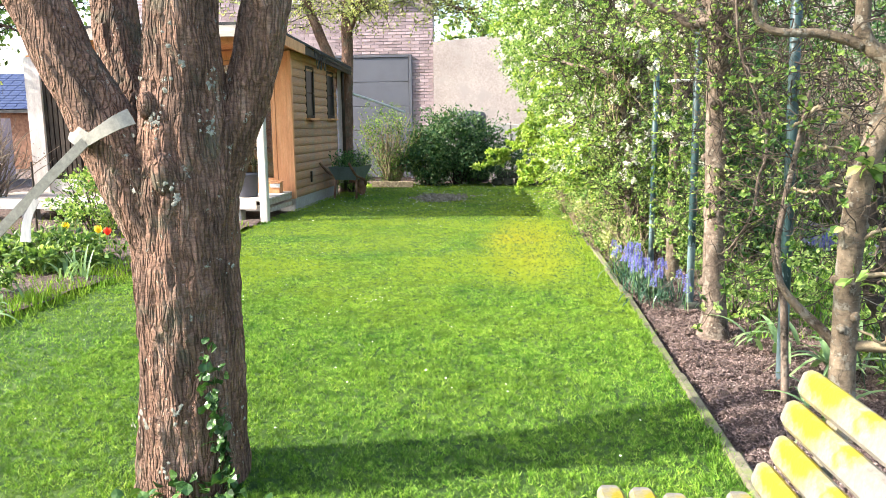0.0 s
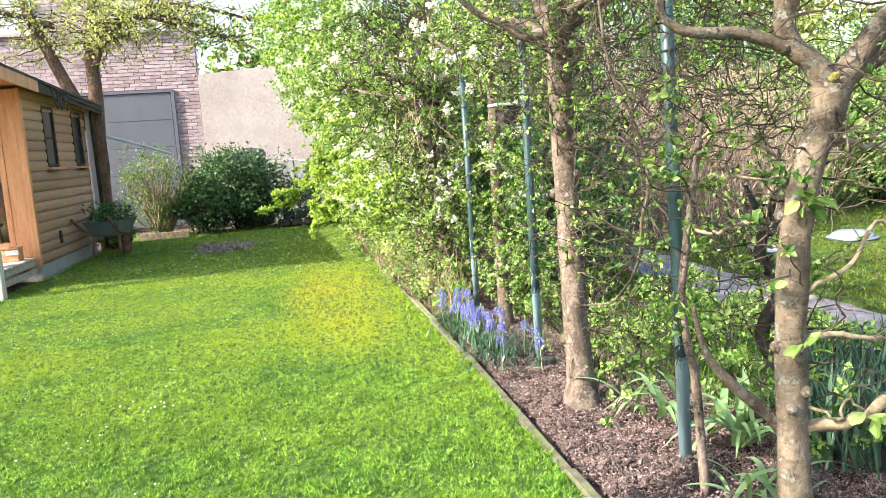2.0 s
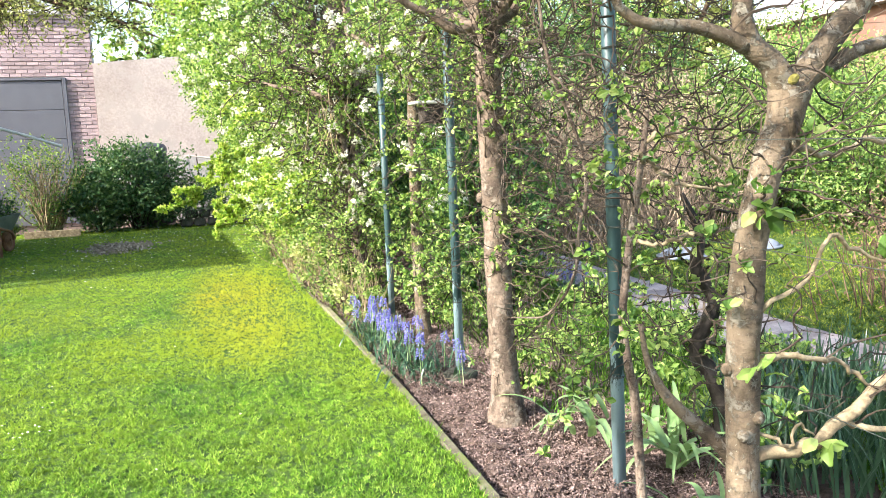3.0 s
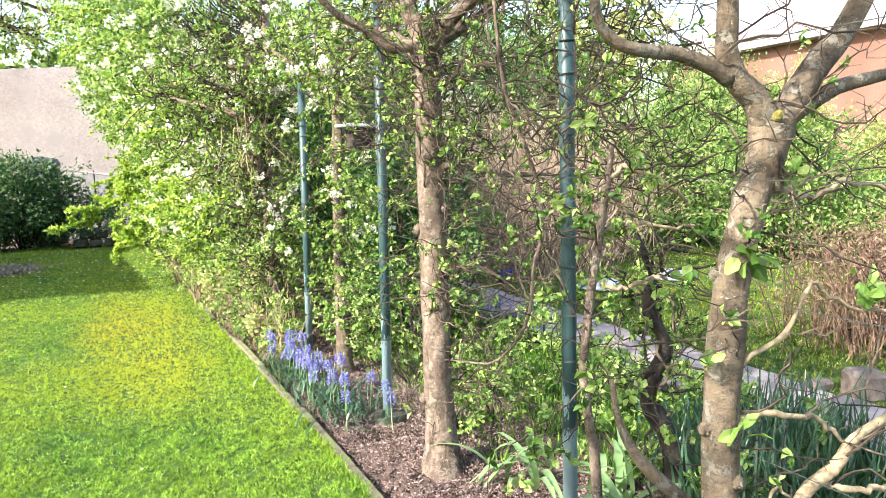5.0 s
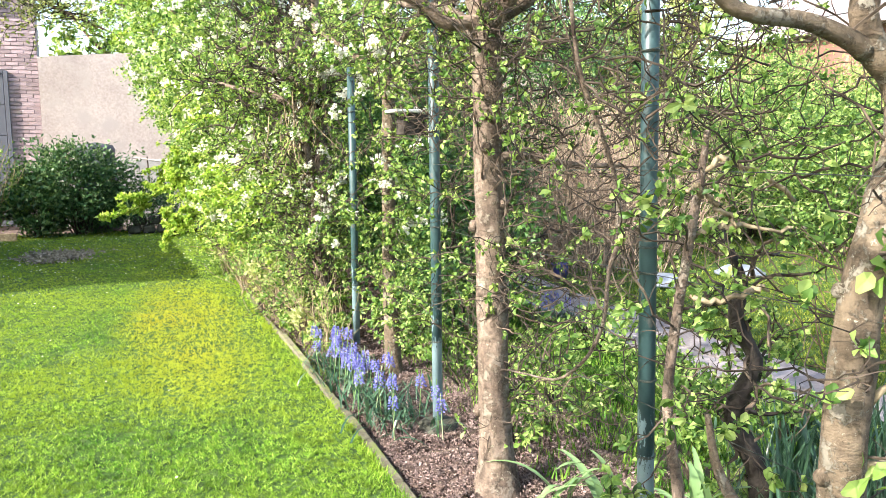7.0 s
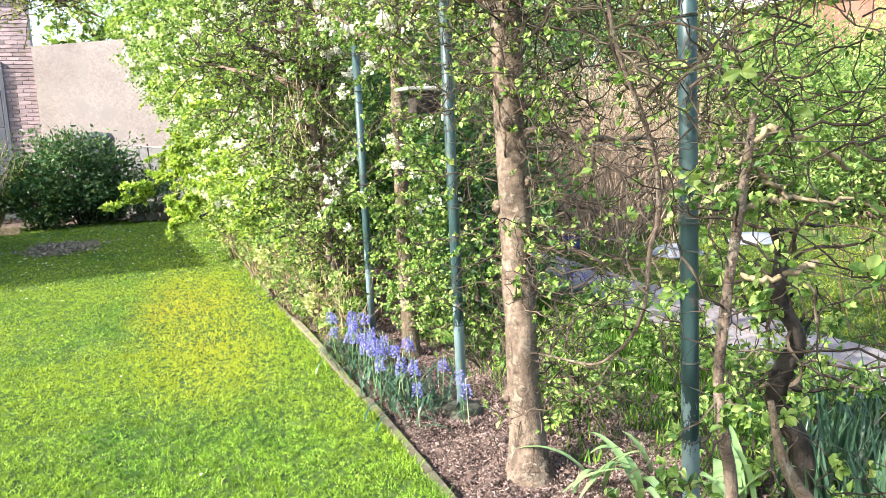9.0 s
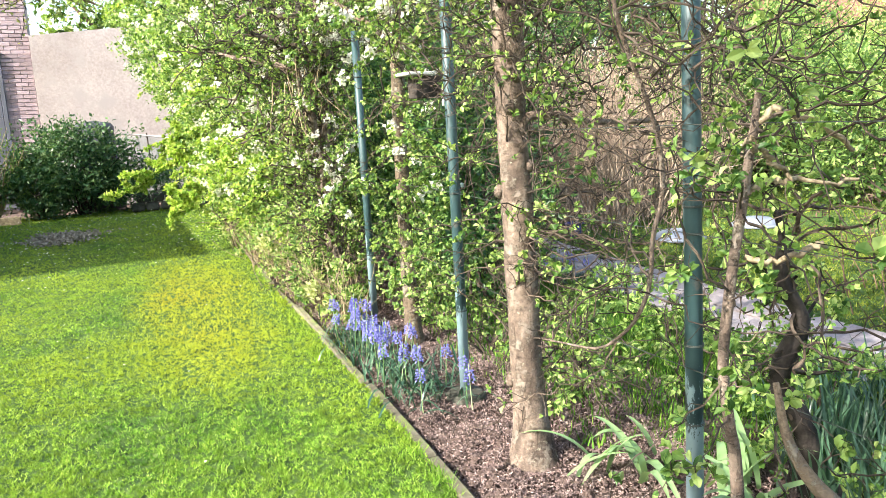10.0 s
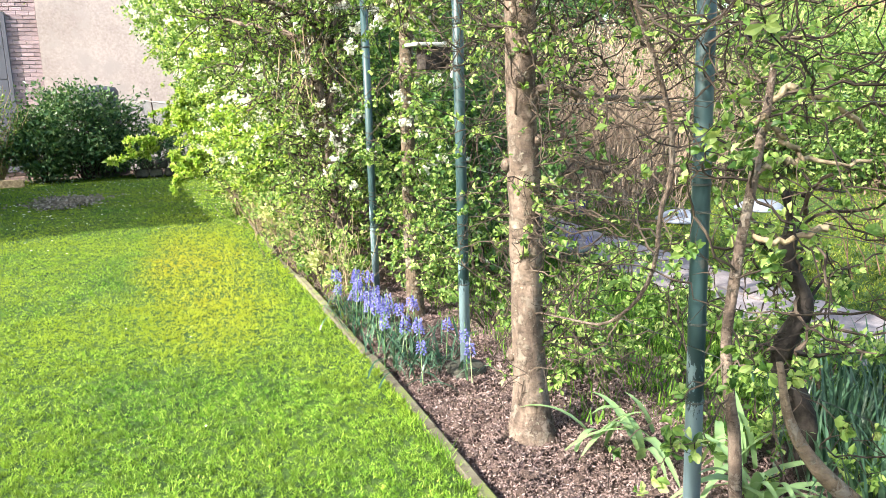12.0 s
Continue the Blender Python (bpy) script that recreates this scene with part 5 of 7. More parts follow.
tube_post(1.343, 4.43, -0.056, 2.55, "green steel tube post bound with wire ties")
tube_post(1.216, 6.06, -0.018, 2.4, "green steel tube post standing in a concrete footing")
tube_post(1.224, 7.86, -0.007, 2.0, "green steel tube post half hidden by the hedge")
g = Geo()
lathe(g, [(0.0, 0.02), (0.03, 0.02), (0.08, 0.012), (0.105, -0.005), (0.11, -0.08)], 18, at=(1.216, 6.06, 0))
tagged(part("concrete_footing", g, DARKSTONE, smooth=True), "rough concrete footing at the foot of a steel post", "footing")
for z, sag in ((0.62, 0.01), (1.03, 0.015), (1.34, 0.012), (1.69, 0.01)):
    g = Geo()
    tube(g, spline([(1.40, 2.5, z - sag), (1.35, 3.65, z), (1.31 - 0.02 * z, 4.4, z), (1.24, 5.2, z - sag), (1.19, 6.03, z), (1.195, 7.0, z - sag), (1.195, 7.83, z), (1.2, 9.5, z)], 50), [0.0014, 0.0014], 5)
    tagged(part("hedge_wire", g, WIRE), "thin steel training wire of the hedge", "wire", "hedge wires")

# small bird box on the hedge
bb = thing("bird_box", "small dark bird box with a white roof board", "bird box", at=(1.2, 6.5, 1.56), turn=8)
box(g := Geo(), (-0.04, -0.05, -0.065), (0.12, 0.05, 0.05), cham=0.004)
part("body", g, BLACKWOOD, bb)
box(g := Geo(), (-0.1, -0.085, 0.053), (0.06, 0.07, 0.07), cham=0.004)
part("roof", g, WHITE, bb)
box(g := Geo(), (0.10, -0.08, -0.11), (0.13, -0.062, -0.02), cham=0.003)
part("tag", g, WHITE, bb, "hanging white tag")


# yellow slatted bench at the bed's edge
bench = thing("garden_bench", "wooden slatted garden bench, flaking yellow and cream paint", "bench", at=(0.585, 2.30, 0), turn=4)
rng = np.random.default_rng(201)
def slat_mesh(name, length, w, t):
    """A slat with rounded end, along -y."""
    g = Geo()
    prof = [(-w / 2, -t / 2 + 0.008), (-w / 2 + 0.008, -t / 2), (w / 2 - 0.008, -t / 2), (w / 2, -t / 2 + 0.008), (w / 2, t / 2 - 0.010), (w / 2 - 0.010, t / 2), (-w / 2 + 0.010, t / 2), (-w / 2, t / 2 - 0.010)]
    ys = [0.0, -0.006, -0.018, -0.04, -length + 0.02, -length]
    sc = [0.55, 0.78, 0.93, 1.0, 1.0, 0.8]
    v = [(x * s, y, z * (0.5 + 0.5 * s)) for y, s in zip(ys, sc) for x, z in prof]
    f = [(i * 8 + j, i * 8 + (j + 1) % 8, (i + 1) * 8 + (j + 1) % 8, (i + 1) * 8 + j) for i in range(5) for j in range(8)]
    f += [tuple(range(8))[::-1], tuple(range(40, 48))]
    g.add(v, f)
    return g.mesh(name)
BACK_ME, SEAT_ME = slat_mesh("back_slat", 1.25, 0.072, 0.028), slat_mesh("seat_slat", 1.25, 0.066, 0.032)
for k in range(4):
    s = part("back_slat", BACK_ME, BENCH, bench)
    u = k / 3
    s.matrix_basis = pose(0.002 + 0.09 * u, 0.0 + rng.normal(0, 0.006), 0.475 + 0.235 * u, 0, -70, rng.normal(0, 0.3))
for k in range(5):
    s = part("seat_slat", SEAT_ME, BENCH, bench)
    s.matrix_basis = pose(-0.36 + 0.078 * k, rng.normal(0, 0.006), 0.405 + 0.008 * abs(k - 3), 0, rng.normal(0, 1.5), rng.normal(0, 0.3))
for y in (-0.14, -1.1):
    for x, z in ((-0.34, 0.385), (-0.02, 0.385)):
        box(g := Geo(), (x - 0.03, y - 0.025, 0.0), (x + 0.03, y + 0.025, z), cham=0.006)
        part("leg", g, BENCH, bench)
    box(g := Geo(), (-0.39, y - 0.022, 0.335), (0.0, y + 0.022, 0.386), cham=0.006)
    part("seat_rail", g, BENCH, bench)
    box(g := Geo(), (-0.02, -0.022, 0.0), (0.02, 0.022, 0.35), m=pose(0.032, y, 0.385, 0, 16, 0), cham=0.006)
    part("back_rail", g, BENCH, bench)


# flower clumps in the bed
def bluebells(at, seed, spikes, spread, label):
    rng = np.random.default_rng(seed)
    c = thing("bluebell_clump", label, "flowers", "bluebells", at=(*at, 0))
    g = Geo()
    for _ in range(130):
        strap_leaf(g, (rng.normal(0, spread[0]), rng.normal(0, spread[1]), 0.0), rng.uniform(0, 6.28), rng.uniform(0.14, 0.27), rng.uniform(0.008, 0.015), rng.uniform(0.8, 1.35), rng.uniform(0.25, 0.8))
    part("leaves", g, STRAP_DARK, c)
    variants = []
    for v in range(4):
        g = Geo()
        h = 0.062
        for k in range(30):
            z = h * k / 30
            a = k * 2.4
            r = 0.018 * (1 - 0.6 * k / 30)
            o = np.array([[r * math.cos(a), r * math.sin(a), z]])
            leaf_quads(g, np.repeat(o, 2, 0), np.array([[math.cos(a), math.sin(a), -0.6], [math.cos(a) + 0.5, math.sin(a), -0.2]]), 0.016, 0.012, rng)
        variants.append(g.mesh("flower_spike"))
    gs = Geo()
    for k in range(spikes):
        x, y, z = rng.normal(0, spread[0]), rng.normal(0, spread[1]), rng.uniform(0.13, 0.24)
        lx, ly = rng.normal(0, 0.025, 2)
        tube(gs, [(x, y, 0), (x + lx * 0.4, y + ly * 0.4, z * 0.6), (x + lx, y + ly, z + 0.09)], [0.0028, 0.0018], 5)
        s = part("flower_spike", variants[k % 4], PETAL_B, c)
        s.matrix_basis = pose(x + lx * 0.75, y + ly * 0.75, z, rng.normal(0, 8), rng.normal(0, 8), rng.uniform(0, 360))
    part("stalk_mass", gs, STRAP, c)


bluebells((0.95, 7.2), 211, 14, (0.09, 0.22), "clump of violet-blue bluebells in bloom")
bluebells((0.95, 6.7), 212, 20, (0.10, 0.25), "thick clump of violet-blue bluebells in bloom")
bluebells((1.0, 6.2), 213, 8, (0.12, 0.16), "clump of bluebells with few flowers and fallen leaves")
bluebells((2.9, 7.9), 214, 8, (0.08, 0.08), "bluebells by the neighbouring path")


def strap_plant(at, seed, n, length, width, material, label, name="lily_clump", rise=(0.7, 1.4), droop=(0.3, 1.0), spread=0.05):
    rng = np.random.default_rng(seed)
    c = thing(name, label, "plant", "leaf clumps", at=(*at, 0))
    for _ in range(n):
        g = Geo()
        strap_leaf(g, (rng.normal(0, spread), rng.normal(0, spread), 0), rng.uniform(0, 6.28), rng.uniform(*length), rng.uniform(*width), rng.uniform(*rise), rng.uniform(*droop), 9)
        part("leaf", g, material, c, smooth=True)


strap_plant((1.34, 5.0), 221, 7, (0.25, 0.42), (0.022, 0.036), STRAP, "arching lily leaves, green with pale edges, in the mulch")
strap_plant((1.52, 4.95), 222, 9, (0.25, 0.42), (0.03, 0.048), STRAP, "arching lily leaves, green with pale edges, in the mulch")
strap_plant((1.60, 4.45), 226, 14, (0.3, 0.5), (0.026, 0.042), STRAP, "arching lily leaves, green with pale edges, in the mulch")
strap_plant((1.72, 4.70), 227, 12, (0.3, 0.5), (0.026, 0.042), STRAP, "arching lily leaves, green with pale edges, in the mulch")
strap_plant((1.42, 4.05), 223, 14, (0.22, 0.42), (0.018, 0.034), STRAP, "arching lily leaves at the foot of the hedge")
strap_plant((1.36, 3.8), 228, 12, (0.22, 0.42), (0.018, 0.034), STRAP, "arching lily leaves at the foot of the hedge")
for k, (x, y) in enumerate([(2.0, 4.5), (2.25, 4.8), (2.4, 4.5), (2.15, 4.25), (2.6, 4.75), (2.7, 4.4), (1.9, 4.2), (2.4, 4.15), (2.1, 3.95), (2.85, 4.85), (2.85, 4.5), (2.75, 4.1)]):
    strap_plant((x, y), 230 + k, 60, (0.3, 0.5), (0.011, 0.018), STRAP_DARK, "dense dark green daffodil leaves after flowering", "daffodil_clump", (1.15, 1.5), (0.05, 0.35), 0.11)


def leafy_clump(name, at, seed, n, radius, height, leaf, material, label, category="plant", group="", stems=14, blades=False, stem_mat=None):
    """A bush of many leaves on thin stems, with an uneven outline."""
    rng = np.random.default_rng(seed)
    c = thing(name, label, category, group, at=(*at, 0))
    g, nodes = Geo(), []
    for _ in range(stems):
        a = rng.uniform(0, 6.28)
        r = rng.uniform(0, 0.5)
        w = twig_walk(rng, (radius[0] * r * 0.4 * math.cos(a), radius[1] * r * 0.4 * math.sin(a), 0), (0.6 * radius[0] * r * math.cos(a) * 2, 0.6 * radius[1] * r * math.sin(a) * 2, height), height * rng.uniform(0.7, 1.05), height / 10, 0.16)
        tube(g, w, [0.006 + 0.006 * height, 0.003], 4, cap=False)
        nodes.append(w[3:])
    part("stem_mass", g, stem_mat or TWIG, c)
    nodes = np.concatenate(nodes)
    nclump = max(12, n // 30)
    d = unit(rng.normal(0, 1, (nclump, 3)))
    rr = rng.uniform(0.35, 1.0, (nclump, 1)) ** 0.5 * rng.uniform(0.8, 1.12, (nclump, 1))
    lump = np.array([noise.noise(Vector((q[0] * 2.2 + seed, q[1] * 2.2, q[2] * 2.2))) for q in d])[:, None]
    cl = d * rr * (1 + 0.42 * lump) * np.array([[radius[0], radius[1], height * 0.5]]) + np.array([[0, 0, height * 0.52]])
    base = np.repeat(cl, n // nclump + 1, 0)
    base = base + rng.normal(0, 1, base.shape) * np.array([[radius[0], radius[1], height * 0.5]]) * 0.11
    base[:, 2] = np.maximum(base[:, 2], 0.02)
    ln = rng.uniform(0.6, 1.25, len(base)) * leaf
    g = Geo()
    (leaf_blades if blades else leaf_quads)(g, base, rng.normal(0, 1, base.shape) + d.repeat(n // nclump + 1, 0) * 0.6, ln, ln * 0.55, rng)
    part("leaves", g, material, c)
    return c


# low green weeds and seedlings along the hedge foot
for k, (x, y, r, h) in enumerate([(3.2, 3.9, 0.3, 0.25), (3.3, 4.7, 0.3, 0.22), (3.35, 5.5, 0.3, 0.25), (3.3, 6.4, 0.3, 0.25), (2.9, 5.9, 0.3, 0.3), (3.2, 7.2, 0.3, 0.25), (1.95, 4.9, 0.25, 0.22), (1.75, 5.8, 0.3, 0.25), (1.6, 6.6, 0.3, 0.3), (1.5, 7.5, 0.3, 0.4), (1.05, 8.0, 0.2, 0.3), (0.95, 8.9, 0.22, 0.35), (0.8, 9.6, 0.2, 0.3), (1.7, 8.3, 0.3, 0.5), (1.9, 4.2, 0.2, 0.25), (2.6, 6.2, 0.3, 0.22), (2.8, 5.2, 0.3, 0.2), (1.45, 5.65, 0.18, 0.2), (2.1, 5.4, 0.35, 0.4), (2.3, 6.6, 0.4, 0.45), (2.2, 7.6, 0.4, 0.5), (2.9, 7.0, 0.3, 0.35), (2.5, 5.0, 0.35, 0.35), (2.9, 8.4, 0.35, 0.6), (1.9, 6.1, 0.25, 0.5)]):
    leafy_clump("weed_clump", (min(x, 2.75), y), 250 + k, 380, (r, r), h, 0.04, LEAF_NEW, "low fresh green weeds under the hedge", "weeds", "hedge weeds", 6)

for k, (x, y, r, h) in enumerate([(0.98, 7.75, 0.14, 0.22), (0.92, 8.15, 0.15, 0.28), (0.86, 8.5, 0.17, 0.34), (0.82, 8.95, 0.18, 0.4), (0.76, 9.4, 0.2, 0.42), (0.76, 9.9, 0.22, 0.5), (0.7, 10.5, 0.24, 0.55), (0.68, 11.1, 0.26, 0.6), (0.62, 11.8, 0.28, 0.6), (1.15, 8.2, 0.2, 0.4), (1.05, 9.2, 0.22, 0.5), (0.98, 9.9, 0.25, 0.6)]):
    leafy_clump("hedge_foot_weeds", (x, y), 600 + k, 420, (r, r * 1.5), h, 0.045, LEAF_PALE if k % 3 == 1 else LEAF_NEW, "pale fresh leaves growing out of the hedge's foot", "weeds", "hedge weeds", 12, stem_mat=PALE)

# dry pale stems at the foot of the flowering hedge
rng = np.random.default_rng(270)
g = Geo()
for _ in range(460):
    y = rng.uniform(7.5, 12.5)
    x = edge_x(y) + np.interp(y, [7.5, 9, 12.5], [0.3, 0.2, 0.12]) + rng.normal(0, 0.1)
    w = twig_walk(rng, (x, y, 0), (rng.normal(-0.1, 0.3), rng.normal(0, 0.35), 1), rng.uniform(0.2, 0.7), 0.08, 0.2)
    tube(g, w, [0.003, 0.0015], 4, cap=False)
tagged(part("dry_stems", g, PALE), "dry pale stems among the foot of the hedge", "dry stems", kind="stuff")

# daisies and fallen petals on the lawn
rng = np.random.default_rng(275)
g = Geo()
spots = [(-1.15, 5.9, 0.12, 14), (-1.3, 5.5, 0.1, 6)]
pts = [(x + rng.normal(0, s), y + rng.normal(0, s), 0.03) for x, y, s, n in spots for _ in range(n)]
pts += [(rng.uniform(-3.4, 0.6), rng.uniform(11.6, 17), 0.03) for _ in range(420)] + [(rng.uniform(-3.2, 0.6), rng.uniform(3.2, 11), 0.03) for _ in range(70)]
for x, y, z in pts:
    r = 0.006 if y < 10 else 0.011
    a = rng.uniform(0, 6.28)
    ring = [(x + r * math.cos(a + q), y + r * math.sin(a + q), z + rng.uniform(0, 0.006)) for q in np.linspace(0, 2 * np.pi, 7, endpoint=False)]
    g.add([(x, y, z + 0.006), *ring], [(0, 1 + i, 1 + (i + 1) % 7) for i in range(7)])
tagged(part("daisies", g, PETAL_W), "small white daisies and fallen petals in the grass", "daisies", kind="stuff")
# ash patch of an old fire
rng = np.random.default_rng(277)
g = Geo()
n = 1500
p = np.stack([rng.normal(-1.5, 0.2, n), rng.normal(13.95, 0.26, n), rng.uniform(0.0, 0.05, n)], 1)
leaf_quads(g, p, rng.normal(0, 1, (n, 3)) * np.array([1, 1, 0.4]), 0.05, 0.035, rng)
tagged(part("ash_patch", g, ASH), "patch of grey ash and chips burnt into the lawn", "ash", kind="stuff")


# summer house with deck
shed = thing("garden_shed", "log-lap wooden summer house with pine corner boards and a felt roof", "shed", at=(-3.655, 12.28, 0))
SX, SY = -3.71, 12.2
def sbox(name, lo, hi, mat, label="", cham=0.004, parent=None):
    box(g := Geo(), (lo[0] - SX, lo[1] - SY, lo[2]), (hi[0] - SX, hi[1] - SY, hi[2]), cham=cham)
    return part(name, g, mat, parent or shed, label)
sbox("plinth", (-8.1, 12.25, -0.05), (-3.73, 15.0, 0.22), BASE, "pale concrete base")
sbox("floor_board", (-8.01, 12.26, 0.225), (-3.8, 14.95, 0.29), GREYWOOD)
sbox("rear_wall", (-8.1, 14.97, 0.2), (-3.75, 15.05, 2.42), LOG)
sbox("left_wall", (-8.1, 12.2, 0.2), (-8.02, 14.96, 2.5), LOG)
def log_plank(length):
    """One lap board along y with a rounded face towards +x."""
    prof = [(-0.03, 0.0), (0.004, 0.0), (0.016, 0.012), (0.024, 0.045), (0.024, 0.09), (0.014, 0.125), (0.002, 0.137), (-0.03, 0.137)]
    g = Geo()
    v = [(x, y, z) for y in (0, length) for x, z in prof]
    f = [(j, (j + 1) % 8, 8 + (j + 1) % 8, 8 + j) for j in range(8)] + [tuple(range(8))[::-1], tuple(range(8, 16))]
    return g.add(v, f).mesh("plank")
PLANKS = {}
for k in range(17):
    z = 0.17 + 0.137 * k
    spans = [(12.2, 15.05)]
    if 1.42 < z + 0.08 < 2.3:
        spans = [(12.2, 12.97), (13.47, 14.33), (14.83, 15.05)]
    for a, b in spans:
        key = round(b - a, 3)
        if key not in PLANKS:
            PLANKS[key] = log_plank(key)
        s = part("plank", PLANKS[key], LOG, shed)
        s.matrix_basis = pose(-0.02, a - SY, z)
for a, b in ((12.97, 13.47), (14.33, 14.83)):
    z0, z1 = 1.45, 2.31
    w = sbox("side_window", (-3.735, a, z0), (-3.70, a + 0.045, z1), DARKWOOD, "narrow dark-framed window")
    for lo, hi in (((-3.735, b - 0.045, z0), (-3.70, b, z1)), ((-3.735, a + 0.045, z0), (-3.70, b - 0.045, z0 + 0.045)), ((-3.735, a + 0.045, z1 - 0.045), (-3.70, b - 0.045, z1)), ((-3.732, a + 0.045, 1.86), (-3.703, b - 0.045, 1.885))):
        sbox("frame", lo, hi, DARKWOOD, parent=w)
    sbox("sill", (-3.72, a - 0.04, z0 - 0.035), (-3.63, b + 0.02, z0 - 0.002), PINE, parent=w)
    sbox("pane", (-3.728, a + 0.046, z0 + 0.046), (-3.722, b - 0.046, z1 - 0.046), DARKGLASS, parent=w, cham=0)
sbox("vent", (-3.70, 13.03, 0.37), (-3.675, 13.10, 0.55), DARKWOOD)
# front: corner boards, big window, glazed doors, closed slatted door
sbox("corner_board", (-3.97, 12.155, 0.29), (-3.79, 12.198, 2.47), PINE, "wide orange pine corner board")
sbox("corner_post", (-3.785, 12.13, 0.17), (-3.69, 12.198, 2.47), PINE)
sbox("head_beam", (-8.1, 12.15, 2.35), (-3.98, 12.2, 2.49), PINE)
sbox("window_board", (-4.88, 12.16, 0.29), (-3.98, 12.2, 0.42), PINE)
def front_window(x0, x1, z0, z1, name, label, mat=PINE, fw=0.07):
    w = sbox(name, (x0, 12.165, z0), (x0 + fw, 12.215, z1), mat, label)
    sbox("stile", (x1 - fw, 12.165, z0), (x1, 12.215, z1), mat, parent=w)
    sbox("rail", (x0 + fw, 12.166, z0), (x1 - fw, 12.214, z0 + fw), mat, parent=w)
    sbox("rail", (x0 + fw, 12.166, z1 - fw), (x1 - fw, 12.214, z1), mat, parent=w)
    sbox("pane", (x0 + fw + 0.001, 12.187, z0 + fw + 0.001), (x1 - fw - 0.001, 12.193, z1 - fw - 0.001), GLASS, parent=w, cham=0)
    return w
front_window(-4.86, -3.98, 0.43, 2.34, "front_window", "large single-pane front window")
front_window(-5.72, -4.90, 0.30, 2.34, "glazed_door", "glazed pine door")
front_window(-6.58, -5.76, 0.30, 2.34, "glazed_door", "glazed pine door")
sbox("front_wall", (-7.25, 12.15, 0.29), (-6.60, 12.2, 2.34), LOG)
for k in range(9):
    x = -8.04 + 0.086 * k
    sbox("door_slat", (x, 12.14, 0.5), (x + 0.066, 12.17, 2.34), DARKWOOD, cham=0.003)
sbox("door_back", (-8.05, 12.175, 0.3), (-7.26, 12.2, 2.34), DARKWOOD)
sbox("door_foot", (-8.04, 12.13, 0.29), (-7.26, 12.172, 0.49), WHITEWOOD)
sbox("white_board", (-8.10, 12.08, 0.25), (-7.84, 12.13, 2.45), WHITEWOOD, "wide weathered white corner board")
sbox("far_corner_board", (-3.69, 15.055, 0.2), (-3.57, 15.09, 2.4), WHITEWOOD)
g = Geo()
tube(g, [(0.13, 2.84, 0.05), (0.13, 2.84, 2.3), (0.16, 2.84, 2.38)], [0.03, 0.03, 0.03], 12)
part("downpipe", g, DARKWOOD, shed, smooth=True)
# roof, falling gently to the rear
def roof_slab(name, x0, x1, y0, y1, z0, z1, t, mat, label=""):
    g = Geo()
    v = [(x - SX, y - SY, z + dz) for dz in (0, t) for x, y, z in ((x0, y0, z0), (x1, y0, z0), (x1, y1, z1), (x0, y1, z1))]
    g.add(v, BOX_F)
    return part(name, g, mat, shed, label)
roof_slab("roof_boards", -6.9, -3.52, 10.45, 15.55, 2.60, 2.36, 0.05, PINE)
roof_slab("roof", -6.93, -3.49, 10.42, 15.6, 2.653, 2.413, 0.035, FELT, "black roofing felt")
roof_slab("side_fascia", -3.518, -3.495, 10.43, 12.3, 2.50, 2.42, 0.15, PINE)
roof_slab("side_fascia", -3.518, -3.497, 12.305, 15.6, 2.43, 2.295, 0.115, DARKWOOD)
sbox("front_fascia", (-6.9, 10.425, 2.5), (-3.52, 10.447, 2.652), GREYWOOD)
for y, n in ((12.75, 0), (12.95, 1), (13.2, 2)):
    g = Geo()
    tube(g, spline([(0.235, y - SY, 2.53), (0.245, y - SY + 0.05, 2.38), (0.24, y - SY + 0.16, 2.24), (0.235, y - SY + 0.26, 2.38), (0.235, y - SY + 0.5, 2.46)], 24), [0.008, 0.008], 6)
    part("cable_loop", g, FELT, shed, smooth=True)
g = Geo()
tube(g, spline([(0.235, 0.3, 2.56), (0.24, 1.6, 2.44), (0.24, 3.2, 2.36)], 20), [0.012, 0.012], 6)
part("cable", g, DARKWOOD, shed)
# porch post
box(g := Geo(), (-3.755 - SX, 10.645 - SY, -0.05), (-3.645 - SX, 10.755 - SY, 2.595), cham=0.008)
part("porch_post", g, WHITEWOOD, shed, "weathered white porch post")
sbox("porch_beam", (-6.85, 10.66, 2.46), (-3.85, 10.74, 2.59), PINE)

deck = thing("deck", "low timber deck of weathered grey boards on bearers", "deck", at=(-3.73, 10.78, 0))
DX, DY = -3.8, 10.7
for k in range(10):
    y = 10.78 + 0.135 * k
    box(g := Geo(), (-8.4 - DX, y - DY, 0.255), (-3.76 - DX, y + 0.125 - DY, 0.288), cham=0.005)
    part("deck_board", g, GREYWOOD, deck)
box(g := Geo(), (-8.4 - DX, 10.745 - DY, 0.15), (-3.86 - DX, 10.775 - DY, 0.285), cham=0.004)
part("front_board", g, WHITEWOOD, deck)
for z in (0.18, 0.07):
    box(g := Geo(), (-3.80 - DX, 10.78 - DY, z), (-3.77 - DX, 12.12 - DY, z + 0.07), cham=0.004)
    part("side_board", g, GREYWOOD, deck)
for x in (-4.2, -5.2, -6.3, -7.4):
    box(g := Geo(), (x - 0.09 - DX, 10.80 - DY, -0.05), (x + 0.09 - DX, 11.0 - DY, 0.25), cham=0.01)
    part("pier", g, BASE, deck)
    box(g := Geo(), (x - 0.06 - DX, 11.0 - DY, 0.12), (x + 0.06 - DX, 12.1 - DY, 0.25), cham=0.004)
    part("bearer", g, DARKWOOD, deck)

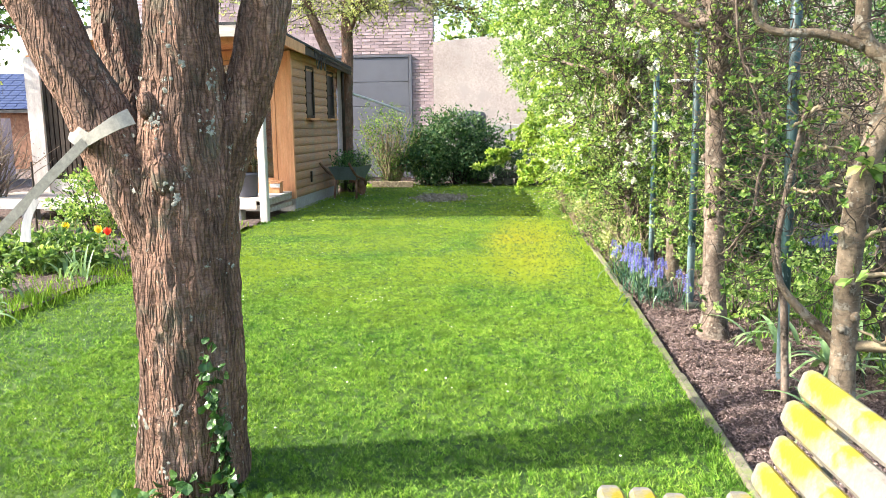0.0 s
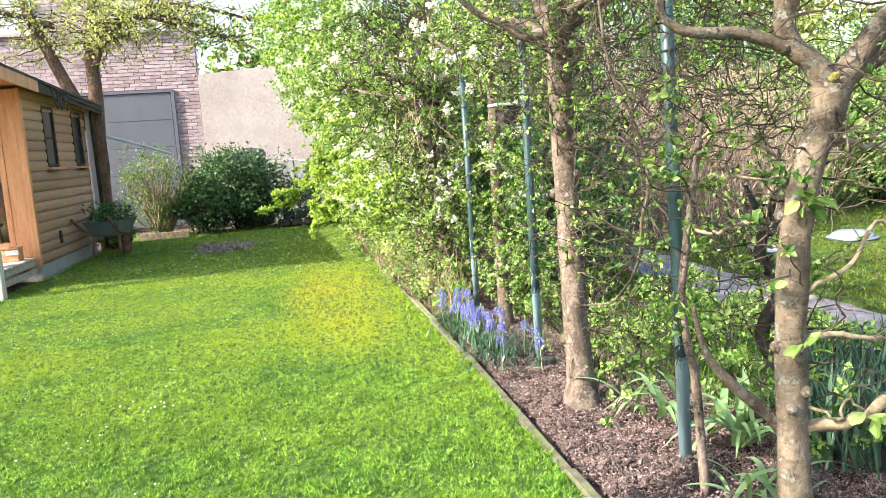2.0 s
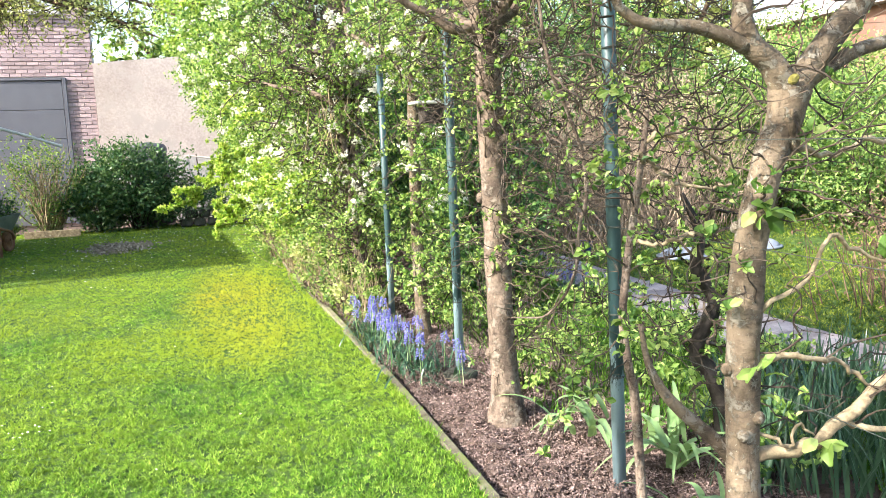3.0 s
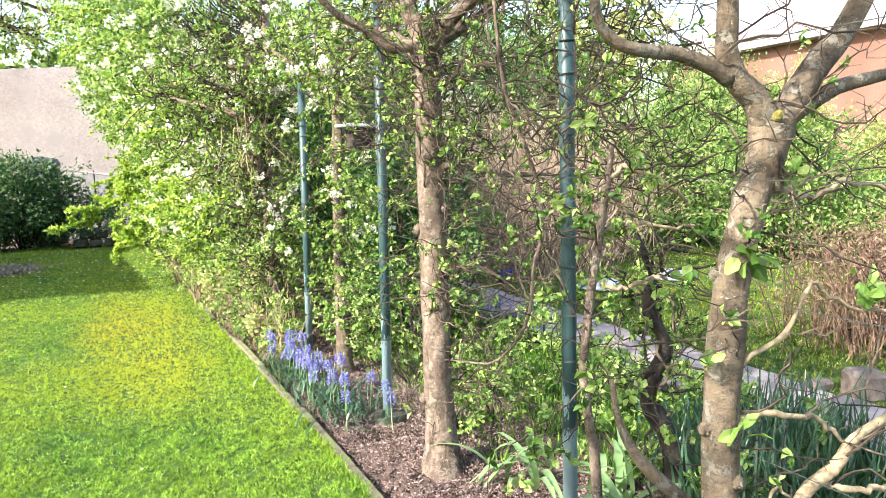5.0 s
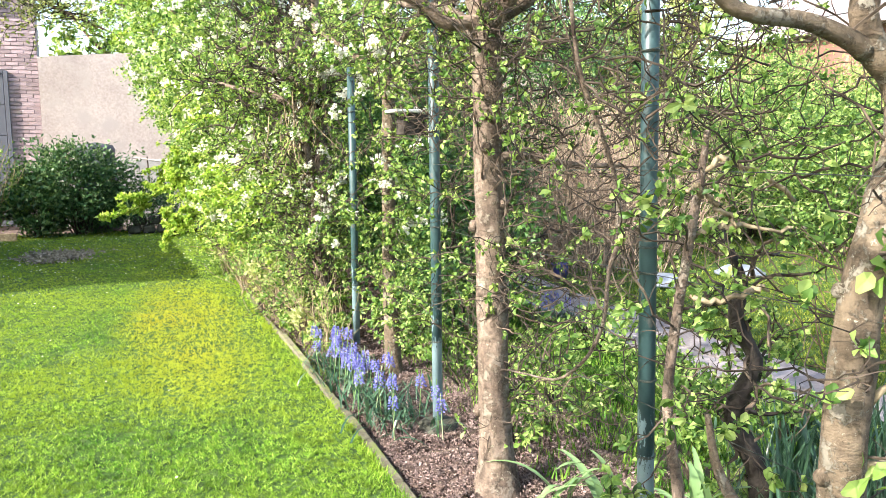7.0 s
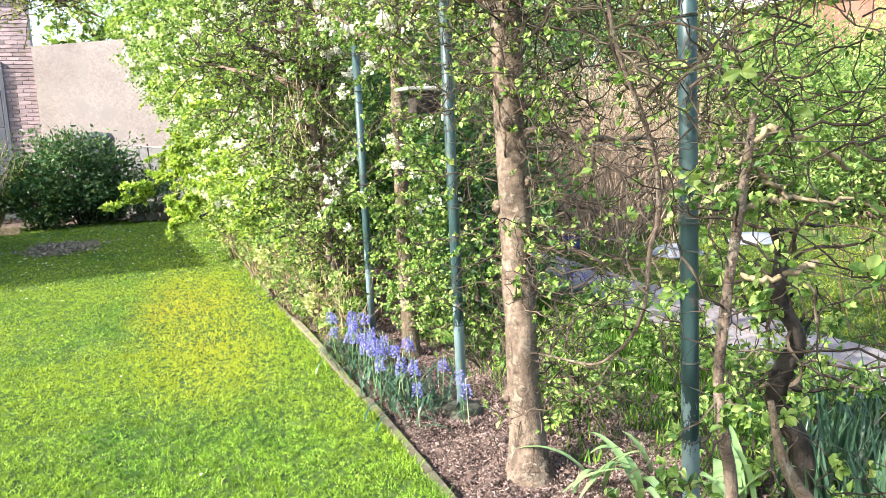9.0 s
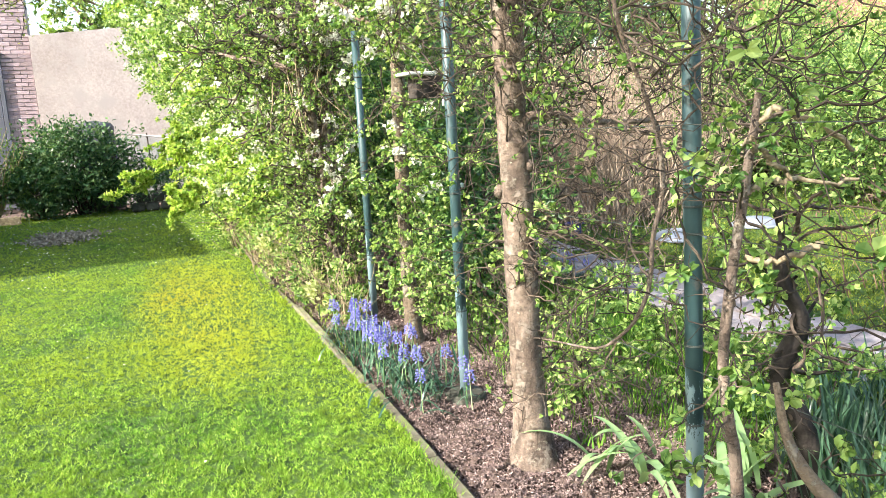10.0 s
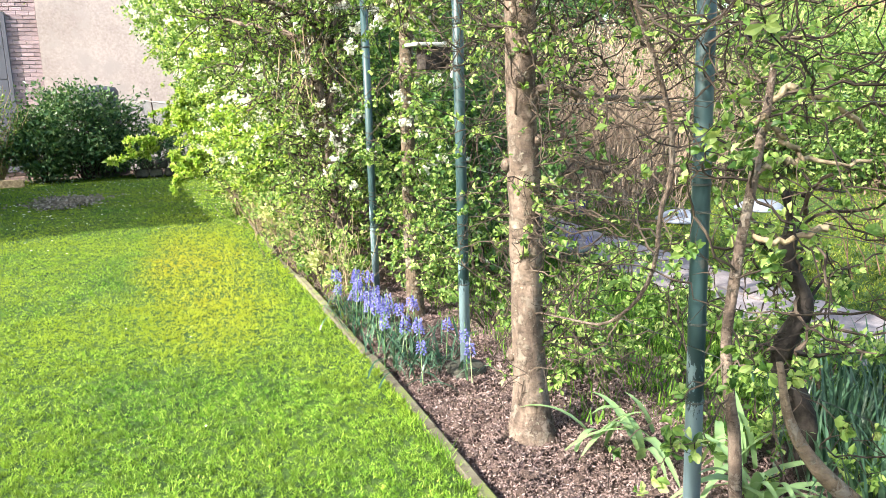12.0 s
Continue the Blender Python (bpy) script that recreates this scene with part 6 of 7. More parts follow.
tub = thing("tub", "dark grey plastic tub standing on the deck", "tub", at=(-4.08, 11.3, 0.288))
part("shell", lathe(Geo(), [(0.0, 0.01), (0.135, 0.0), (0.145, 0.02), (0.165, 0.30), (0.18, 0.305), (0.18, 0.335), (0.168, 0.335), (0.15, 0.25), (0.13, 0.03), (0, 0.03)], 32), PLASTIC_DK, tub, smooth=True)
part("rim", lathe(Geo(), [(0.172, 0.318), (0.19, 0.325), (0.19, 0.345), (0.172, 0.35)], 32), PLASTIC_DK, tub, smooth=True)
crate = thing("small_crate", "small terracotta-coloured crate with a white label on the deck", "crate", at=(-3.92, 11.95, 0.288))
part("body", box(Geo(), (-0.22, -0.09, 0), (0.14, 0.09, 0.16), cham=0.008), PINE, crate)
part("white_label", box(Geo(), (0.0, -0.105, 0.09), (0.15, -0.092, 0.15), cham=0.002), WHITE, crate)
part("lid", box(Geo(), (-0.23, -0.095, 0.162), (0.15, 0.095, 0.178), cham=0.004), PINE, crate)
pot = thing("flower_pot", "terracotta pot on a saucer at the lawn's edge", "pot", at=(-4.12, 9.25, 0.0))
part("pot", lathe(Geo(), [(0.0, 0.03), (0.13, 0.03), (0.14, 0.05), (0.185, 0.29), (0.205, 0.295), (0.205, 0.35), (0.185, 0.35), (0.17, 0.27), (0, 0.27)], 32), TERRA, pot, smooth=True)
part("saucer", lathe(Geo(), [(0.0, 0.0), (0.26, 0.0), (0.29, 0.035), (0.275, 0.035), (0.25, 0.018), (0, 0.018)], 32), TERRA, pot, smooth=True)


# rattan chairs behind the glass
def rattan_chair(x, y, turn):
    c = thing("rattan_chair", "bentwood rattan armchair behind the window", "chair", "shed chairs", at=(x, y, 0.29), turn=turn)
    part("seat", lathe(Geo(), [(0, 0.40), (0.24, 0.40), (0.26, 0.42), (0.24, 0.45), (0, 0.46)], 20), DRY, c, smooth=True)
    for a in (0.8, 2.35, 3.9, 5.5):
        part("leg", tube(Geo(), [(0.2 * math.cos(a), 0.2 * math.sin(a), 0.41), (0.24 * math.cos(a), 0.24 * math.sin(a), 0)], [0.014, 0.014], 8), DRY, c, smooth=True)
    for q in range(3):
        s = 0.25 - 0.06 * q
        t = np.linspace(0, np.pi, 16)
        part("back_hoop", tube(Geo(), np.stack([s * np.cos(t), np.full(16, 0.2), 0.43 + (0.5 - 0.1 * q) * np.sin(t)], 1), [0.012, 0.012], 8), DRY, c, smooth=True)
    t = np.linspace(0, np.pi, 14)
    part("arm_hoop", tube(Geo(), np.stack([0.3 * np.cos(t), 0.2 - 0.38 * np.sin(t) * 0 - 0.2 * np.sin(t), np.full(14, 0.66)], 1), [0.013, 0.013], 8), DRY, c, smooth=True)
rattan_chair(-4.5, 12.75, 150)
rattan_chair(-4.75, 13.3, 200)


# wheelbarrow planter beside the shed
barrow = thing("wheelbarrow", "old grey-green wheelbarrow planted with leafy greens", "wheelbarrow", at=(-3.2, 14.25, 0), turn=78)
def tray():
    g = Geo()
    lo = [(-0.26, -0.2, 0.34), (0.24, -0.17, 0.34), (0.24, 0.17, 0.34), (-0.26, 0.2, 0.34)]
    hi = [(-0.38, -0.28, 0.58), (0.38, -0.25, 0.58), (0.38, 0.25, 0.58), (-0.38, 0.28, 0.58)]
    inn = [(x * 0.96, y * 0.95, z) for x, y, z in hi]
    inl = [(x * 0.94, y * 0.94, z + 0.02) for x, y, z in lo]
    g.add(lo + hi + inn + inl, [(0, 3, 2, 1)] + [(i, (i + 1) % 4, 4 + (i + 1) % 4, 4 + i) for i in range(4)] + [(4 + i, 4 + (i + 1) % 4, 8 + (i + 1) % 4, 8 + i) for i in range(4)] + [(8 + i, 8 + (i + 1) % 4, 12 + (i + 1) % 4, 12 + i) for i in range(4)] + [(12, 13, 14, 15)])
    return g
part("tray", tray(), BARROW, barrow)
part("earth", box(Geo(), (-0.33, -0.22, 0.50), (0.33, 0.22, 0.54)), SOIL, barrow)
for s in (-1, 1):
    part("handle", tube(Geo(), spline([(0.48, s * 0.08, 0.2), (0.2, s * 0.16, 0.32), (-0.3, s * 0.24, 0.42), (-0.55, s * 0.27, 0.56), (-0.68, s * 0.28, 0.66)], 20), [0.02, 0.02, 0.022], 8), RUSTY, barrow, smooth=True)
    part("leg", tube(Geo(), [(-0.22, s * 0.2, 0.40), (-0.28, s * 0.22, 0.0)], [0.022, 0.02], 8), RUSTY, barrow, smooth=True)
    part("brace", tube(Geo(), [(0.16, s * 0.18, 0.45), (0.44, s * 0.08, 0.18)], [0.014, 0.014], 6), RUSTY, barrow)
wheel = part("wheel", lathe(Geo(), [(0.02, -0.03), (0.02, 0.03), (0.125, 0.012), (0.125, -0.012), (0.02, -0.03)], 24, m=pose(0.44, 0, 0.175, 90, 0, 0)), RUSTY, barrow)
part("tyre", lathe(Geo(), [(0.12, -0.025), (0.165, -0.025), (0.175, 0), (0.165, 0.025), (0.12, 0.025), (0.12, -0.025)], 24, m=pose(0.44, 0, 0.175, 90, 0, 0)), RUSTY, wheel, smooth=True)
rng = np.random.default_rng(290)
g = Geo()
p = np.stack([rng.uniform(-0.36, 0.36, 900), rng.uniform(-0.26, 0.26, 900), 0.54 + rng.beta(1.3, 2, 900) * 0.34], 1)
leaf_quads(g, p, rng.normal(0, 1, (900, 3)) + np.array([0, 0, 0.4]), rng.uniform(0.03, 0.07, 900), 0.03, rng)
part("planting", g, LEAF_DARK, barrow, "leafy grey-green plants")


# end of the garden: tree behind the shed, shrubs, walls
def loose_tree(name, at, label, limbs, seed, n_leaf, leaf, material, nodes_min_z, reach=(0.6, 1.4), twigs=5, down=-0.03):
    rng = np.random.default_rng(seed)
    t = thing(name, label, "tree", at=(*at, 0))
    for k, (pts, rad) in enumerate(limbs):
        tube(g := Geo(), spline(pts, 40), rad, 14, 0.09, rng, lumps=4)
        part("trunk" if k == 0 else "limb", g, BARK, t, smooth=True)
    starts, ways, ln = [], [], []
    for pts, rad in limbs:
        q = spline(pts, 40)
        q = q[q[:, 2] > nodes_min_z]
        for s in q[:: max(1, len(q) // (twigs * 3))]:
            for _ in range(3):
                starts.append(s)
                ways.append(rng.normal(0, 1, 3) * np.array([1, 0.8, 0.35]))
                ln.append(rng.uniform(*reach))
    g = Geo()
    nd = branch_out(rng, g, starts, ways, ln, 0.009, step=0.11, wander=0.2, sub=0.25, sub_len=(0.2, 0.5), pull=(0, 0, down))
    part("twig_mass", g, TWIG, t)
    p = nd[rng.integers(0, len(nd), n_leaf)] + rng.normal(0, 0.05, (n_leaf, 3))
    g = Geo()
    s = rng.uniform(0.6, 1.3, n_leaf) * leaf
    leaf_quads(g, p, rng.normal(0, 1, (n_leaf, 3)), s, s * 0.6, rng)
    part("leaves", g, material, t)
    return t


loose_tree("fruit_tree", (-3.55, 15.6), "old leaning fruit tree with two stems behind the summer house",
           [([(-0.05, 0, -0.05), (-0.05, 0, 0.8), (-0.02, 0, 1.6), (0.02, 0, 2.6), (0.06, 0, 3.6), (0.3, -0.1, 4.6)], [0.16, 0.13, 0.125, 0.12, 0.10, 0.05]),
            ([(-0.06, 0.05, 1.9), (-0.26, 0.05, 2.45), (-0.58, 0.05, 3.2), (-0.88, 0.05, 4.0), (-1.15, 0, 4.9)], [0.10, 0.105, 0.10, 0.085, 0.05]),
            ([(0.05, 0, 3.4), (0.7, -0.3, 3.9), (1.6, -0.5, 4.0), (2.6, -0.6, 3.75), (3.3, -0.6, 3.5), (3.9, -0.6, 3.35)], [0.07, 0.05, 0.035, 0.025, 0.015, 0.01]),
            ([(0.2, -0.1, 4.3), (1.0, -0.6, 4.5), (2.2, -1.0, 4.4), (3.4, -1.2, 4.2)], [0.05, 0.04, 0.025, 0.01]),
            ([(0.7, -0.3, 3.95), (1.6, -0.4, 3.75), (2.3, -0.5, 3.45), (3.0, -0.5, 3.15), (3.4, -0.5, 3.0)], [0.04, 0.03, 0.02, 0.012, 0.008]),
            ([(0.05, 0, 3.1), (0.5, -0.5, 3.6), (1.0, -0.9, 3.75), (1.6, -1.1, 3.6)], [0.05, 0.035, 0.025, 0.012]),
            ([(-0.5, 0, 3.8), (-1.2, -0.3, 4.0), (-2.0, -0.5, 3.9), (-2.8, -0.6, 3.7)], [0.05, 0.04, 0.025, 0.012])],
           301, 9500, 0.065, LEAF_PALE, 3.35, (0.4, 1.0), 6, -0.01)

# mostly unseen tree; its place and high crown are chosen to shade the far lawn
loose_tree("garden_tree", (-10.5, 12.7), "spreading tree with fresh yellow-green leaves behind the summer house, its high crown added for shade",
           [([(0, 0, -0.05), (0.05, 0, 1.5), (0.1, 0, 3.0), (0.0, 0.1, 4.6), (0.0, 0.1, 6.0)], [0.17, 0.14, 0.12, 0.09, 0.05]),
            ([(0.1, 0, 2.4), (0.8, -0.1, 2.9), (1.5, -0.1, 3.1), (2.2, -0.1, 2.9)], [0.07, 0.05, 0.035, 0.015]),
            ([(0.1, 0, 2.6), (0.8, 0.6, 3.3), (1.7, 0.8, 3.6), (2.5, 0.9, 3.5)], [0.07, 0.05, 0.035, 0.015]),
            ([(0.1, 0, 2.8), (0.8, -0.4, 3.8), (1.2, -0.8, 4.8), (1.3, -1.0, 5.6)], [0.08, 0.07, 0.05, 0.02]),
            ([(0.1, 0, 3.2), (-0.7, -0.5, 4.2), (-1.5, -0.9, 5.0), (-2.0, -1.0, 5.8)], [0.08, 0.06, 0.04, 0.02]),
            ([(0.05, 0, 3.0), (0.4, 0.8, 4.2), (0.6, 1.4, 5.0), (0.6, 1.8, 5.8)], [0.07, 0.06, 0.04, 0.02]),
            ([(0.05, 0, 3.4), (-0.3, -1.0, 4.4), (-0.2, -1.8, 5.2), (0.1, -2.2, 5.8)], [0.07, 0.06, 0.04, 0.02]),
            ([(0.1, 0, 4.0), (0.3, -0.9, 5.0), (0.0, -1.5, 5.6), (-0.4, -2.0, 5.8)], [0.07, 0.06, 0.04, 0.02]),
            ([(0.1, 0, 4.6), (0.4, -0.3, 5.4), (0.4, -0.4, 5.7), (0.2, -0.6, 6.0)], [0.07, 0.06, 0.04, 0.02]),
            ([(0.1, 0, 4.6), (0.4, 0.6, 5.4), (0.4, 1.0, 5.7), (0.2, 1.3, 6.0)], [0.07, 0.06, 0.04, 0.02])],
           305, 11000, 0.11, LEAF_HEDGE, 2.5, (0.6, 1.5), 4, 0.0)
leafy_clump("evergreen_shrub", (-1.5, 17.3), 311, 9000, (1.0, 0.75), 1.6, 0.085, LEAF_EVER, "rounded dark evergreen shrub at the lawn's end", "shrub", "", 22)
leafy_clump("evergreen_shrub", (-2.15, 17.1), 315, 5000, (0.6, 0.5), 1.1, 0.085, LEAF_EVER, "arching dark evergreen shrub beside the canes", "shrub", "", 14)
leafy_clump("evergreen_shrub", (-0.45, 17.4), 312, 5000, (0.75, 0.6), 0.95, 0.05, LEAF_EVER, "low dark evergreen shrub beside the compost", "shrub", "", 12)
leafy_clump("cane_shrub", (-2.95, 17.0), 313, 3000, (0.75, 0.5), 1.7, 0.06, LEAF_FAR, "open shrub of pale canes with fresh leaves", "shrub", "", 70, stem_mat=PALE)
leafy_clump("low_shrub", (-3.45, 15.4), 314, 1600, (0.4, 0.4), 0.55, 0.05, LEAF_FAR, "low leafy shrub at the corner of the summer house", "shrub", "", 12)
bin_ = thing("compost_bin", "dark green round-topped compost bin behind the shrub", "compost bin", at=(-1.24, 18.1, 0))
part("body", lathe(Geo(), [(0.0, 0.0), (0.40, 0.0), (0.37, 0.5), (0.33, 1.4), (0.0, 1.4)], 28), PLASTIC_DK, bin_, smooth=True)
part("lid", lathe(Geo(), [(0.34, 1.405), (0.345, 1.5), (0.3, 1.58), (0.0, 1.63)], 28), PLASTIC_DK, bin_, smooth=True)
lg = thing("low_stone_wall", "low wall of rough grey stones at the lawn's end", "stone wall", at=(-0.6, 17.0, 0))
rng = np.random.default_rng(320)
for k in range(14):
    x = -0.6 + 0.24 * (k % 7)
    z = 0.0 if k < 7 else 0.15
    w, h = rng.uniform(0.19, 0.23), 0.145
    part("stone", box(Geo(), (x + 0.6 - w / 2 + (0.1 if k >= 7 else 0), -0.1, z), (x + 0.6 + w / 2 + (0.1 if k >= 7 else 0), 0.1, z + h), cham=0.03), DARKSTONE, lg)
tagged(part("lawn_end_board", box(Geo(), (-3.3, 16.6, -0.03), (-2.4, 16.64, 0.11), cham=0.006), PALE), "low pale board at the lawn's end", "board")
# rough fence of thin stakes and a white hose before the rendered wall
fence = thing("stake_fence", "rough stake fence with a white hose on top", "fence", at=(0.2, 17.9, 0))
for k in range(9):
    part("stake", tube(Geo(), [(-0.7 + 0.2 * k + rng.normal(0, 0.03), 0, 0), (-0.7 + 0.2 * k + rng.normal(0, 0.05), 0, 1.34 - 0.03 * k + rng.normal(0, 0.06))], [0.015, 0.012], 6), DARKWOOD if k % 3 else WHITEWOOD, fence)
part("rail", tube(Geo(), [(-0.85, 0.02, 0.6), (1.0, 0.02, 0.62)], [0.018, 0.018], 6), DARKWOOD, fence)
part("hose", tube(Geo(), spline([(-0.98, -0.02, 1.36), (-0.5, -0.02, 1.3), (0.05, -0.02, 1.2), (1.0, -0.02, 1.02)], 20), [0.014, 0.014], 8), WHITEWOOD, fence, smooth=True)
tagged(part("washing_line", tube(Geo(), spline([(-3.6, 15.75, 1.98), (-3.1, 16.2, 1.80), (-2.55, 16.6, 1.58)], 12), [0.03, 0.026], 8), WHITE), "pale rolled sheet hung slantwise before the garage door", "sheet")

# trees beyond the end walls
for k, (x, y, s, m) in enumerate([(-0.2, 23.0, 1.1, LEAF_HEDGE), (3.6, 24.0, 1.15, LEAF_HEDGE), (7.6, 23.0, 1.1, LEAF_PALE), (12.0, 24.5, 1.2, LEAF_FAR), (10.2, 17.6, 0.95, LEAF_PALE)]):
    loose_tree("far_tree", (x, y), "leafy spring tree far behind the hedge",
               [([(0, 0, -0.05), (0.1, 0, 1.8 * s), (0.0, 0.1, 4.0 * s), (0.1, 0, 6.5 * s)], [0.16, 0.13, 0.1, 0.03]),
                ([(0.05, 0, 2.4 * s), (0.9, -0.3, 3.4 * s), (1.7, -0.4, 4.6 * s)], [0.08, 0.06, 0.02]),
                ([(0.05, 0, 2.4 * s), (-0.9, -0.3, 3.3 * s), (-1.8, -0.4, 4.3 * s)], [0.08, 0.06, 0.02]),
                ([(0.0, 0, 3.2 * s), (0.5, -0.8, 4.2 * s), (0.7, -1.2, 5.6 * s)], [0.08, 0.06, 0.02])], 330 + k, 7000, 0.15, m, 2.4, (0.6, 1.5), 4, 0.0)

# brick and rendered wall
WY = 19.2
sheet_wall = tagged(part("wall_north", box(Geo(), (-9.5, WY + 0.02, -0.05), (-2.245, WY + 0.3, 6.6)), MORTAR), "pinkish brick wall with a grey sectional garage door", "wall", kind="structure")
tagged(part("wall_render", box(Geo(), (-2.24, WY - 0.06, -0.05), (9.0, WY + 0.3, 3.2)), RENDER), "rendered wall, warm grey plaster, stained below", "wall", kind="structure")
g = Geo()
g.add([(-2.24, WY - 0.06, 3.2), (9.0, WY - 0.06, 3.2), (9.0, WY - 0.06, 4.2), (-2.24, WY - 0.06, 3.28), (-2.24, WY + 0.3, 3.2), (9.0, WY + 0.3, 3.2), (9.0, WY + 0.3, 4.2), (-2.24, WY + 0.3, 3.28)], [(0, 1, 2, 3), (4, 7, 6, 5), (3, 2, 6, 7), (0, 3, 7, 4), (1, 5, 6, 2)])
tagged(part("wall_render_top", g, RENDER), "sloping top of the rendered wall", "wall", kind="structure")
tagged(part("wall_coping", box(Geo(), (-9.5, WY - 0.04, 6.605), (-2.245, WY + 0.34, 6.68), cham=0.01), BASE), "concrete coping of the brick wall", "coping", kind="structure")
tagged(part("wall_base_render", box(Geo(), (-2.2, WY - 0.10, -0.05), (9.0, WY - 0.064, 1.3), cham=0.008), BASE), "greyer plaster band along the wall's foot", "wall", kind="structure")
for wx in (-5.88, -3.25):
    w = thing("house_window", "white-framed window high in the brick wall", "window", "brick wall windows", at=(wx, WY - 0.012, 4.3))
    for lo, hi in (((-0.45, -0.04, 0.0), (-0.38, 0.0, 1.3)), ((0.38, -0.04, 0.0), (0.45, 0.0, 1.3)), ((-0.379, -0.04, 0.0), (0.379, 0.0, 0.07)), ((-0.379, -0.04, 1.23), (0.379, 0.0, 1.3))):
        part("frame", box(Geo(), lo, hi, cham=0.006), WHITE, w)
    part("pane", box(Geo(), (-0.378, -0.02, 0.071), (0.378, -0.008, 1.229)), PALEGLASS, w)
    part("sill", box(Geo(), (-0.5, -0.09, -0.07), (0.5, 0.0, -0.003), cham=0.008), BASE, w)
door = thing("garage_door", "grey sectional garage door in the brick wall", "garage door", at=(-4.4, WY, 0))
for k in range(5):
    part("section", box(Geo(), (-1.55, -0.035, 0.02 + 0.585 * k), (1.55, -0.005, 0.60 + 0.585 * k), cham=0.008), GARAGE, door)
part("side_frame", box(Geo(), (1.56, -0.06, 0.0), (1.63, 0.018, 3.0), cham=0.004), GARAGE, door)
part("side_frame", box(Geo(), (-1.63, -0.06, 0.0), (-1.56, 0.018, 3.0), cham=0.004), GARAGE, door)
part("top_frame", box(Geo(), (-1.555, -0.06, 2.95), (1.555, 0.018, 3.0), cham=0.004), GARAGE, door)


# flower bed on the shed's side
leafy_clump("peony_clump", (-4.35, 7.1), 401, 2200, (0.7, 0.42), 0.36, 0.075, LEAF_FAR, "leafy green perennial clump at the bed's edge", "plant", "bed plants", 24)
leafy_clump("peony_clump", (-4.2, 5.6), 402, 500, (0.45, 0.4), 0.36, 0.06, LEAF_FAR, "straggly green perennials with dry stalks", "plant", "bed plants", 20)
leafy_clump("bright_shrub", (-5.3, 9.4), 403, 2600, (0.6, 0.5), 0.85, 0.06, LEAF_NEW, "bright yellow-green young shrub in the bed", "shrub", "", 16)
leafy_clump("peony_clump", (-5.3, 6.4), 404, 260, (0.7, 0.6), 0.3, 0.05, LEAF_FAR, "mixed low greenery in the bed", "plant", "bed plants", 20)
leafy_clump("dry_shrub", (-8.35, 11.3), 405, 250, (0.9, 0.7), 1.7, 0.04, DRY, "tangle of bare brown vine stems beside the summer house", "shrub", "", 260, stem_mat=DRY)
strap_plant((-3.85, 6.6), 411, 26, (0.25, 0.45), (0.018, 0.03), STRAP, "upright tulip leaves at the lawn's edge", "tulip_leaves", (1.0, 1.45), (0.1, 0.6), 0.10)
strap_plant((-3.9, 5.1), 412, 26, (0.2, 0.4), (0.03, 0.05), STRAP, "broad arching leaves at the lawn's edge", "tulip_leaves", (0.6, 1.4), (0.3, 0.9), 0.16)
strap_plant((-4.1, 5.6), 413, 20, (0.2, 0.4), (0.02, 0.035), STRAP, "tulip leaves among weeds", "tulip_leaves", (0.9, 1.4), (0.2, 0.8), 0.12)


def tulip(x, y, h, mat, label, seed):
    rng = np.random.default_rng(seed)
    t = thing("tulip", label, "tulip", "tulips", at=(x, y, 0))
    part("stem", tube(Geo(), spline([(0, 0, 0), (0.01, 0, h * 0.5), (0.0, 0.01, h)], 10), [0.005, 0.004], 6), STRAP, t)
    for k in range(6):
        a = k * 1.047
        g = Geo()
        c, s = math.cos(a), math.sin(a)
        rows = []
        for u, r, w in ((0, 0.006, 0.012), (0.35, 0.03, 0.036), (0.7, 0.034, 0.034), (1.0, 0.024, 0.006)):
            for q in (-1, 0, 1):
                rr = r * (1 if q == 0 else 0.9)
                rows.append((rr * c - q * w / 2 * s, rr * s + q * w / 2 * c, h + 0.072 * u))
        g.add(rows, [(3 * i + j, 3 * i + j + 1, 3 * i + j + 4, 3 * i + j + 3) for i in range(3) for j in range(2)])
        part("petal", g, mat, t, smooth=True)


tulip(-4.50, 7.45, 0.33, PETAL_Y, "yellow tulip in bloom", 1)
tulip(-3.98, 7.15, 0.34, PETAL_Y, "yellow tulip in bloom", 2)
tulip(-3.86, 7.1, 0.33, PETAL_R, "red tulip in bloom", 3)
tulip(-4.0, 5.6, 0.33, PETAL_R, "red tulip in bloom", 4)
for x, y, h in ((-4.9, 7.0, 0.62), (-6.3, 9.6, 0.9), (-5.9, 7.4, 0.7)):
    st = thing("garden_stake", "thin dark stake in the flower bed", "stake", "bed stakes", at=(x, y, 0))
    part("rod", tube(Geo(), [(0, 0, -0.05), (0.01, 0, h)], [0.014, 0.012], 8), DARKWOOD, st)
grass_field("bed_weeds", [(-7.5, -3.6, 4.7, 10.4, 200, 2.2), (-7.5, -3.5, 4.5, 5.05, 2600, 1.5), (-3.95, -3.5, 4.6, 8.0, 2200, 1.5)], "weeds and grass in the flower bed", 0.10, 0.009, 420)

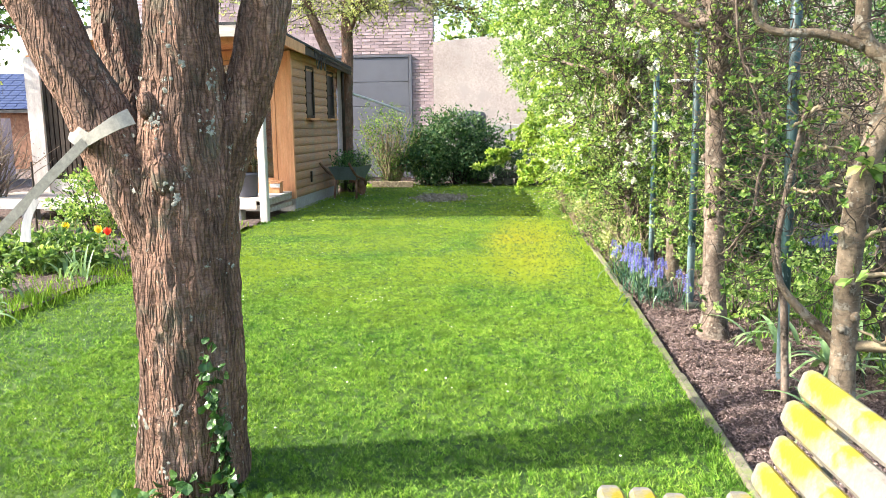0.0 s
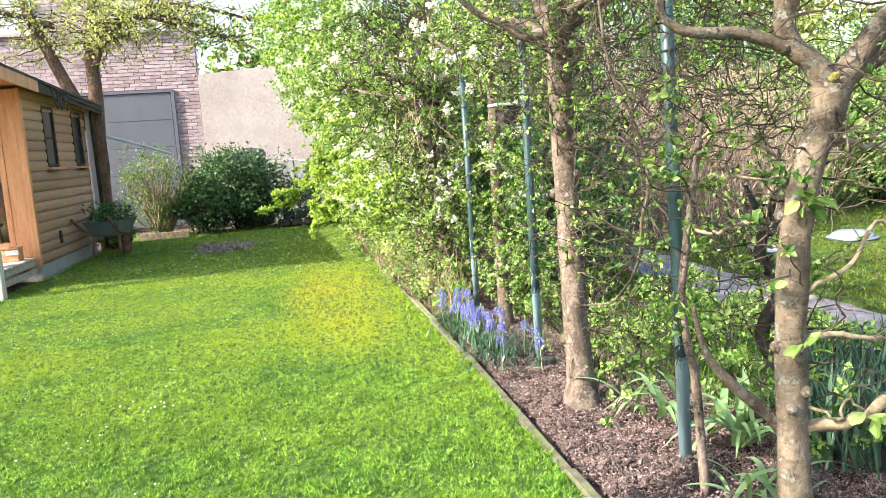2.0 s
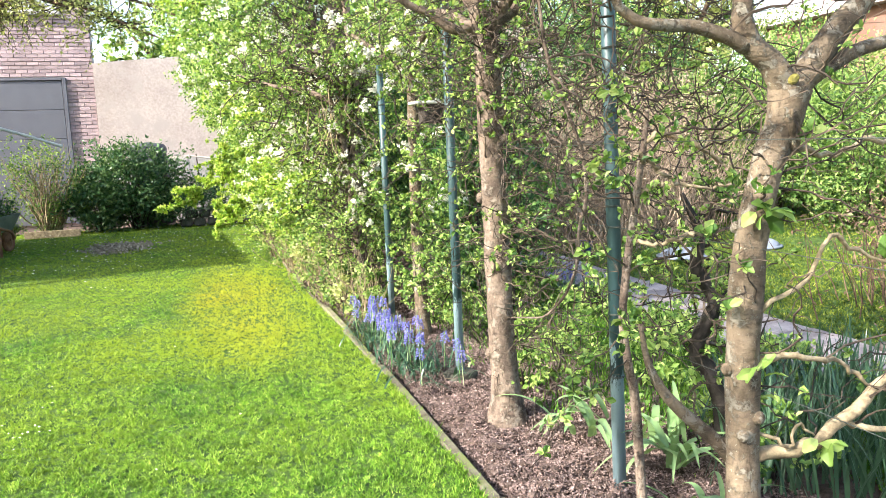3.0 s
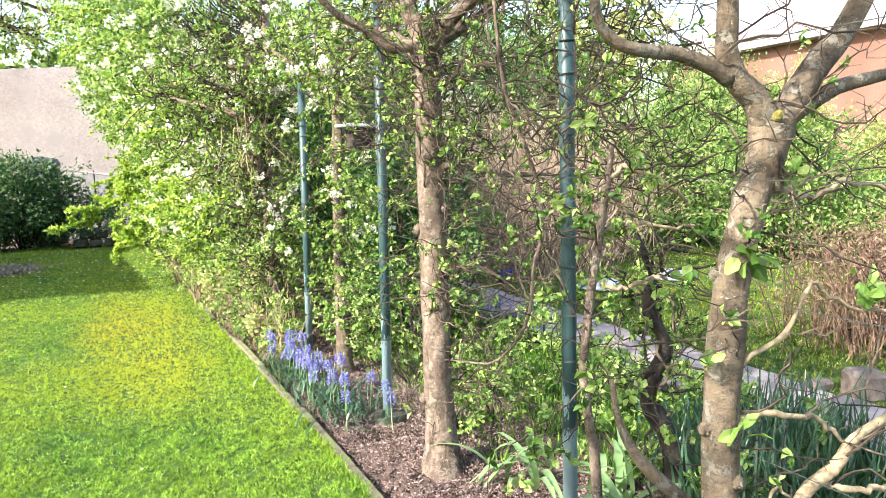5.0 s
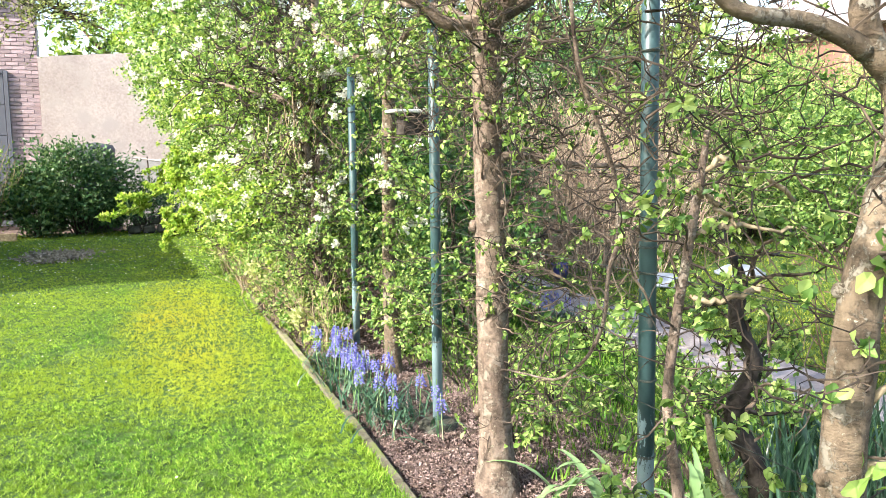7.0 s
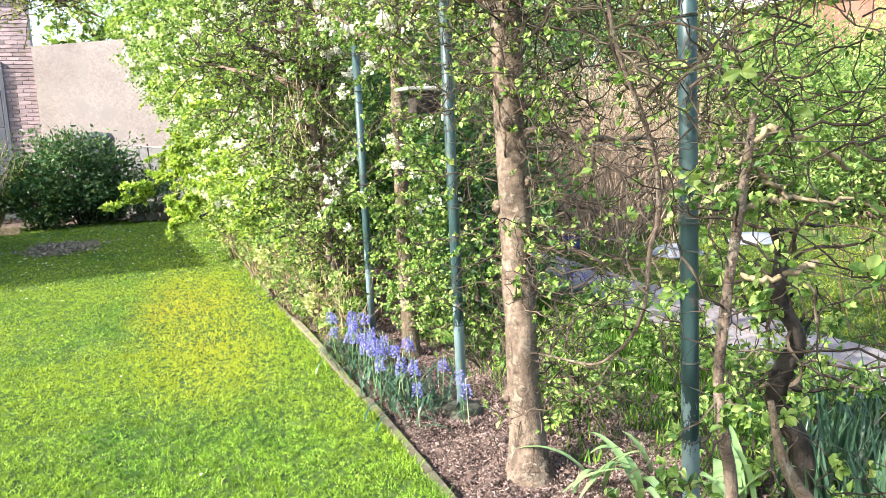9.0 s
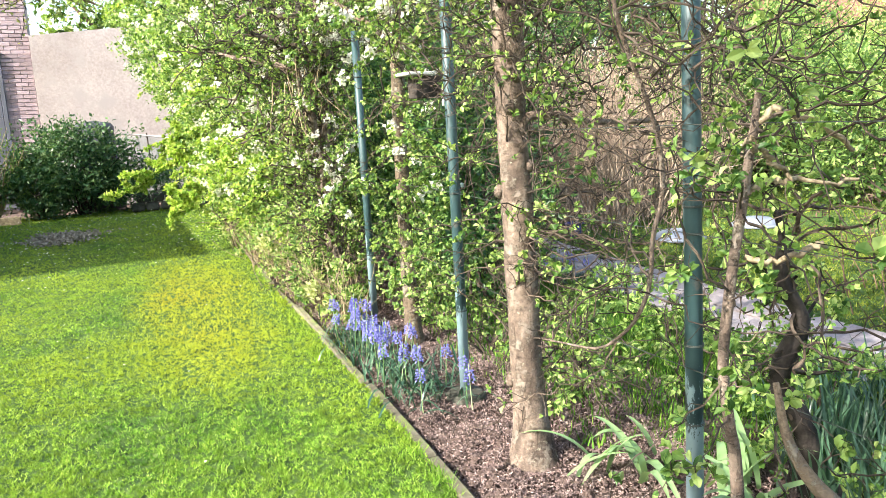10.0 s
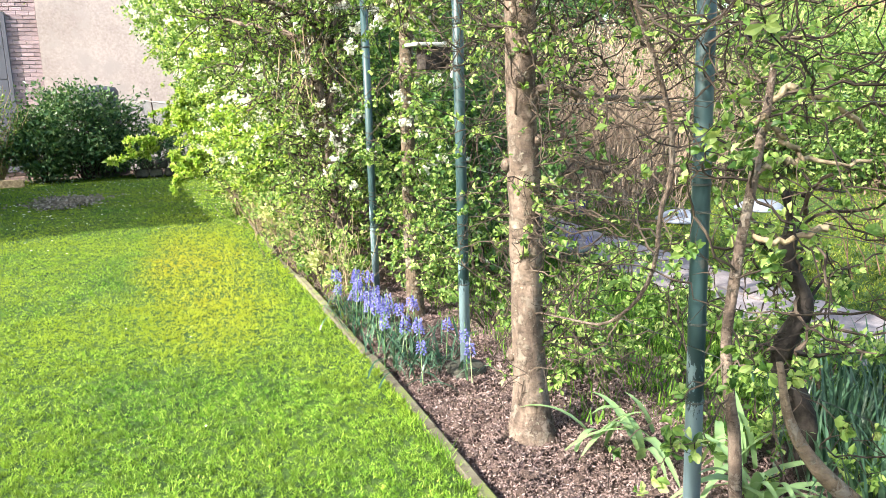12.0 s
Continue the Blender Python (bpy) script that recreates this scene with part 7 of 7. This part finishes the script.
# outbuilding with dark blue roof panels beyond the bed
out = thing("outbuilding", "low outbuilding with a roof of dark blue panels", "building", at=(-20, 25, 0))
part("wall", box(Geo(), (-4, 0, -0.05), (4, 4, 2.0)), RUSTY, out)
roof = part("roof", (lambda g: g.add([(-4.2, -0.3, 1.95), (4.2, -0.3, 1.95), (4.2, 2.2, 3.3), (-4.2, 2.2, 3.3), (-4.2, -0.3, 1.85), (4.2, -0.3, 1.85), (4.2, 2.2, 3.2), (-4.2, 2.2, 3.2)], [(0, 1, 2, 3), (4, 7, 6, 5), (0, 4, 5, 1), (1, 5, 6, 2), (2, 6, 7, 3), (3, 7, 4, 0)]))(Geo()), FELT, out)
PANEL = plain("blue_panel", (0.02, 0.03, 0.09), 0.25, 0.1, vary=0.2, scale=3)
me = box(Geo(), (-0.19, -0.01, -0.085), (0.19, 0.01, 0.085), cham=0.004).mesh("panel")
for i in range(20):
    for j in range(14):
        s = part("panel", me, PANEL, roof)
        u = (j + 0.5) / 14
        s.matrix_basis = pose(-3.85 + 0.4 * i, -0.3 + 2.5 * u - 0.02, 1.95 + 1.35 * u + 0.03, -61.6, 0, 0)

# neighbouring garden beyond the hedge
path = thing("garden_path", "path of worn pinkish grey paving slabs", "path", kind="structure")
rng = np.random.default_rng(430)
slabs = [box(Geo(), (-w / 2 + 0.006, -0.195, -0.04), (w / 2 - 0.006, 0.195, 0.012), cham=0.008).mesh("slab") for w in (0.38, 0.37)]
for k in range(36):
    for j in range(2):
        s = part("slab", slabs[j], PAVING, path)
        s.matrix_basis = pose(3.2 + 0.38 * j + rng.normal(0, 0.006), -1.8 + 0.4 * k, rng.normal(0, 0.004), rng.normal(0, 0.6), rng.normal(0, 0.6), rng.normal(0, 0.8))
block = thing("stone_block", "rough brown stone block beside the path", "stone", at=(3.88, 5.15, 0.0), turn=-20)
part("block", box(Geo(), (-0.1, -0.1, -0.02), (0.1, 0.1, 0.16), cham=0.025), BLOCK, block)
for k, (x, y, s) in enumerate([(3.8, 5.4, 0.09), (3.86, 4.74, 0.09)]):
    b = thing("edge_stone", "flat stone laid along the path's edge", "stone", "path stones", at=(x, y, 0), turn=30 * k)
    part("block", box(Geo(), (-s, -s * 0.6, -0.03), (s, s * 0.6, 0.045), cham=0.02), BLOCK, b)
stump = thing("dead_trunk", "dark twisted dead trunk wrapped in old twigs", "tree trunk", at=(1.84, 4.55, 0))
rng = np.random.default_rng(431)
g = Geo()
tube(g, spline([(0.1, 0, -0.05), (0.06, 0, 0.25), (-0.03, 0.03, 0.45), (0.03, 0, 0.65), (-0.05, 0.02, 0.8), (-0.04, 0.02, 0.95), (-0.10, 0.05, 1.12)], 30), [0.048, 0.034, 0.036, 0.026, 0.023, 0.009], 14, 0.3, rng, lumps=3)
part("trunk", g, BLACKWOOD, stump, smooth=True)
g = Geo()
nd = branch_out(rng, g, [(0, 0, 0.3 + 0.03 * k) for k in range(26)], rng.normal(0, 1, (26, 3)), rng.uniform(0.25, 0.7, 26), 0.007, wander=0.4)
part("twig_mass", g, TWIG, stump)
g = Geo()
rosettes(rng, g, nd, 260, size=(0.015, 0.034))
part("leaves", g, LEAF_NEW, stump)
TROUGH = plain("weathered_white_plastic", (0.2, 0.225, 0.27), 0.5, vary=0.2, scale=6)
# white upturned troughs
for x, y, t in ((4.9, 9.15, 30), (6.1, 9.35, -10)):
    tr = thing("white_trough", "white plastic trough lying upturned in the grass", "trough", "troughs", at=(x, y, 0), turn=t)
    part("shell", lathe(Geo(), [(0.25, 0.0), (0.25, 0.02), (0.22, 0.06), (0.16, 0.09), (0.0, 0.10)], 28), TROUGH, tr, smooth=True)
    part("rim", lathe(Geo(), [(0.25, 0.0), (0.28, 0.0), (0.28, 0.02), (0.25, 0.026)], 28), TROUGH, tr, smooth=True)


def reed_bush(name, at, seed, n, radius, height, label, material=DRY):
    rng = np.random.default_rng(seed)
    c = thing(name, label, "shrub", "dry shrubs", at=(*at, 0))
    g = Geo()
    for _ in range(n):
        x, y = rng.normal(0, radius[0] * 0.5), rng.normal(0, radius[1] * 0.5)
        w = twig_walk(rng, (x, y, 0), (rng.normal(x * 0.2, 0.2), rng.normal(y * 0.1, 0.2), 1), height * rng.uniform(0.55, 1.1), 0.13, 0.13)
        tube(g, w, [0.006, 0.002], 3, cap=False)
    part("stalk_mass", g, material, c)
    m = n * 12
    g = Geo()
    p = np.stack([rng.normal(0, radius[0] * 0.55, m), rng.normal(0, radius[1] * 0.55, m), height * rng.beta(1.6, 1.3, m)], 1)
    leaf_quads(g, p, rng.normal(0, 1, (m, 3)) + np.array([0, 0, -0.5]), 0.05, 0.014, rng)
    part("dead_leaves", g, material, c)


reed_bush("dry_reed_clump", (5.4, 5.95), 441, 560, (0.85, 0.7), 0.9, "thick clump of dry reddish brown reeds beside the path", REED)
reed_bush("dry_reed_clump", (6.8, 6.2), 442, 460, (1.0, 0.8), 1.1, "thick clump of dry reddish brown reeds", REED)
reed_bush("dry_hedge", (4.9, 10.6), 443, 420, (1.0, 0.9), 2.2, "brown hedge with last year's dead leaves")
reed_bush("dry_hedge", (6.2, 11.8), 444, 420, (1.1, 0.9), 2.3, "brown hedge with last year's dead leaves")
reed_bush("dry_hedge", (3.9, 12.0), 445, 380, (0.9, 0.9), 2.3, "brown hedge with last year's dead leaves")
for k, (x, y, r, h, m) in enumerate([(8.6, 10.2, 1.3, 2.1, LEAF_FAR), (9.6, 8.4, 1.3, 1.1, LEAF_FAR), (10.0, 6.6, 1.2, 1.2, LEAF_FAR), (7.7, 12.4, 1.2, 2.4, LEAF_FAR), (9.2, 12.5, 1.4, 2.7, LEAF_FAR), (11.2, 10.0, 1.5, 1.15, LEAF_HEDGE), (11.5, 7.6, 1.4, 1.3, LEAF_HEDGE), (11.0, 5.2, 1.4, 1.2, LEAF_FAR), (10.5, 13.5, 1.6, 3.2, LEAF_FAR), (12.0, 16.0, 2.0, 4.0, LEAF_FAR), (5.4, 13.6, 1.3, 4.0, LEAF_DARK), (7.2, 14.4, 1.4, 4.4, LEAF_DARK), (3.9, 14.4, 1.1, 3.8, LEAF_DARK), (14.0, 14.6, 0.8, 3.4, LEAF_PALE), (13.0, 11.8, 0.5, 2.1, LEAF_PALE)]):
    leafy_clump("garden_shrub", (x, y), 460 + k, 11000, (r, r), h, 0.075, m, "broad green shrub of the neighbouring garden", "shrub", "neighbour shrubs", 18)
for k, (x, y, h) in enumerate([(2.1, 7.9, 1.75), (2.0, 9.0, 2.0), (2.3, 9.5, 2.1), (2.5, 10.8, 2.5), (2.8, 11.7, 2.6), (2.8, 13.1, 2.6), (2.7, 14.6, 2.7), (2.6, 16.0, 2.7)]):
    leafy_clump("ivy_bush", (x, y), 480 + k, 6500, (0.55, 0.85), h, 0.06, LEAF_DARK, "dense dark ivy grown up behind the hedge", "ivy", "ivy bushes", 14)

# far house
house = thing("house", "far house with salmon-coloured walls and a grey roof", "house", at=(21, 14, 0), turn=0)
HOUSEW = surface("salmon_render", (0.15, 0.08, 0.06), (0.18, 0.098, 0.074), (0.21, 0.12, 0.092), scale=0.6, fine=20, rough=0.9, bump=0.1)
TILE = surface("grey_roof", (0.22, 0.18, 0.19), (0.32, 0.27, 0.28), (0.42, 0.37, 0.38), scale=2, fine=30, rough=0.85, bump=0.3)
part("wall", box(Geo(), (0, 3.5, -0.05), (6, 13, 5.3)), HOUSEW, house)
part("tall_wall", box(Geo(), (-0.06, -7, -0.05), (6, 3.495, 7.2)), HOUSEW, house)
for y0, y1, z in ((3.0, 13.5, 5.305), (-7.5, 3.99, 7.205)):
    g = Geo()
    g.add([(-0.5, y0, z), (-0.5, y1, z), (3, y1, z + 2.2), (3, y0, z + 2.2), (6.5, y1, z), (6.5, y0, z)], [(0, 3, 2, 1), (3, 5, 4, 2), (0, 5, 3), (1, 2, 4), (0, 1, 4, 5)])
    part("roof", g, TILE, house)
part("string_course", box(Geo(), (-0.1, -7, 4.28), (-0.061, 3.495, 4.4), cham=0.01), HOUSEW, house)
for y, z in ((-5.5, 2.3), (0.95, 4.6)):
    w = part("window", box(Geo(), (-0.11, y - 0.6, z), (-0.062, y + 0.6, z + 1.3), cham=0.01), WHITE, house)
    part("pane", box(Geo(), (-0.122, y - 0.5, z + 0.08), (-0.112, y + 0.5, z + 1.22)), PANEL, w)
carport = thing("carport", "low white-roofed carport before the far house", "carport", at=(16.5, 12.8, 0))
part("roof", box(Geo(), (-0.9, -1.1, 1.98), (0.9, 0.75, 2.12), cham=0.02), WHITEWOOD, carport)
part("back_wall", box(Geo(), (0.7, -1.0, -0.05), (0.78, 0.7, 1.975)), STONE, carport)
for x in (-0.75, 0.6):
    for y in (-0.95, -0.1, 0.65):
        part("post", box(Geo(), (x - 0.05, y - 0.05, -0.05), (x + 0.05, y + 0.05, 1.975), cham=0.008), WHITEWOOD, carport)

# small blue bucket at the far end of the path
bucket = thing("bucket", "small dark blue plastic bucket in the grass", "bucket", at=(4.04, 9.84, 0), turn=20)
BLUEP = plain("blue_plastic", (0.03, 0.035, 0.14), 0.4)
part("body", lathe(Geo(), [(0.0, 0.0), (0.075, 0.0), (0.1, 0.17), (0.095, 0.17), (0.07, 0.012), (0.0, 0.012)], 24), BLUEP, bucket, smooth=True)
part("rim", lathe(Geo(), [(0.1005, 0.155), (0.108, 0.157), (0.108, 0.172), (0.1005, 0.174)], 24), BLUEP, bucket, smooth=True)
part("handle", tube(Geo(), [(0.105 * math.cos(q), -0.02 - 0.06 * math.sin(q), 0.165 + 0.07 * math.sin(q)) for q in np.linspace(0, math.pi, 16)], [0.003, 0.003], 6), WIRE, bucket)

# walls that close the gardens behind and to the sides
tagged(part("wall_south", box(Geo(), (-14, -6.3, -0.05), (9, -6.0, 2.0)), BRICK), "plain garden wall closing the garden", "wall", kind="structure")
tagged(part("wall_west", box(Geo(), (-14.3, -6.3, -0.05), (-14.0, 20, 1.6)), BRICK), "plain garden wall closing the garden", "wall", kind="structure")


# bricks of the end wall, each a piece of its own
brick_me = box(Geo(), (-0.105, 0.0, -0.0325), (0.105, 0.03, 0.0325), cham=0.004).mesh("brick")
rng = np.random.default_rng(501)
spots = []
for row in range(86):
    z = 0.04 + 0.0755 * row
    off = 0.11 * (row % 2)
    for col in range(34):
        x = -2.354 - 0.22 * col - off
        if z < 3.03 and (-5.93 <= x <= -2.87 or abs(x + 6.03) < 0.105):
            continue
        if 4.2 < z < 5.65 and (abs(x + 5.88) < 0.56 or abs(x + 3.25) < 0.56):
            continue
        spots.append((x, z))
near = [(x, z) for x, z in spots if x > -4.6 and 1.2 < z < 4.6]
near = sorted(near, key=lambda q: -q[0])[:300]
keep = set(near)
rest = Geo()
for row in range(1, 86, 2):
    z = 0.04 + 0.0755 * row
    box(rest, (-2.352, WY - 0.008, z - 0.0325), (-2.249, WY + 0.021, z + 0.0325))
for x, z in spots:
    dy = rng.normal(0, 0.002)
    if (x, z) in keep:
        b = part("brick", brick_me, BRICK, sheet_wall)
        b.matrix_basis = pose(x, WY - 0.008 + dy, z)
    else:
        box(rest, (x - 0.105, WY - 0.008 + dy, z - 0.0325), (x + 0.105, WY + 0.021 + dy, z + 0.0325))
tagged(part("bricks", rest, BRICK, sheet_wall), "brickwork of the rest of the wall", kind="stuff")
